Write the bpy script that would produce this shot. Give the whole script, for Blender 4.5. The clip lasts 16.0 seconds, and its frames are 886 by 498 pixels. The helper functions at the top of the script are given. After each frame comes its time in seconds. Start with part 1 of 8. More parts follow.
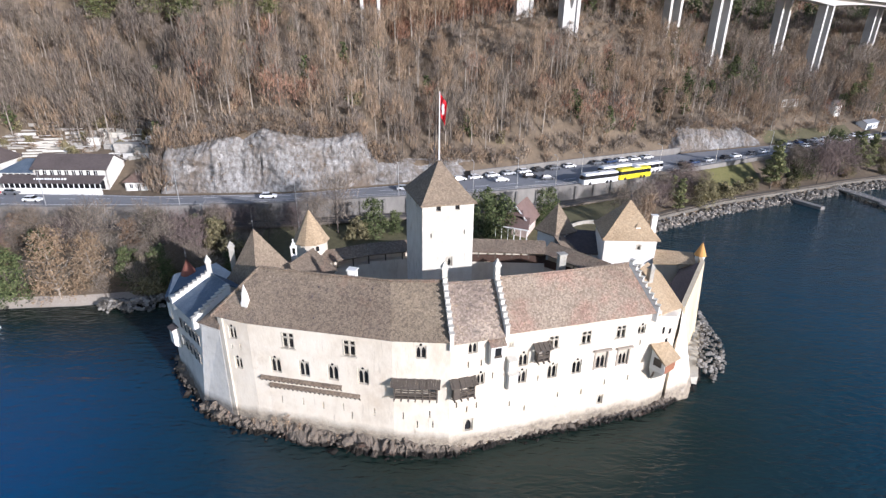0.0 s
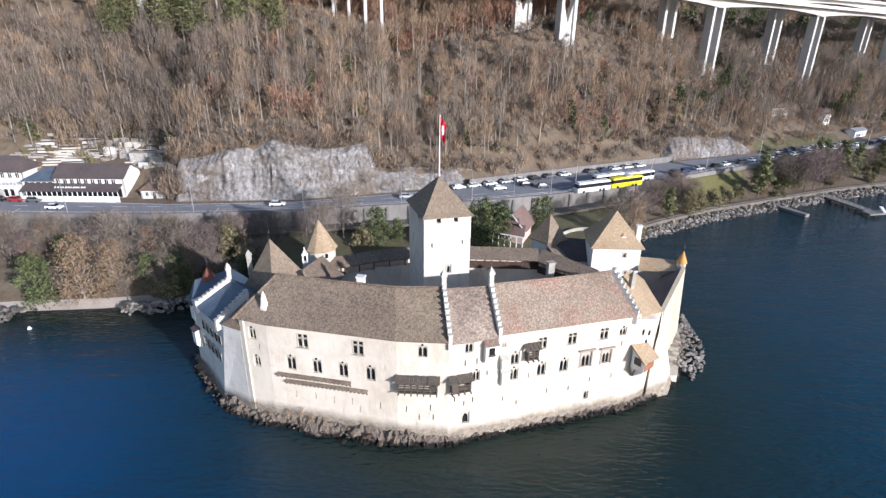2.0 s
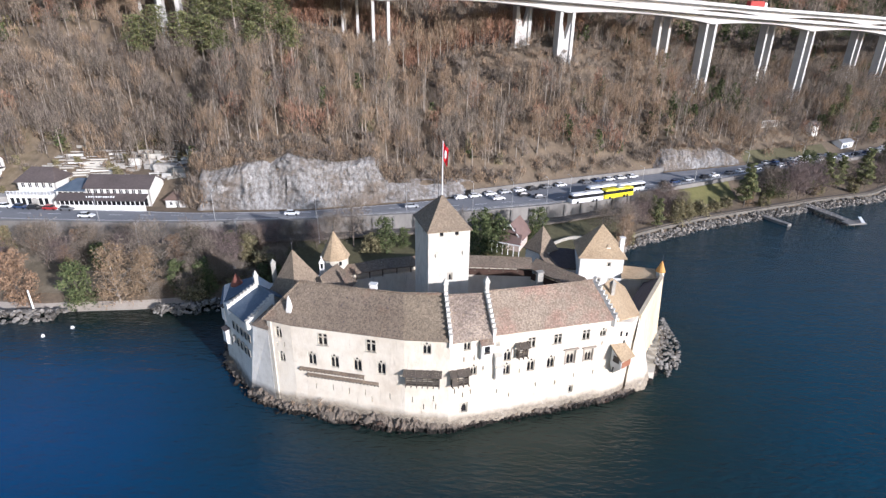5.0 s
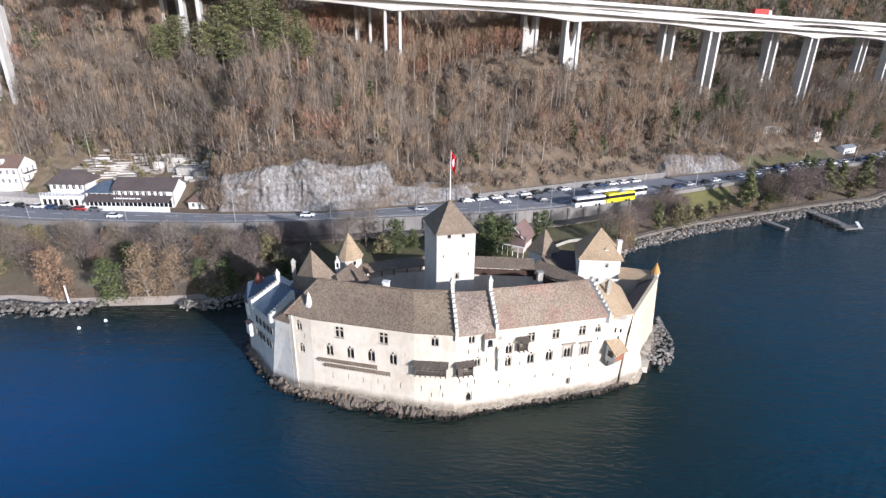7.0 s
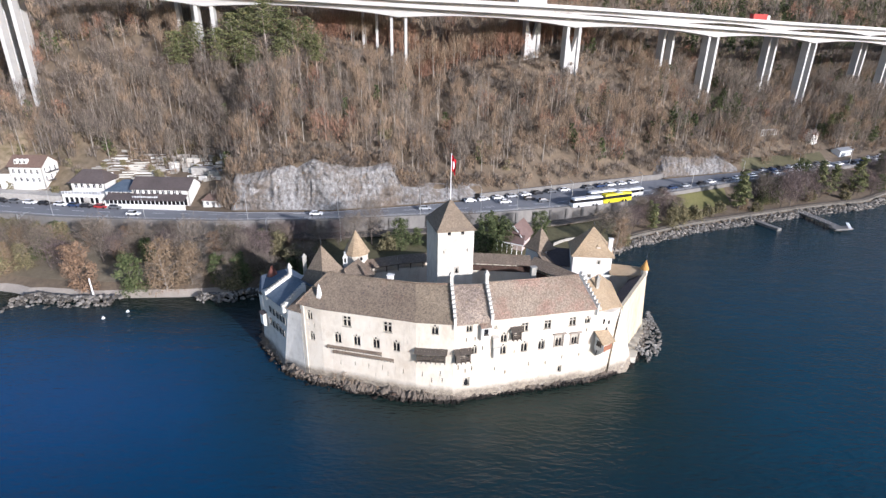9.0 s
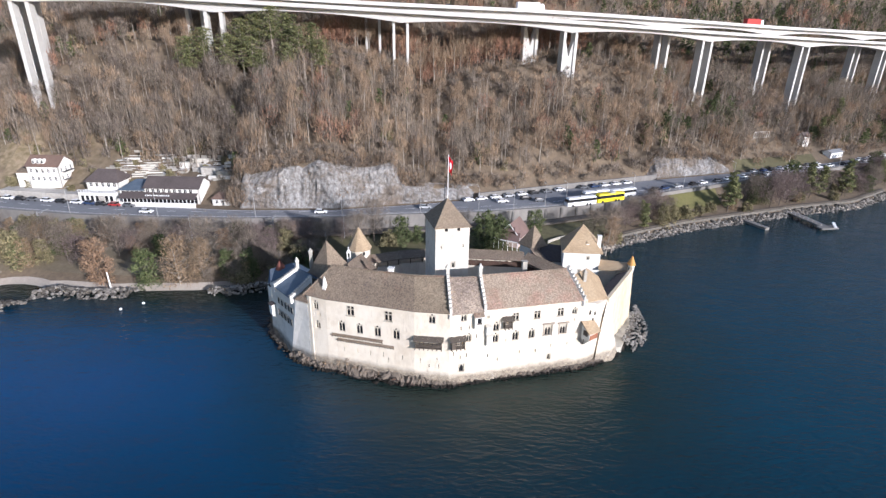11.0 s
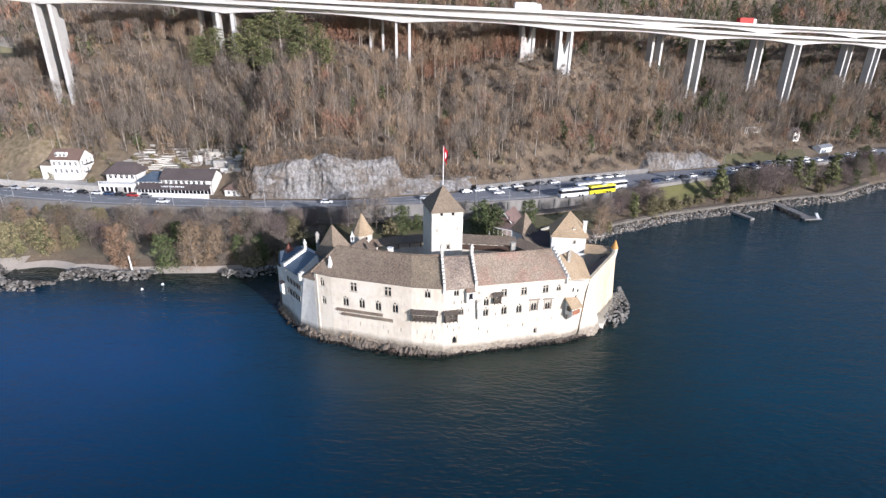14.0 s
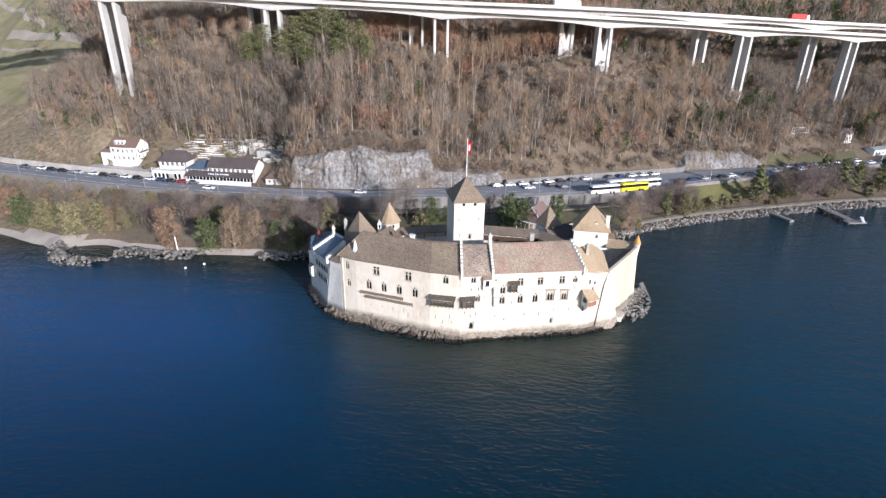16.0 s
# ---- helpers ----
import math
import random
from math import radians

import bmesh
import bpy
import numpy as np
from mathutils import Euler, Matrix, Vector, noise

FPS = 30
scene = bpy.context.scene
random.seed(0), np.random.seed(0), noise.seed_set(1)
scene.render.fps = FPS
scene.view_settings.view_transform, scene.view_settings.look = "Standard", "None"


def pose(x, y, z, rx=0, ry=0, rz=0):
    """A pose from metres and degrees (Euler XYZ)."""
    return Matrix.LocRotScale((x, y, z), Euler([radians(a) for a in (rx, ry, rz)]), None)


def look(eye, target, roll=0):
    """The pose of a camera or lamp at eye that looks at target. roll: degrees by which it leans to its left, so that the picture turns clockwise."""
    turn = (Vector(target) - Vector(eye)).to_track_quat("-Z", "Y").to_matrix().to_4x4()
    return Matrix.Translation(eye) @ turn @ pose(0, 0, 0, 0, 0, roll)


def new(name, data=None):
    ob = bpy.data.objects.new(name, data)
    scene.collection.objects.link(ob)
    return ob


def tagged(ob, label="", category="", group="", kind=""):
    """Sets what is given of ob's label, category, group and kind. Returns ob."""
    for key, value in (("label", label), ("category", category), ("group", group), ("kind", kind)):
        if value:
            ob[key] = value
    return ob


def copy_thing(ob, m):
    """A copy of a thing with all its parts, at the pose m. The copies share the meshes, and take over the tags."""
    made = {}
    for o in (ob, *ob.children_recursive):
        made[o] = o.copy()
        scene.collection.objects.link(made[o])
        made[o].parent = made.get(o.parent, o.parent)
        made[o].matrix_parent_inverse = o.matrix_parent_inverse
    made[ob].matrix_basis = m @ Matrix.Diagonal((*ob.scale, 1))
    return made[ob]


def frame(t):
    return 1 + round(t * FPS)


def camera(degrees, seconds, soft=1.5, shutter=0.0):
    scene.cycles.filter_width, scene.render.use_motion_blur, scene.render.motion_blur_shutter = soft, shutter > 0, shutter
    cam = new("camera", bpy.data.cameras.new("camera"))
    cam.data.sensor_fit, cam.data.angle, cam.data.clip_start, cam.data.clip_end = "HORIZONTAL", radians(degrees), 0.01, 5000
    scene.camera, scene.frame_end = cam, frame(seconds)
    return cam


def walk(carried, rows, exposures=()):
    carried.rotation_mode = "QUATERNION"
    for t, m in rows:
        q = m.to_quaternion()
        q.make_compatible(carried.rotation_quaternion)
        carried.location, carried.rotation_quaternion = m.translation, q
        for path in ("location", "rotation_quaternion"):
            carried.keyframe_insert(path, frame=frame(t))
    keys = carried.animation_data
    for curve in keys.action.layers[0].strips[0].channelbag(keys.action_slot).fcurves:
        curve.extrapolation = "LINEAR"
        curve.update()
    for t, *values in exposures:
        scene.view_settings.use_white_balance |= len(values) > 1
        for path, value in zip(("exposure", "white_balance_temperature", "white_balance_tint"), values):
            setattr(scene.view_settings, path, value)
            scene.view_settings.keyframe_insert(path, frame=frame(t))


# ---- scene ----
cam = camera(79.5, 16.0, 1.4)
METRES, EYE, TILT, LEAN, TURN = 60.0, 53.4, 0.0, 0.0, 0.0
ROWS = [
    (0.0, 0.0, 0.0, 0.0, 0.3, -23.0, -0.7),
    (0.5, 0.0011, -0.0255, 0.016, 0.32, -22.97, -0.69),
    (1.0, 0.0017, -0.0515, 0.0318, 0.36, -22.91, -0.73),
    (1.5, 0.0029, -0.0776, 0.0483, 0.39, -22.88, -0.74),
    (2.0, 0.0026, -0.1041, 0.0643, 0.42, -22.84, -0.76),
    (2.5, 0.0035, -0.1305, 0.0809, 0.47, -22.82, -0.8),
    (3.0, 0.0038, -0.1571, 0.0972, 0.48, -22.79, -0.82),
    (3.5, 0.0037, -0.1834, 0.1136, 0.49, -22.76, -0.83),
    (4.0, 0.0043, -0.2098, 0.1294, 0.55, -22.74, -0.85),
    (6.5, 0.0065, -0.3496, 0.1979, 1.55, -22.6, -0.9),
    (7.0, 0.0099, -0.3791, 0.2081, 1.84, -22.59, -0.9),
    (7.5, 0.0141, -0.4086, 0.2178, 2.07, -22.57, -0.93),
    (8.0, 0.0188, -0.4381, 0.2271, 2.25, -22.57, -0.98),
    (8.5, 0.0246, -0.4679, 0.2362, 2.4, -22.59, -0.96),
    (9.0, 0.03, -0.4978, 0.2444, 2.51, -22.6, -0.96),
    (11.5, 0.0603, -0.6507, 0.281, 2.89, -22.57, -1.0),
    (12.0, 0.0666, -0.6819, 0.2834, 2.96, -22.58, -0.96),
    (12.5, 0.0712, -0.7132, 0.2849, 3.06, -22.59, -0.98),
    (13.0, 0.0786, -0.7441, 0.2851, 3.16, -22.62, -0.94),
    (13.5, 0.0882, -0.7743, 0.2855, 3.28, -22.65, -0.92),
    (14.0, 0.1012, -0.8021, 0.2859, 3.38, -22.73, -0.89),
    (14.5, 0.1183, -0.8271, 0.2857, 3.76, -22.81, -0.88),
    (15.0, 0.1391, -0.8481, 0.2852, 4.79, -22.88, -0.84),
    (15.5, 0.1639, -0.8644, 0.284, 7.03, -22.98, -0.87),
    (16.0, 0.1946, -0.876, 0.2823, 8.31, -23.06, -0.86),
]
walk(cam, [(t, pose(0, 0, EYE, TILT, LEAN, TURN) @ pose(METRES * x, METRES * y, METRES * z, 90 + pitch, roll, yaw)) for t, x, y, z, yaw, pitch, roll in ROWS], [(0.0, 0.45, 5780, 15), (16.0, 0.42, 5780, 15)])

# ---- light: low winter sun from the right behind the camera, clear sky ----
SUN_TO = Vector((0.710, -0.704, 0.0)).normalized()      # level direction towards the sun
SUN_UP = radians(16.6)
world = bpy.data.worlds.new("world")
scene.world = world
world.use_nodes = True
wt = world.node_tree
sky = wt.nodes.new("ShaderNodeTexSky")
sky.sky_type = "NISHITA"
sky.sun_disc = False
sky.sun_elevation = SUN_UP
sky.sun_rotation = math.atan2(SUN_TO.x, SUN_TO.y)
sky.altitude = 400
wt.links.new(sky.outputs[0], wt.nodes["Background"].inputs[0])
wt.nodes["Background"].inputs[1].default_value = 0.13
sun_data = bpy.data.lights.new("sun", "SUN")
sun_data.energy = 5.0
sun_data.angle = radians(0.6)
sun_data.color = (1.0, 0.94, 0.87)
sun = new("sun", sun_data)
sun_dir = Vector((SUN_TO.x * math.cos(SUN_UP), SUN_TO.y * math.cos(SUN_UP), math.sin(SUN_UP)))
sun.matrix_world = look(sun_dir * 300, (0, 0, 0))

# ---- materials ----
def material(name, stops, fine=1.0, coarse=0.12, mix=0.5, rough=0.85, bump=0.0, bump_scale=None, stretch=(1, 1, 1), island=0.0, per_object=0.0, metal=0.0, spec=0.35, detail=6.0):
    """A surface whose colour wanders through stops by two noises, fine and coarse (cycles a metre), with relief."""
    m = bpy.data.materials.new(name)
    m.use_nodes = True
    nt = m.node_tree
    bsdf = nt.nodes["Principled BSDF"]
    geo = nt.nodes.new("ShaderNodeNewGeometry")
    mp = nt.nodes.new("ShaderNodeMapping")
    mp.inputs["Scale"].default_value = stretch
    nt.links.new(geo.outputs["Position"], mp.inputs["Vector"])
    n1 = nt.nodes.new("ShaderNodeTexNoise")
    n1.inputs["Scale"].default_value = fine
    n1.inputs["Detail"].default_value = detail
    n1.inputs["Roughness"].default_value = 0.65
    n2 = nt.nodes.new("ShaderNodeTexNoise")
    n2.inputs["Scale"].default_value = coarse
    n2.inputs["Detail"].default_value = 3.0
    nt.links.new(mp.outputs[0], n1.inputs["Vector"])
    nt.links.new(mp.outputs[0], n2.inputs["Vector"])
    mx = nt.nodes.new("ShaderNodeMix")
    mx.inputs[0].default_value = mix
    nt.links.new(n1.outputs[0], mx.inputs[2])
    nt.links.new(n2.outputs[0], mx.inputs[3])
    value = mx.outputs[0]
    for amount, source in ((island, ("ShaderNodeNewGeometry", "Random Per Island")), (per_object, ("ShaderNodeObjectInfo", "Random"))):
        if amount:
            src = nt.nodes.new(source[0])
            sub = nt.nodes.new("ShaderNodeMath")
            sub.operation = "MULTIPLY_ADD"
            sub.inputs[1].default_value = amount
            sub.inputs[2].default_value = -amount / 2
            nt.links.new(src.outputs[source[1]], sub.inputs[0])
            add = nt.nodes.new("ShaderNodeMath")
            nt.links.new(value, add.inputs[0])
            nt.links.new(sub.outputs[0], add.inputs[1])
            value = add.outputs[0]
    ramp = nt.nodes.new("ShaderNodeValToRGB")
    el = ramp.color_ramp.elements
    while len(el) < len(stops):
        el.new(0.5)
    lo, hi = (0.30, 0.70) if not (island or per_object) else (0.2, 0.8)
    for i, c in enumerate(stops):
        el[i].position = lo + (hi - lo) * i / max(1, len(stops) - 1)
        el[i].color = (*c, 1)
    nt.links.new(value, ramp.inputs[0])
    nt.links.new(ramp.outputs[0], bsdf.inputs["Base Color"])
    bsdf.inputs["Roughness"].default_value = rough
    bsdf.inputs["Metallic"].default_value = metal
    bsdf.inputs["Specular IOR Level"].default_value = spec
    if bump:
        nb = nt.nodes.new("ShaderNodeTexNoise")
        nb.inputs["Scale"].default_value = bump_scale or fine * 2
        nb.inputs["Detail"].default_value = 5
        nt.links.new(mp.outputs[0], nb.inputs["Vector"])
        bp = nt.nodes.new("ShaderNodeBump")
        bp.inputs["Strength"].default_value = bump
        bp.inputs["Distance"].default_value = 0.15
        nt.links.new(nb.outputs[0], bp.inputs["Height"])
        nt.links.new(bp.outputs[0], bsdf.inputs["Normal"])
    return m


PLASTER = material("lime_plaster", [(0.52, 0.45, 0.36), (0.645, 0.58, 0.485), (0.70, 0.645, 0.555)], 0.7, 0.10, 0.45, 0.9, 0.22, 3.0, (1, 1, 0.55), detail=8.0)


def patches(m, colour, scale, low, high, amount=1.0):
    """Patches of another growth or tile colour with a shape of their own."""
    nt = m.node_tree
    bsdf = nt.nodes["Principled BSDF"]
    old = bsdf.inputs["Base Color"].links[0].from_socket
    geo = nt.nodes.new("ShaderNodeNewGeometry")
    n = nt.nodes.new("ShaderNodeTexNoise")
    n.inputs["Scale"].default_value = scale
    n.inputs["Detail"].default_value = 9
    n.inputs["Roughness"].default_value = 0.72
    nt.links.new(geo.outputs["Position"], n.inputs["Vector"])
    mr = nt.nodes.new("ShaderNodeMapRange")
    mr.inputs["From Min"].default_value, mr.inputs["From Max"].default_value = low, high
    mr.inputs["To Max"].default_value = amount
    nt.links.new(n.outputs[0], mr.inputs["Value"])
    mx = nt.nodes.new("ShaderNodeMix")
    mx.data_type = "RGBA"
    nt.links.new(mr.outputs[0], mx.inputs[0])
    nt.links.new(old, mx.inputs[6])
    mx.inputs[7].default_value = (*colour, 1)
    nt.links.new(mx.outputs[2], bsdf.inputs["Base Color"])
    return m


def tiles(m, scale, amount):
    """Single tiles lighter and darker than their neighbours."""
    nt = m.node_tree
    bsdf = nt.nodes["Principled BSDF"]
    old = bsdf.inputs["Base Color"].links[0].from_socket
    geo = nt.nodes.new("ShaderNodeNewGeometry")
    v = nt.nodes.new("ShaderNodeTexVoronoi")
    v.inputs["Scale"].default_value = scale
    nt.links.new(geo.outputs["Position"], v.inputs["Vector"])
    sep = nt.nodes.new("ShaderNodeSeparateColor")
    nt.links.new(v.outputs["Color"], sep.inputs[0])
    mr = nt.nodes.new("ShaderNodeMapRange")
    mr.inputs["To Min"].default_value, mr.inputs["To Max"].default_value = 1 - amount, 1 + amount
    nt.links.new(sep.outputs[0], mr.inputs["Value"])
    mul = nt.nodes.new("ShaderNodeVectorMath")
    mul.operation = "SCALE"
    nt.links.new(old, mul.inputs[0])
    nt.links.new(mr.outputs[0], mul.inputs["Scale"])
    nt.links.new(mul.outputs[0], bsdf.inputs["Base Color"])


def streaks(m, colour, low, high, amount):
    """Thin dark runs of damp down a wall."""
    nt = m.node_tree
    bsdf = nt.nodes["Principled BSDF"]
    old = bsdf.inputs["Base Color"].links[0].from_socket
    geo = nt.nodes.new("ShaderNodeNewGeometry")
    mp = nt.nodes.new("ShaderNodeMapping")
    mp.inputs["Scale"].default_value = (1.5, 1.5, 0.16)
    nt.links.new(geo.outputs["Position"], mp.inputs["Vector"])
    n = nt.nodes.new("ShaderNodeTexNoise")
    n.inputs["Scale"].default_value = 1.0
    n.inputs["Detail"].default_value = 7
    n.inputs["Roughness"].default_value = 0.7
    nt.links.new(mp.outputs[0], n.inputs["Vector"])
    mr = nt.nodes.new("ShaderNodeMapRange")
    mr.inputs["From Min"].default_value, mr.inputs["From Max"].default_value = low, high
    mr.inputs["To Max"].default_value = amount
    nt.links.new(n.outputs[0], mr.inputs["Value"])
    mx = nt.nodes.new("ShaderNodeMix")
    mx.data_type = "RGBA"
    nt.links.new(mr.outputs[0], mx.inputs[0])
    nt.links.new(old, mx.inputs[6])
    mx.inputs[7].default_value = (*colour, 1)
    nt.links.new(mx.outputs[2], bsdf.inputs["Base Color"])


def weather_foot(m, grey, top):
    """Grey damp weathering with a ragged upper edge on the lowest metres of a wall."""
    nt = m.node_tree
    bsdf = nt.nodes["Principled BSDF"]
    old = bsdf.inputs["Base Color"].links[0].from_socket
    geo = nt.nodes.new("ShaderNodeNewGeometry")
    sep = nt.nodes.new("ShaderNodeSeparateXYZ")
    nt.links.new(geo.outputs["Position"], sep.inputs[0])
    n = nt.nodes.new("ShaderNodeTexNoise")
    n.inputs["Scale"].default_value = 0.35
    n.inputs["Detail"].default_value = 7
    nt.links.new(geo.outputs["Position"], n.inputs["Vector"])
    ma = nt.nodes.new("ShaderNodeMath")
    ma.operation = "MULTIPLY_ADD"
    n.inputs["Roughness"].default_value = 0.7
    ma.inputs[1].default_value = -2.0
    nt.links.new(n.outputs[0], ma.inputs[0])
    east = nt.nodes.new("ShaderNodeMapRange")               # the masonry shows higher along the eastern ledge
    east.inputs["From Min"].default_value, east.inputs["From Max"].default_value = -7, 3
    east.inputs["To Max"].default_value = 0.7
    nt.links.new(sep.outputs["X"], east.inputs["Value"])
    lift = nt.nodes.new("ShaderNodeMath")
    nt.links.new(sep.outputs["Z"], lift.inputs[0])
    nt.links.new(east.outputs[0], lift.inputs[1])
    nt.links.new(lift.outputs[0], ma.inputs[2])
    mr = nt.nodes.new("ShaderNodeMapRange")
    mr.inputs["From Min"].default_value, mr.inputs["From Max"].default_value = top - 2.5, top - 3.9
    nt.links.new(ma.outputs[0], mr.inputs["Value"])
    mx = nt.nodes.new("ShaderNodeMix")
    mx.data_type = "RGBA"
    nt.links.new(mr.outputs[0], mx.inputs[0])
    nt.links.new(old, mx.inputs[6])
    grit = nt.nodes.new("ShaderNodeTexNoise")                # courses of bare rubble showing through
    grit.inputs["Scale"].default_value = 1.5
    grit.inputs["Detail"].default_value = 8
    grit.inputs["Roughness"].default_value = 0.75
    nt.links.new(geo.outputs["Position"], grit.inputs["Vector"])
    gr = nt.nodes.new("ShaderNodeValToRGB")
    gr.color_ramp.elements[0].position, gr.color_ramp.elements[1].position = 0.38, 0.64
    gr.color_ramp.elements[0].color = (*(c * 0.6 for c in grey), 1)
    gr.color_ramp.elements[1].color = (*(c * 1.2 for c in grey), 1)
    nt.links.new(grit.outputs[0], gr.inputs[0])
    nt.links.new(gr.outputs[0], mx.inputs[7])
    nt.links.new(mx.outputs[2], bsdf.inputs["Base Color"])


patches(PLASTER, (0.50, 0.40, 0.30), 0.16, 0.52, 0.72, 0.55)
patches(PLASTER, (0.33, 0.27, 0.21), 0.9, 0.64, 0.78, 0.6)
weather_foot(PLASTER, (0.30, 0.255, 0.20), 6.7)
streaks(PLASTER, (0.22, 0.175, 0.135), 0.60, 0.72, 0.55)
patches(PLASTER, (0.70, 0.67, 0.62), 0.5, 0.60, 0.70, 0.35)
# warm plaster tone, with some of the frontal sun's warmth in the colour
PLASTER_WARM = material("honey_lime_plaster", [(0.44, 0.36, 0.245), (0.56, 0.475, 0.34), (0.64, 0.56, 0.42)], 0.8, 0.12, 0.45, 0.9, 0.25, 3.0, (1, 1, 0.55))
PLASTER_WHITE = material("white_plaster", [(0.66, 0.63, 0.57), (0.80, 0.78, 0.74)], 0.7, 0.15, 0.5, 0.9, 0.15, 3.0)
STONE_PALE = material("pale_stone", [(0.42, 0.39, 0.34), (0.60, 0.57, 0.50)], 2.0, 0.3, 0.4, 0.85, 0.3)
STONE_GREY = material("grey_rubble_stone", [(0.20, 0.185, 0.16), (0.34, 0.32, 0.28), (0.46, 0.43, 0.38)], 1.6, 0.25, 0.4, 0.92, 0.6)
FRAME_STONE = material("sandstone_trim", [(0.36, 0.32, 0.26), (0.54, 0.50, 0.42)], 3.0, 0.5, 0.4, 0.85, 0.2)
ROOF_BROWN = material("old_brown_roof_tiles", [(0.118, 0.09, 0.066), (0.165, 0.127, 0.094), (0.21, 0.163, 0.12), (0.285, 0.224, 0.165)], 4.5, 0.12, 0.45, 0.9, 0.9, 7.0, detail=8.0)
ROOF_OLIVE = material("olive_brown_roof_tiles", [(0.13, 0.1, 0.07), (0.18, 0.14, 0.1), (0.225, 0.178, 0.127), (0.30, 0.24, 0.17)], 4.5, 0.12, 0.45, 0.9, 0.9, 7.0, detail=8.0)
ROOF_RED = material("reddish_roof_tiles", [(0.18, 0.14, 0.106), (0.235, 0.183, 0.138), (0.29, 0.23, 0.175), (0.375, 0.305, 0.235)], 4.5, 0.12, 0.45, 0.9, 0.9, 7.0, detail=8.0)
ROOF_TAN = material("tan_roof_tiles", [(0.25, 0.175, 0.105), (0.38, 0.28, 0.175), (0.49, 0.38, 0.255)], 4.0, 0.2, 0.3, 0.9, 0.7, 7.0, detail=8.0)
ROOF_ORANGE = material("orange_roof_tiles", [(0.40, 0.20, 0.06), (0.62, 0.33, 0.10)], 2.5, 0.3, 0.4, 0.8, 0.3)
ROOF_CRIMSON = material("dark_red_roof_tiles", [(0.13, 0.045, 0.032), (0.22, 0.085, 0.06)], 2.5, 0.3, 0.4, 0.8, 0.3)
# the blue of sky-lit shade is mixed into this tile colour
ROOF_SHADE_BLUE = material("shade_blue_roof_tiles", [(0.055, 0.08, 0.112), (0.10, 0.135, 0.18), (0.18, 0.215, 0.262)], 5.0, 0.4, 0.35, 0.85, 0.5, 5.0, detail=8.0)
ROOF_DARK = material("dark_grey_roof", [(0.065, 0.052, 0.05), (0.125, 0.10, 0.094)], 1.8, 0.2, 0.4, 0.85, 0.3)
WOOD_OLD = material("weathered_timber", [(0.045, 0.036, 0.03), (0.09, 0.074, 0.06), (0.15, 0.125, 0.10)], 3.0, 0.5, 0.4, 0.85, 0.4, None, (1, 1, 3), 0.3)
WOOD_GALLERY = material("dark_gallery_timber", [(0.05, 0.03, 0.022), (0.10, 0.06, 0.045)], 3.0, 0.5, 0.4, 0.85, 0.3)
WOOD_RED = material("red_brown_timber", [(0.20, 0.08, 0.045), (0.32, 0.14, 0.08)], 3.0, 0.5, 0.4, 0.8, 0.3)
ROCK = material("shore_rock", [(0.009, 0.007, 0.006), (0.025, 0.019, 0.015), (0.058, 0.045, 0.036), (0.16, 0.132, 0.106)], 3.2, 0.35, 0.3, 0.92, 1.0, 6.0, (1, 1, 1), 0.45, 0.5, detail=9.0)


def wet_band(m):
    """Dark wet stone in the wash of the waves."""
    nt = m.node_tree
    bsdf = nt.nodes["Principled BSDF"]
    old = bsdf.inputs["Base Color"].links[0].from_socket
    geo = nt.nodes.new("ShaderNodeNewGeometry")
    sep = nt.nodes.new("ShaderNodeSeparateXYZ")
    nt.links.new(geo.outputs["Position"], sep.inputs[0])
    n = nt.nodes.new("ShaderNodeTexNoise")
    n.inputs["Scale"].default_value = 0.8
    n.inputs["Detail"].default_value = 5
    nt.links.new(geo.outputs["Position"], n.inputs["Vector"])
    ma = nt.nodes.new("ShaderNodeMath")
    ma.operation = "MULTIPLY_ADD"
    ma.inputs[1].default_value = -1.6
    nt.links.new(n.outputs[0], ma.inputs[0])
    nt.links.new(sep.outputs["Z"], ma.inputs[2])
    mr = nt.nodes.new("ShaderNodeMapRange")
    mr.inputs["From Min"].default_value, mr.inputs["From Max"].default_value = 1.2, 0.9
    nt.links.new(ma.outputs[0], mr.inputs["Value"])
    mx = nt.nodes.new("ShaderNodeMix")
    mx.data_type = "RGBA"
    nt.links.new(mr.outputs[0], mx.inputs[0])
    nt.links.new(old, mx.inputs[6])
    mx.inputs[7].default_value = (0.012, 0.010, 0.008, 1)
    nt.links.new(mx.outputs[2], bsdf.inputs["Base Color"])


wet_band(ROCK)
patches(ROCK, (0.17, 0.085, 0.06), 0.35, 0.58, 0.70, 0.5)
patches(ROCK, (0.24, 0.21, 0.18), 1.3, 0.62, 0.70, 0.6)
RIPRAP = material("grey_bank_stone", [(0.04, 0.035, 0.03), (0.095, 0.086, 0.075), (0.17, 0.155, 0.137), (0.27, 0.25, 0.225)], 1.5, 0.3, 0.35, 0.92, 0.8, 3.0, island=0.6, detail=8.0)
CLIFF = material("limestone_cliff", [(0.06, 0.05, 0.042), (0.15, 0.135, 0.12), (0.27, 0.26, 0.25), (0.40, 0.39, 0.375)], 1.0, 0.13, 0.35, 0.95, 1.0, 2.2, (1, 1, 0.8), detail=9.0)
patches(CLIFF, (0.13, 0.095, 0.066), 0.10, 0.50, 0.64, 0.75)
streaks(CLIFF, (0.09, 0.08, 0.075), 0.54, 0.66, 0.7)
patches(CLIFF, (0.50, 0.48, 0.46), 0.28, 0.58, 0.66, 0.55)
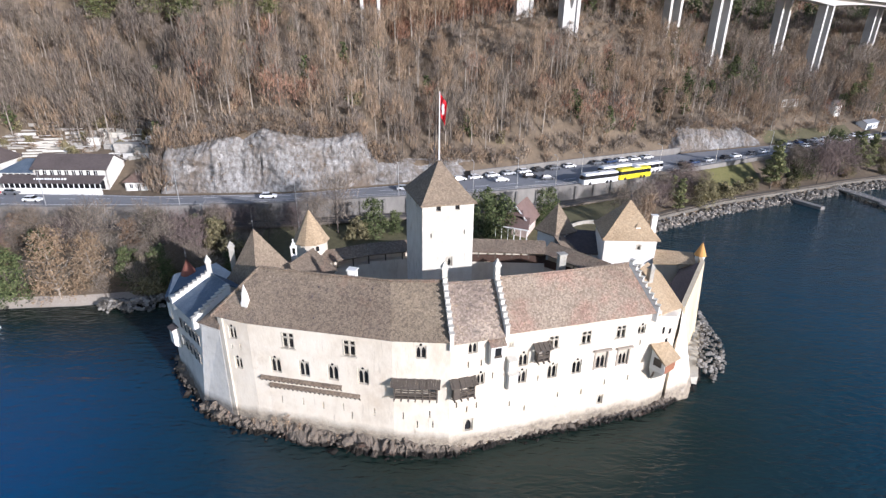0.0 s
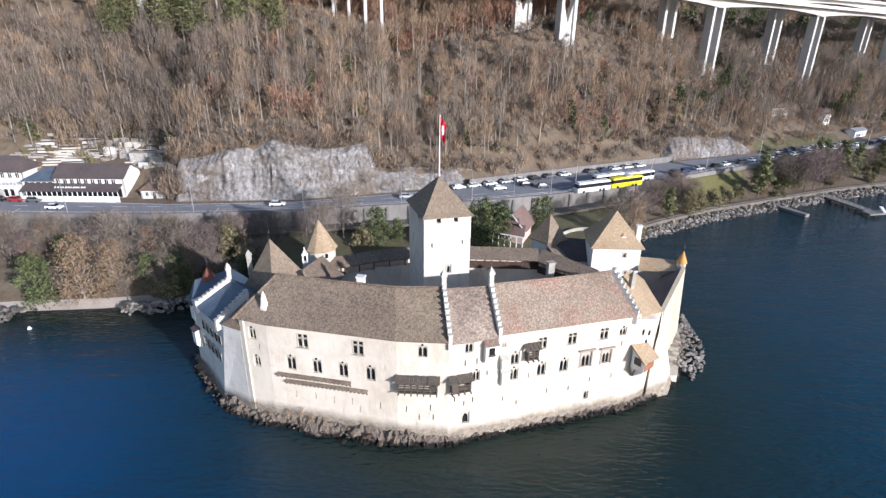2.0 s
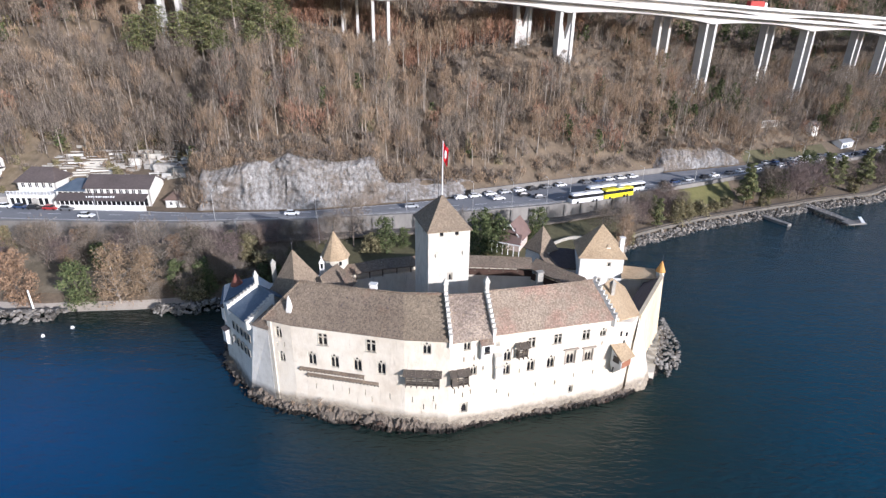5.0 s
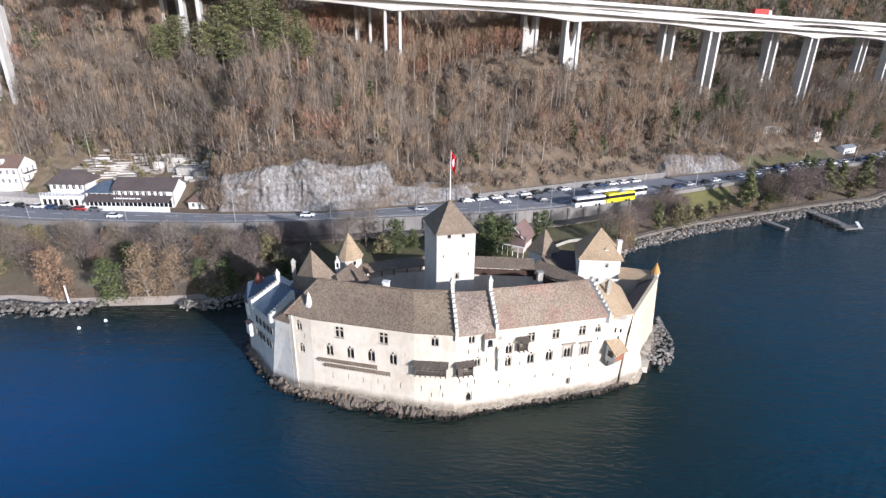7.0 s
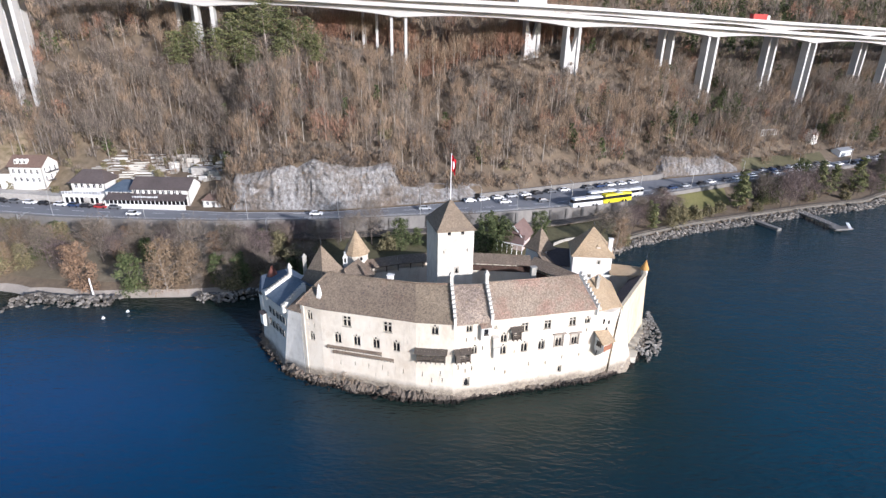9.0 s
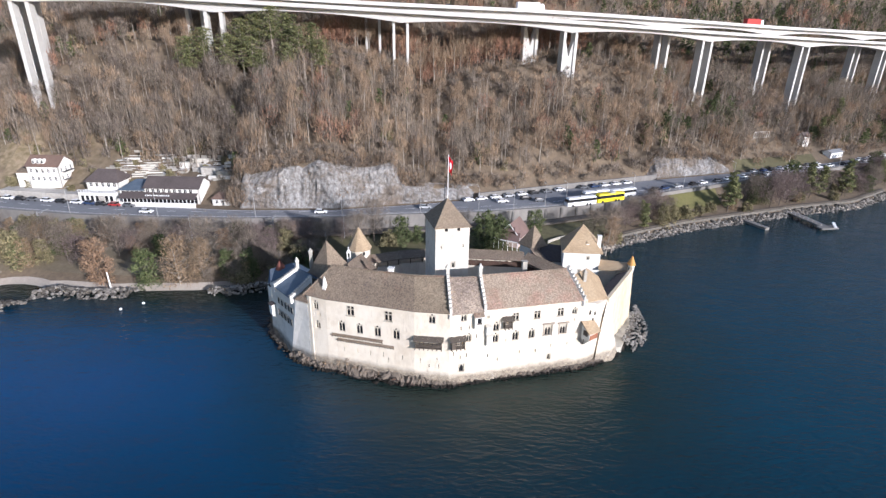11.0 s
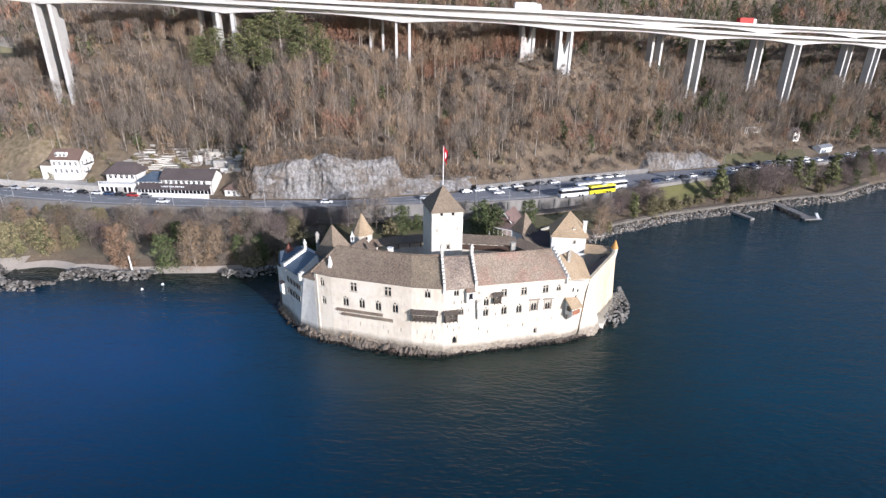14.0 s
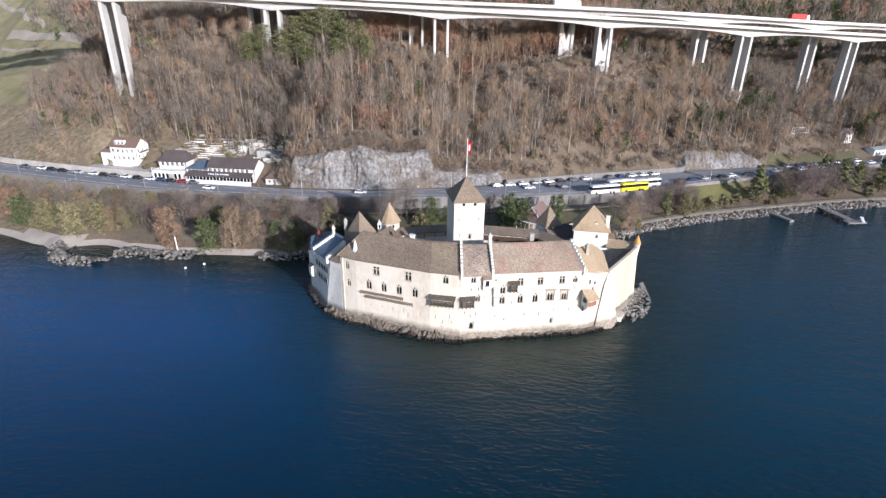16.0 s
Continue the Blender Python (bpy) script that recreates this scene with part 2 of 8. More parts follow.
ASPHALT = material("asphalt", [(0.18, 0.182, 0.193), (0.25, 0.252, 0.262)], 0.8, 0.07, 0.5, 0.9, 0.1)
PAVING = material("pale_paving", [(0.22, 0.21, 0.20), (0.33, 0.315, 0.30)], 0.8, 0.1, 0.5, 0.9, 0.1)
CONCRETE = material("weathered_concrete", [(0.14, 0.13, 0.12), (0.26, 0.245, 0.225)], 0.7, 0.1, 0.5, 0.9, 0.3, 2.0, (1, 1, 0.4))
DECK_WHITE = material("pale_concrete", [(0.43, 0.415, 0.39), (0.57, 0.555, 0.53)], 0.3, 0.05, 0.5, 0.85, 0.1, 1.0, (1, 1, 2))
GRASS = material("winter_grass", [(0.07, 0.06, 0.035), (0.105, 0.095, 0.05), (0.15, 0.135, 0.07)], 0.8, 0.09, 0.5, 0.95, 0.4, 3.0)
GRAVEL = material("beach_gravel", [(0.28, 0.24, 0.20), (0.43, 0.38, 0.325)], 2.5, 0.2, 0.4, 0.95, 0.4)
# opaque panes: the dark of the unlit rooms behind is in the colour
GLASS_DARK = material("dark_window_glass", [(0.012, 0.013, 0.015), (0.03, 0.03, 0.033)], 0.6, 0.1, 0.5, 0.12, 0, spec=0.5)
METAL_DARK = material("dark_painted_metal", [(0.035, 0.035, 0.04), (0.06, 0.06, 0.065)], 1.0, 0.2, 0.5, 0.5, 0, metal=0.3)
METAL_PALE = material("galvanised_steel", [(0.42, 0.42, 0.42), (0.55, 0.55, 0.55)], 1.0, 0.2, 0.5, 0.4, 0, metal=0.6)
FLAG_RED = material("red_flag_cloth", [(0.55, 0.012, 0.02), (0.66, 0.02, 0.03)], 1.0, 0.3, 0.5, 0.8)
WHITE_PAINT = material("white_paint", [(0.74, 0.74, 0.73), (0.82, 0.82, 0.81)], 0.5, 0.1, 0.5, 0.4, 0, spec=0.5)
ROOF_LICHEN = material("lichened_roof_tiles", [(0.15, 0.115, 0.095), (0.22, 0.172, 0.14), (0.30, 0.24, 0.19), (0.40, 0.33, 0.26)], 2.0, 0.15, 0.45, 0.9, 0.9, 7.0, detail=8.0)
patches(ROOF_LICHEN, (0.42, 0.31, 0.15), 1.1, 0.56, 0.72, 0.6)
patches(ROOF_LICHEN, (0.10, 0.085, 0.08), 0.7, 0.56, 0.70, 0.6)
patches(ROOF_RED, (0.31, 0.17, 0.13), 0.16, 0.48, 0.68, 0.7)
patches(ROOF_RED, (0.36, 0.28, 0.14), 0.9, 0.60, 0.76, 0.5)
patches(ROOF_BROWN, (0.22, 0.125, 0.085), 0.22, 0.54, 0.72, 0.55)
patches(ROOF_BROWN, (0.075, 0.062, 0.058), 0.45, 0.56, 0.72, 0.6)
patches(ROOF_OLIVE, (0.105, 0.09, 0.072), 0.5, 0.55, 0.72, 0.5)
for m, a in ((ROOF_BROWN, 0.30), (ROOF_OLIVE, 0.30), (ROOF_RED, 0.31), (ROOF_LICHEN, 0.34), (ROOF_TAN, 0.18)):
    tiles(m, 5.0, a)
patches(PLASTER, (0.50, 0.41, 0.31), 0.22, 0.60, 0.78)
IVORY_BARK = material("pale_bark", [(0.20, 0.17, 0.14), (0.42, 0.37, 0.31)], 2.0, 0.3, 0.5, 0.95, 0.3)
BARK = material("grey_brown_bark", [(0.065, 0.052, 0.042), (0.14, 0.115, 0.095)], 2.0, 0.3, 0.5, 0.95, 0.3, island=0.2)


def twig_material(name, dark, mid, light):
    return material(name, [dark, mid, light], 0.5, 0.05, 0.5, 0.95, 0, island=0.55, spec=0.1)


TWIG_GREY = twig_material("grey_brown_twigs", (0.105, 0.086, 0.068), (0.195, 0.16, 0.127), (0.33, 0.275, 0.222))
TWIG_TAN = twig_material("tan_twigs", (0.135, 0.095, 0.066), (0.262, 0.188, 0.128), (0.41, 0.305, 0.21))
TWIG_RUST = twig_material("rust_brown_foliage", (0.155, 0.082, 0.056), (0.285, 0.16, 0.108), (0.42, 0.25, 0.175))
TWIG_DARK = twig_material("dark_twigs", (0.088, 0.072, 0.06), (0.17, 0.14, 0.117), (0.29, 0.24, 0.20))
LEAF_PINE = twig_material("pine_needles", (0.062, 0.070, 0.034), (0.15, 0.158, 0.072), (0.28, 0.272, 0.13))
LEAF_GREEN = twig_material("evergreen_leaves", (0.03, 0.042, 0.018), (0.085, 0.105, 0.045), (0.165, 0.18, 0.085))
LEAF_OLIVE = twig_material("yellow_green_foliage", (0.08, 0.07, 0.036), (0.185, 0.162, 0.088), (0.31, 0.27, 0.155))
TAN_GRASS = material("dry_shore_grass", [(0.13, 0.105, 0.07), (0.19, 0.155, 0.105), (0.27, 0.225, 0.16)], 0.9, 0.09, 0.5, 0.95, 0.4, 3.0)
MEADOW = material("bright_grass", [(0.085, 0.082, 0.032), (0.13, 0.122, 0.045), (0.175, 0.155, 0.07)], 0.8, 0.09, 0.5, 0.95, 0.4, 3.0)
PASTURE = material("winter_pasture", [(0.15, 0.135, 0.065), (0.225, 0.20, 0.105), (0.31, 0.265, 0.165)], 0.12, 0.03, 0.5, 0.95, 0.4, 3.0)
LEAF_COPPER = twig_material("copper_leaves", (0.17, 0.107, 0.068), (0.26, 0.17, 0.11), (0.35, 0.24, 0.16))
LEAF_TAN = twig_material("dry_beech_leaves", (0.165, 0.115, 0.072), (0.24, 0.17, 0.108), (0.32, 0.235, 0.155))
TWIG_PLUM = twig_material("purple_brown_twigs", (0.095, 0.072, 0.066), (0.18, 0.137, 0.125), (0.30, 0.237, 0.215))


def ground_material():
    """Leaf litter on the hill, with grass where the slope lies open."""
    m = material("leaf_litter_and_grass", [(0.08, 0.061, 0.043), (0.145, 0.11, 0.076), (0.215, 0.165, 0.112)], 0.6, 0.05, 0.5, 0.95, 0.5, 1.5)
    nt = m.node_tree
    bsdf = nt.nodes["Principled BSDF"]
    litter = bsdf.inputs["Base Color"].links[0].from_socket
    geo = nt.nodes.new("ShaderNodeNewGeometry")
    n = nt.nodes.new("ShaderNodeTexNoise")
    n.inputs["Scale"].default_value = 0.045
    n.inputs["Detail"].default_value = 4
    nt.links.new(geo.outputs["Position"], n.inputs["Vector"])
    n2 = nt.nodes.new("ShaderNodeTexNoise")
    n2.inputs["Scale"].default_value = 0.5
    nt.links.new(geo.outputs["Position"], n2.inputs["Vector"])
    ramp2 = nt.nodes.new("ShaderNodeValToRGB")
    ramp2.color_ramp.elements[0].color = (0.15, 0.118, 0.066, 1)
    ramp2.color_ramp.elements[1].color = (0.27, 0.21, 0.14, 1)
    ramp2.color_ramp.elements[0].position, ramp2.color_ramp.elements[1].position = 0.35, 0.65
    nt.links.new(n2.outputs[0], ramp2.inputs[0])
    sep = nt.nodes.new("ShaderNodeSeparateXYZ")
    nt.links.new(geo.outputs["Position"], sep.inputs[0])
    edge = nt.nodes.new("ShaderNodeMapRange")
    edge.inputs["From Min"].default_value, edge.inputs["From Max"].default_value = -126, -150
    nt.links.new(sep.outputs["X"], edge.inputs["Value"])
    add = nt.nodes.new("ShaderNodeMath")
    add.operation = "MULTIPLY"
    low = nt.nodes.new("ShaderNodeMapRange")
    low.inputs["From Min"].default_value, low.inputs["From Max"].default_value = 33, 28
    nt.links.new(sep.outputs["Z"], low.inputs["Value"])
    far_west = nt.nodes.new("ShaderNodeMapRange")
    far_west.inputs["From Min"].default_value, far_west.inputs["From Max"].default_value = -222, -236
    nt.links.new(sep.outputs["X"], far_west.inputs["Value"])
    either = nt.nodes.new("ShaderNodeMath")
    either.operation = "MAXIMUM"
    nt.links.new(low.outputs[0], either.inputs[0])
    nt.links.new(far_west.outputs[0], either.inputs[1])
    where = nt.nodes.new("ShaderNodeMath")
    where.operation = "MULTIPLY"
    nt.links.new(edge.outputs[0], where.inputs[0])
    nt.links.new(either.outputs[0], where.inputs[1])
    nt.links.new(where.outputs[0], add.inputs[0])
    thr = nt.nodes.new("ShaderNodeMapRange")
    thr.inputs["From Min"].default_value, thr.inputs["From Max"].default_value = 0.34, 0.42
    nt.links.new(n.outputs[0], thr.inputs["Value"])
    nt.links.new(thr.outputs[0], add.inputs[1])
    mx = nt.nodes.new("ShaderNodeMix")
    mx.data_type = "RGBA"
    nt.links.new(add.outputs[0], mx.inputs[0])
    nt.links.new(litter, mx.inputs[6])
    nt.links.new(ramp2.outputs[0], mx.inputs[7])
    nt.links.new(mx.outputs[2], bsdf.inputs["Base Color"])
    return m


def water_material():
    """Deep clear lake: dark blue body, greener over the shallows round the rock, reflections put into the colour, small
    ripples.
    """
    m = bpy.data.materials.new("lake_water")
    m.use_nodes = True
    nt = m.node_tree
    bsdf = nt.nodes["Principled BSDF"]
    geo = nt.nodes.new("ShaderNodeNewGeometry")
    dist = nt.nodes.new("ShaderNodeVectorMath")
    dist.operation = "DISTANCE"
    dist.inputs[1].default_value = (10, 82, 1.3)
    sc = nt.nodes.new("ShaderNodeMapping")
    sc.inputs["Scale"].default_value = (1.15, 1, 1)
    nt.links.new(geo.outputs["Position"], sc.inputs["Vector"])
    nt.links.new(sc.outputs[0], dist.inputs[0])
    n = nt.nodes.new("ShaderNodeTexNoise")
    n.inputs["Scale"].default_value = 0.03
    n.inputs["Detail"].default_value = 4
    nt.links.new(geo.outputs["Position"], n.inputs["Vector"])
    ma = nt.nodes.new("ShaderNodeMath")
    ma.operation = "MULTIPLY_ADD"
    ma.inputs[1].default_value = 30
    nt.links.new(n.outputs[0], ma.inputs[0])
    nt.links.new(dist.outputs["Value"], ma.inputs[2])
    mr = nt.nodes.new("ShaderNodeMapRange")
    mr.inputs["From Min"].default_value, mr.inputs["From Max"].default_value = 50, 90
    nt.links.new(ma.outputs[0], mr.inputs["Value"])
    # dark green: shallow bed, with the castle's and hill's reflection in the colour
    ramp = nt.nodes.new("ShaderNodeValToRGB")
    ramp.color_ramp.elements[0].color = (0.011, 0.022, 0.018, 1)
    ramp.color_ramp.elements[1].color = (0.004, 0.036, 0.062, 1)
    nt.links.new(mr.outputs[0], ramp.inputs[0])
    sep = nt.nodes.new("ShaderNodeSeparateXYZ")
    nt.links.new(geo.outputs["Position"], sep.inputs[0])
    # bluer to the west: the sky's reflection is in the base colour
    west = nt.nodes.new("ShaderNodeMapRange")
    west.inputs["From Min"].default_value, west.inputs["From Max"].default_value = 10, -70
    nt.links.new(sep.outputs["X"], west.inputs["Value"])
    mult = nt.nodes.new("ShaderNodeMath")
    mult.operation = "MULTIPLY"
    south = nt.nodes.new("ShaderNodeMapRange")              # blue fades nearer the viewer, where less sky is mirrored
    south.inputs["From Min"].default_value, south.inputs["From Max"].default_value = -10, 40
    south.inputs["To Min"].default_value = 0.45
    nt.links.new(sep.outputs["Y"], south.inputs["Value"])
    # share of the mirrored-sky blue left after that fade
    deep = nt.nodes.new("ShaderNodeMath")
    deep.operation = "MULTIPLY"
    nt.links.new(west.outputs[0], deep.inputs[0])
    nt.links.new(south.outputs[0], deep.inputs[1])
    shelf = nt.nodes.new("ShaderNodeMapRange")              # dark shore shelf, with the trees' shadow and reflection in its colour
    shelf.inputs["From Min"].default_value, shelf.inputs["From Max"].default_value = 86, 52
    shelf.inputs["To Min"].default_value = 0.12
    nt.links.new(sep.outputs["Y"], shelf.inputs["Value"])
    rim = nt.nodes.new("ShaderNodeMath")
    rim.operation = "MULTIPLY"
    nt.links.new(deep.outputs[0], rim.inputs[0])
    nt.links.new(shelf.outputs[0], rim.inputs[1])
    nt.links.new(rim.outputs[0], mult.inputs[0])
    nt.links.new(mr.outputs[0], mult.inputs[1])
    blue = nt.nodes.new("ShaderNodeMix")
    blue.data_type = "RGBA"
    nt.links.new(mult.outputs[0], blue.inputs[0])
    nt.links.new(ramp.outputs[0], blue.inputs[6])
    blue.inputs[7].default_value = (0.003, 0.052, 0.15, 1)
    view_dim = nt.nodes.new("ShaderNodeMapRange")            # darker towards the viewer: weaker mirroring at steep view, put into the colour
    view_dim.inputs["From Min"].default_value, view_dim.inputs["From Max"].default_value = -10, 45
    view_dim.inputs["To Min"].default_value = 0.36
    nt.links.new(sep.outputs["Y"], view_dim.inputs["Value"])
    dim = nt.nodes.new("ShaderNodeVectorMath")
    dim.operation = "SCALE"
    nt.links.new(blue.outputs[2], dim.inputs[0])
    nt.links.new(view_dim.outputs[0], dim.inputs["Scale"])
    shore_shade = nt.nodes.new("ShaderNodeMapRange")               # western bay: dark shelf with tree shadow and reflection coloured in
    shore_shade.inputs["From Min"].default_value, shore_shade.inputs["From Max"].default_value = 68, 88
    nt.links.new(sep.outputs["Y"], shore_shade.inputs["Value"])
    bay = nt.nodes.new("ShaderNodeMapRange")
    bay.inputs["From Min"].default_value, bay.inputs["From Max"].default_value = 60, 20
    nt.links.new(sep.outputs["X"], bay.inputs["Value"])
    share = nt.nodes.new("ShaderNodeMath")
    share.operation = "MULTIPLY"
    nt.links.new(shore_shade.outputs[0], share.inputs[0])
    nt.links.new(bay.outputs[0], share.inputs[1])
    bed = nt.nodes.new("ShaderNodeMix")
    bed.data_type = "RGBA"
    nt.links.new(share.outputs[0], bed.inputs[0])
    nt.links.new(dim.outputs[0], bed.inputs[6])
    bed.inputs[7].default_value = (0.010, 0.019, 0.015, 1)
    slope = nt.nodes.new("ShaderNodeMath")                  # dark water off the eastern bank: the hill's reflection is in the colour
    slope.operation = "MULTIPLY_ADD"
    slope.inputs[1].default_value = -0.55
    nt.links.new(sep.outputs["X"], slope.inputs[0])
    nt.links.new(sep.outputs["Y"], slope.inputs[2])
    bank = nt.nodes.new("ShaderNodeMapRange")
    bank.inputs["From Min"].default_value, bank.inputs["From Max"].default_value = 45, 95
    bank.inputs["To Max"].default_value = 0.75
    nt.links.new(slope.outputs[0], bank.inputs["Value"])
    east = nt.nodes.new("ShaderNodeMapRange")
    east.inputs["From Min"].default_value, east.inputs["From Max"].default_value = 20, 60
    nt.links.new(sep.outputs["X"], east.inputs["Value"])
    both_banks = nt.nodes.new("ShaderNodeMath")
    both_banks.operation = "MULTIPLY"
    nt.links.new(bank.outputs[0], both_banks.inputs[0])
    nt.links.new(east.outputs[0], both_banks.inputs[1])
    hill_mirror = nt.nodes.new("ShaderNodeMix")
    hill_mirror.data_type = "RGBA"
    nt.links.new(both_banks.outputs[0], hill_mirror.inputs[0])
    nt.links.new(bed.outputs[2], hill_mirror.inputs[6])
    hill_mirror.inputs[7].default_value = (0.006, 0.022, 0.028, 1)
    nt.links.new(hill_mirror.outputs[2], bsdf.inputs["Base Color"])
    bsdf.inputs["Roughness"].default_value = 0.03
    bsdf.inputs["IOR"].default_value = 1.33
    w1 = nt.nodes.new("ShaderNodeTexNoise")
    w1.inputs["Scale"].default_value = 1.05
    w1.inputs["Detail"].default_value = 5
    mp = nt.nodes.new("ShaderNodeMapping")
    mp.inputs["Scale"].default_value = (0.6, 1.5, 1)
    mp.inputs["Rotation"].default_value = (0, 0, 0.25)
    nt.links.new(geo.outputs["Position"], mp.inputs["Vector"])
    nt.links.new(mp.outputs[0], w1.inputs["Vector"])
    w2 = nt.nodes.new("ShaderNodeTexNoise")
    w2.inputs["Scale"].default_value = 0.16
    w2.inputs["Detail"].default_value = 3
    nt.links.new(mp.outputs[0], w2.inputs["Vector"])
    both = nt.nodes.new("ShaderNodeMath")
    both.operation = "MULTIPLY_ADD"
    both.inputs[1].default_value = 1.6
    nt.links.new(w2.outputs[0], both.inputs[0])
    nt.links.new(w1.outputs[0], both.inputs[2])
    bp = nt.nodes.new("ShaderNodeBump")
    bp.inputs["Strength"].default_value = 0.9
    bp.inputs["Distance"].default_value = 0.26
    nt.links.new(both.outputs[0], bp.inputs["Height"])
    nt.links.new(bp.outputs[0], bsdf.inputs["Normal"])
    return m


GROUND = ground_material()
WATER = water_material()


# ---- building tools ----
class Shape:
    """Vertices and faces of one mesh, in world metres."""

    def __init__(self):
        self.v, self.f, self.m = [], [], []

    def add(self, verts, faces, slot=0):
        k = len(self.v)
        self.v += [tuple(p) for p in verts]
        self.f += [tuple(i + k for i in f) for f in faces]
        self.m += [slot] * len(faces)
        return self

    def quad(self, a, b, c, d, slot=0):
        return self.add((a, b, c, d), ((0, 1, 2, 3),), slot)

    def prism(self, poly, z0, z1, slot=0, top=None):
        """An upright block over a plan polygon, counter-clockwise; top: another polygon for its upper end."""
        n = len(poly)
        top = top or poly
        z1 = [z1] * n if not isinstance(z1, (list, tuple)) else z1
        vs = [(x, y, z0) for x, y in poly] + [(x, y, z) for (x, y), z in zip(top, z1)]
        fs = [tuple(reversed(range(n))), tuple(range(n, 2 * n))] + [(i, (i + 1) % n, n + (i + 1) % n, n + i) for i in range(n)]
        return self.add(vs, fs, slot)

    def box(self, c, size, rz=0.0, slot=0):
        """A block with its base's middle at c."""
        ca, sa = math.cos(rz), math.sin(rz)
        hx, hy = size[0] / 2, size[1] / 2
        poly = [(c[0] + x * ca - y * sa, c[1] + x * sa + y * ca) for x, y in ((-hx, -hy), (hx, -hy), (hx, hy), (-hx, hy))]
        return self.prism(poly, c[2], c[2] + size[2], slot)

    def beam(self, a, b, w, h, slot=0):
        """A squared beam from a to b."""
        a, b = Vector(a), Vector(b)
        d = (b - a).normalized()
        side = d.cross(Vector((0, 0, 1)))
        side = side.normalized() if side.length > 1e-4 else Vector((1, 0, 0))
        up = side.cross(d).normalized()
        vs = [p + side * sx * w / 2 + up * sy * h / 2 for p in (a, b) for sx, sy in ((-1, -1), (1, -1), (1, 1), (-1, 1))]
        return self.add(vs, ((3, 2, 1, 0), (4, 5, 6, 7), (0, 1, 5, 4), (1, 2, 6, 5), (2, 3, 7, 6), (3, 0, 4, 7)), slot)

    def tube(self, a, b, r0, r1, n=8, slot=0):
        a, b = Vector(a), Vector(b)
        d = (b - a).normalized()
        side = d.orthogonal().normalized()
        up = d.cross(side)
        ring = [side * math.cos(2 * math.pi * i / n) + up * math.sin(2 * math.pi * i / n) for i in range(n)]
        vs = [a + q * r0 for q in ring] + [b + q * r1 for q in ring]
        fs = [(i, (i + 1) % n, n + (i + 1) % n, n + i) for i in range(n)] + [tuple(reversed(range(n))), tuple(range(n, 2 * n))]
        return self.add(vs, fs, slot)

    def hip(self, eave, z, apex, lip=0.22, flare=0.0):
        """A pointed roof over an eave polygon, with a thick lower edge; flare kicks its foot outwards."""
        n = len(eave)
        cx, cy = sum(p[0] for p in eave) / n, sum(p[1] for p in eave) / n
        vs = [(x, y, z - lip) for x, y in eave] + [(x, y, z) for x, y in eave]
        if flare:
            vs += [(cx + (x - cx) * (1 - flare), cy + (y - cy) * (1 - flare), z + (apex[2] - z) * flare * 0.75) for x, y in eave]
            fs = [(n + i, n + (i + 1) % n, 2 * n + (i + 1) % n, 2 * n + i) for i in range(n)] + [(2 * n + i, 2 * n + (i + 1) % n, 3 * n) for i in range(n)]
        else:
            fs = [(n + i, n + (i + 1) % n, 2 * n) for i in range(n)]
        vs.append(tuple(apex))
        fs += [(i, (i + 1) % n, n + (i + 1) % n, n + i) for i in range(n)] + [tuple(reversed(range(n)))]
        return self.add(vs, fs)

    def slab(self, corners, t=0.25, slot=0):
        """A sloping plate of thickness t under the given corners."""
        n = len(corners)
        nor = (Vector(corners[1]) - Vector(corners[0])).cross(Vector(corners[2]) - Vector(corners[0])).normalized()
        if nor.z < 0:
            corners = list(reversed(corners))
            nor = -nor
        lower = [Vector(c) - nor * t for c in corners]
        return self.add(list(corners) + lower, [tuple(range(n)), tuple(reversed(range(n, 2 * n)))] + [(i, n + i, n + (i + 1) % n, (i + 1) % n) for i in range(n)], slot)


ORIGIN = {}


def mesh_of(name, shape, mats, origin=(0, 0, 0)):
    me = bpy.data.meshes.new(name)
    o = Vector(origin)
    me.from_pydata([Vector(p) - o for p in shape.v], [], shape.f)
    for mt in mats if isinstance(mats, (list, tuple)) else [mats]:
        me.materials.append(mt)
    if any(shape.m):
        me.polygons.foreach_set("material_index", shape.m)
    me.update()
    return me


def thing(name, at, label, category, group="", kind=""):
    """A top-level Empty at a thing's base, to hold its parts."""
    ob = tagged(new(name), label, category, group, kind)
    ob.location = at
    ORIGIN[ob.name] = Vector(at)
    return ob


def part(name, shape, mats, parent, label=""):
    """One mesh under a thing or under a part."""
    o = ORIGIN[parent.name]
    ob = new(name, mesh_of(name, shape, mats, o))
    ob.parent = parent
    ORIGIN[ob.name] = o
    return tagged(ob, label)


def solid(name, shape, mats, label, category, group="", kind="", at=(0, 0, 0)):
    """A top-level thing that is one mesh."""
    ob = tagged(new(name, mesh_of(name, shape, mats, at)), label, category, group, kind)
    ob.location = at
    ORIGIN[ob.name] = Vector(at)
    return ob


def lerp(a, b, t):
    return tuple(p + (q - p) * t for p, q in zip(a, b))


def curve_at(points, x):
    """Straight interpolation of y over x."""
    return float(np.interp(x, [p[0] for p in points], [p[1] for p in points]))

# ---- lie of the land: lines over x ----
LAKE_Z = 1.3
SHORE = [(-420, 130), (-260, 112), (-200, 101), (-162, 94), (-135, 86), (-122, 92), (-112, 90), (-92, 89.5), (-70, 92), (-56, 95), (-46, 101), (-30, 106), (0, 108), (25, 111), (40, 121), (51, 131), (63, 140), (86, 153.5), (112, 165), (141, 178), (171, 189), (201, 211), (260, 246), (520, 400)]
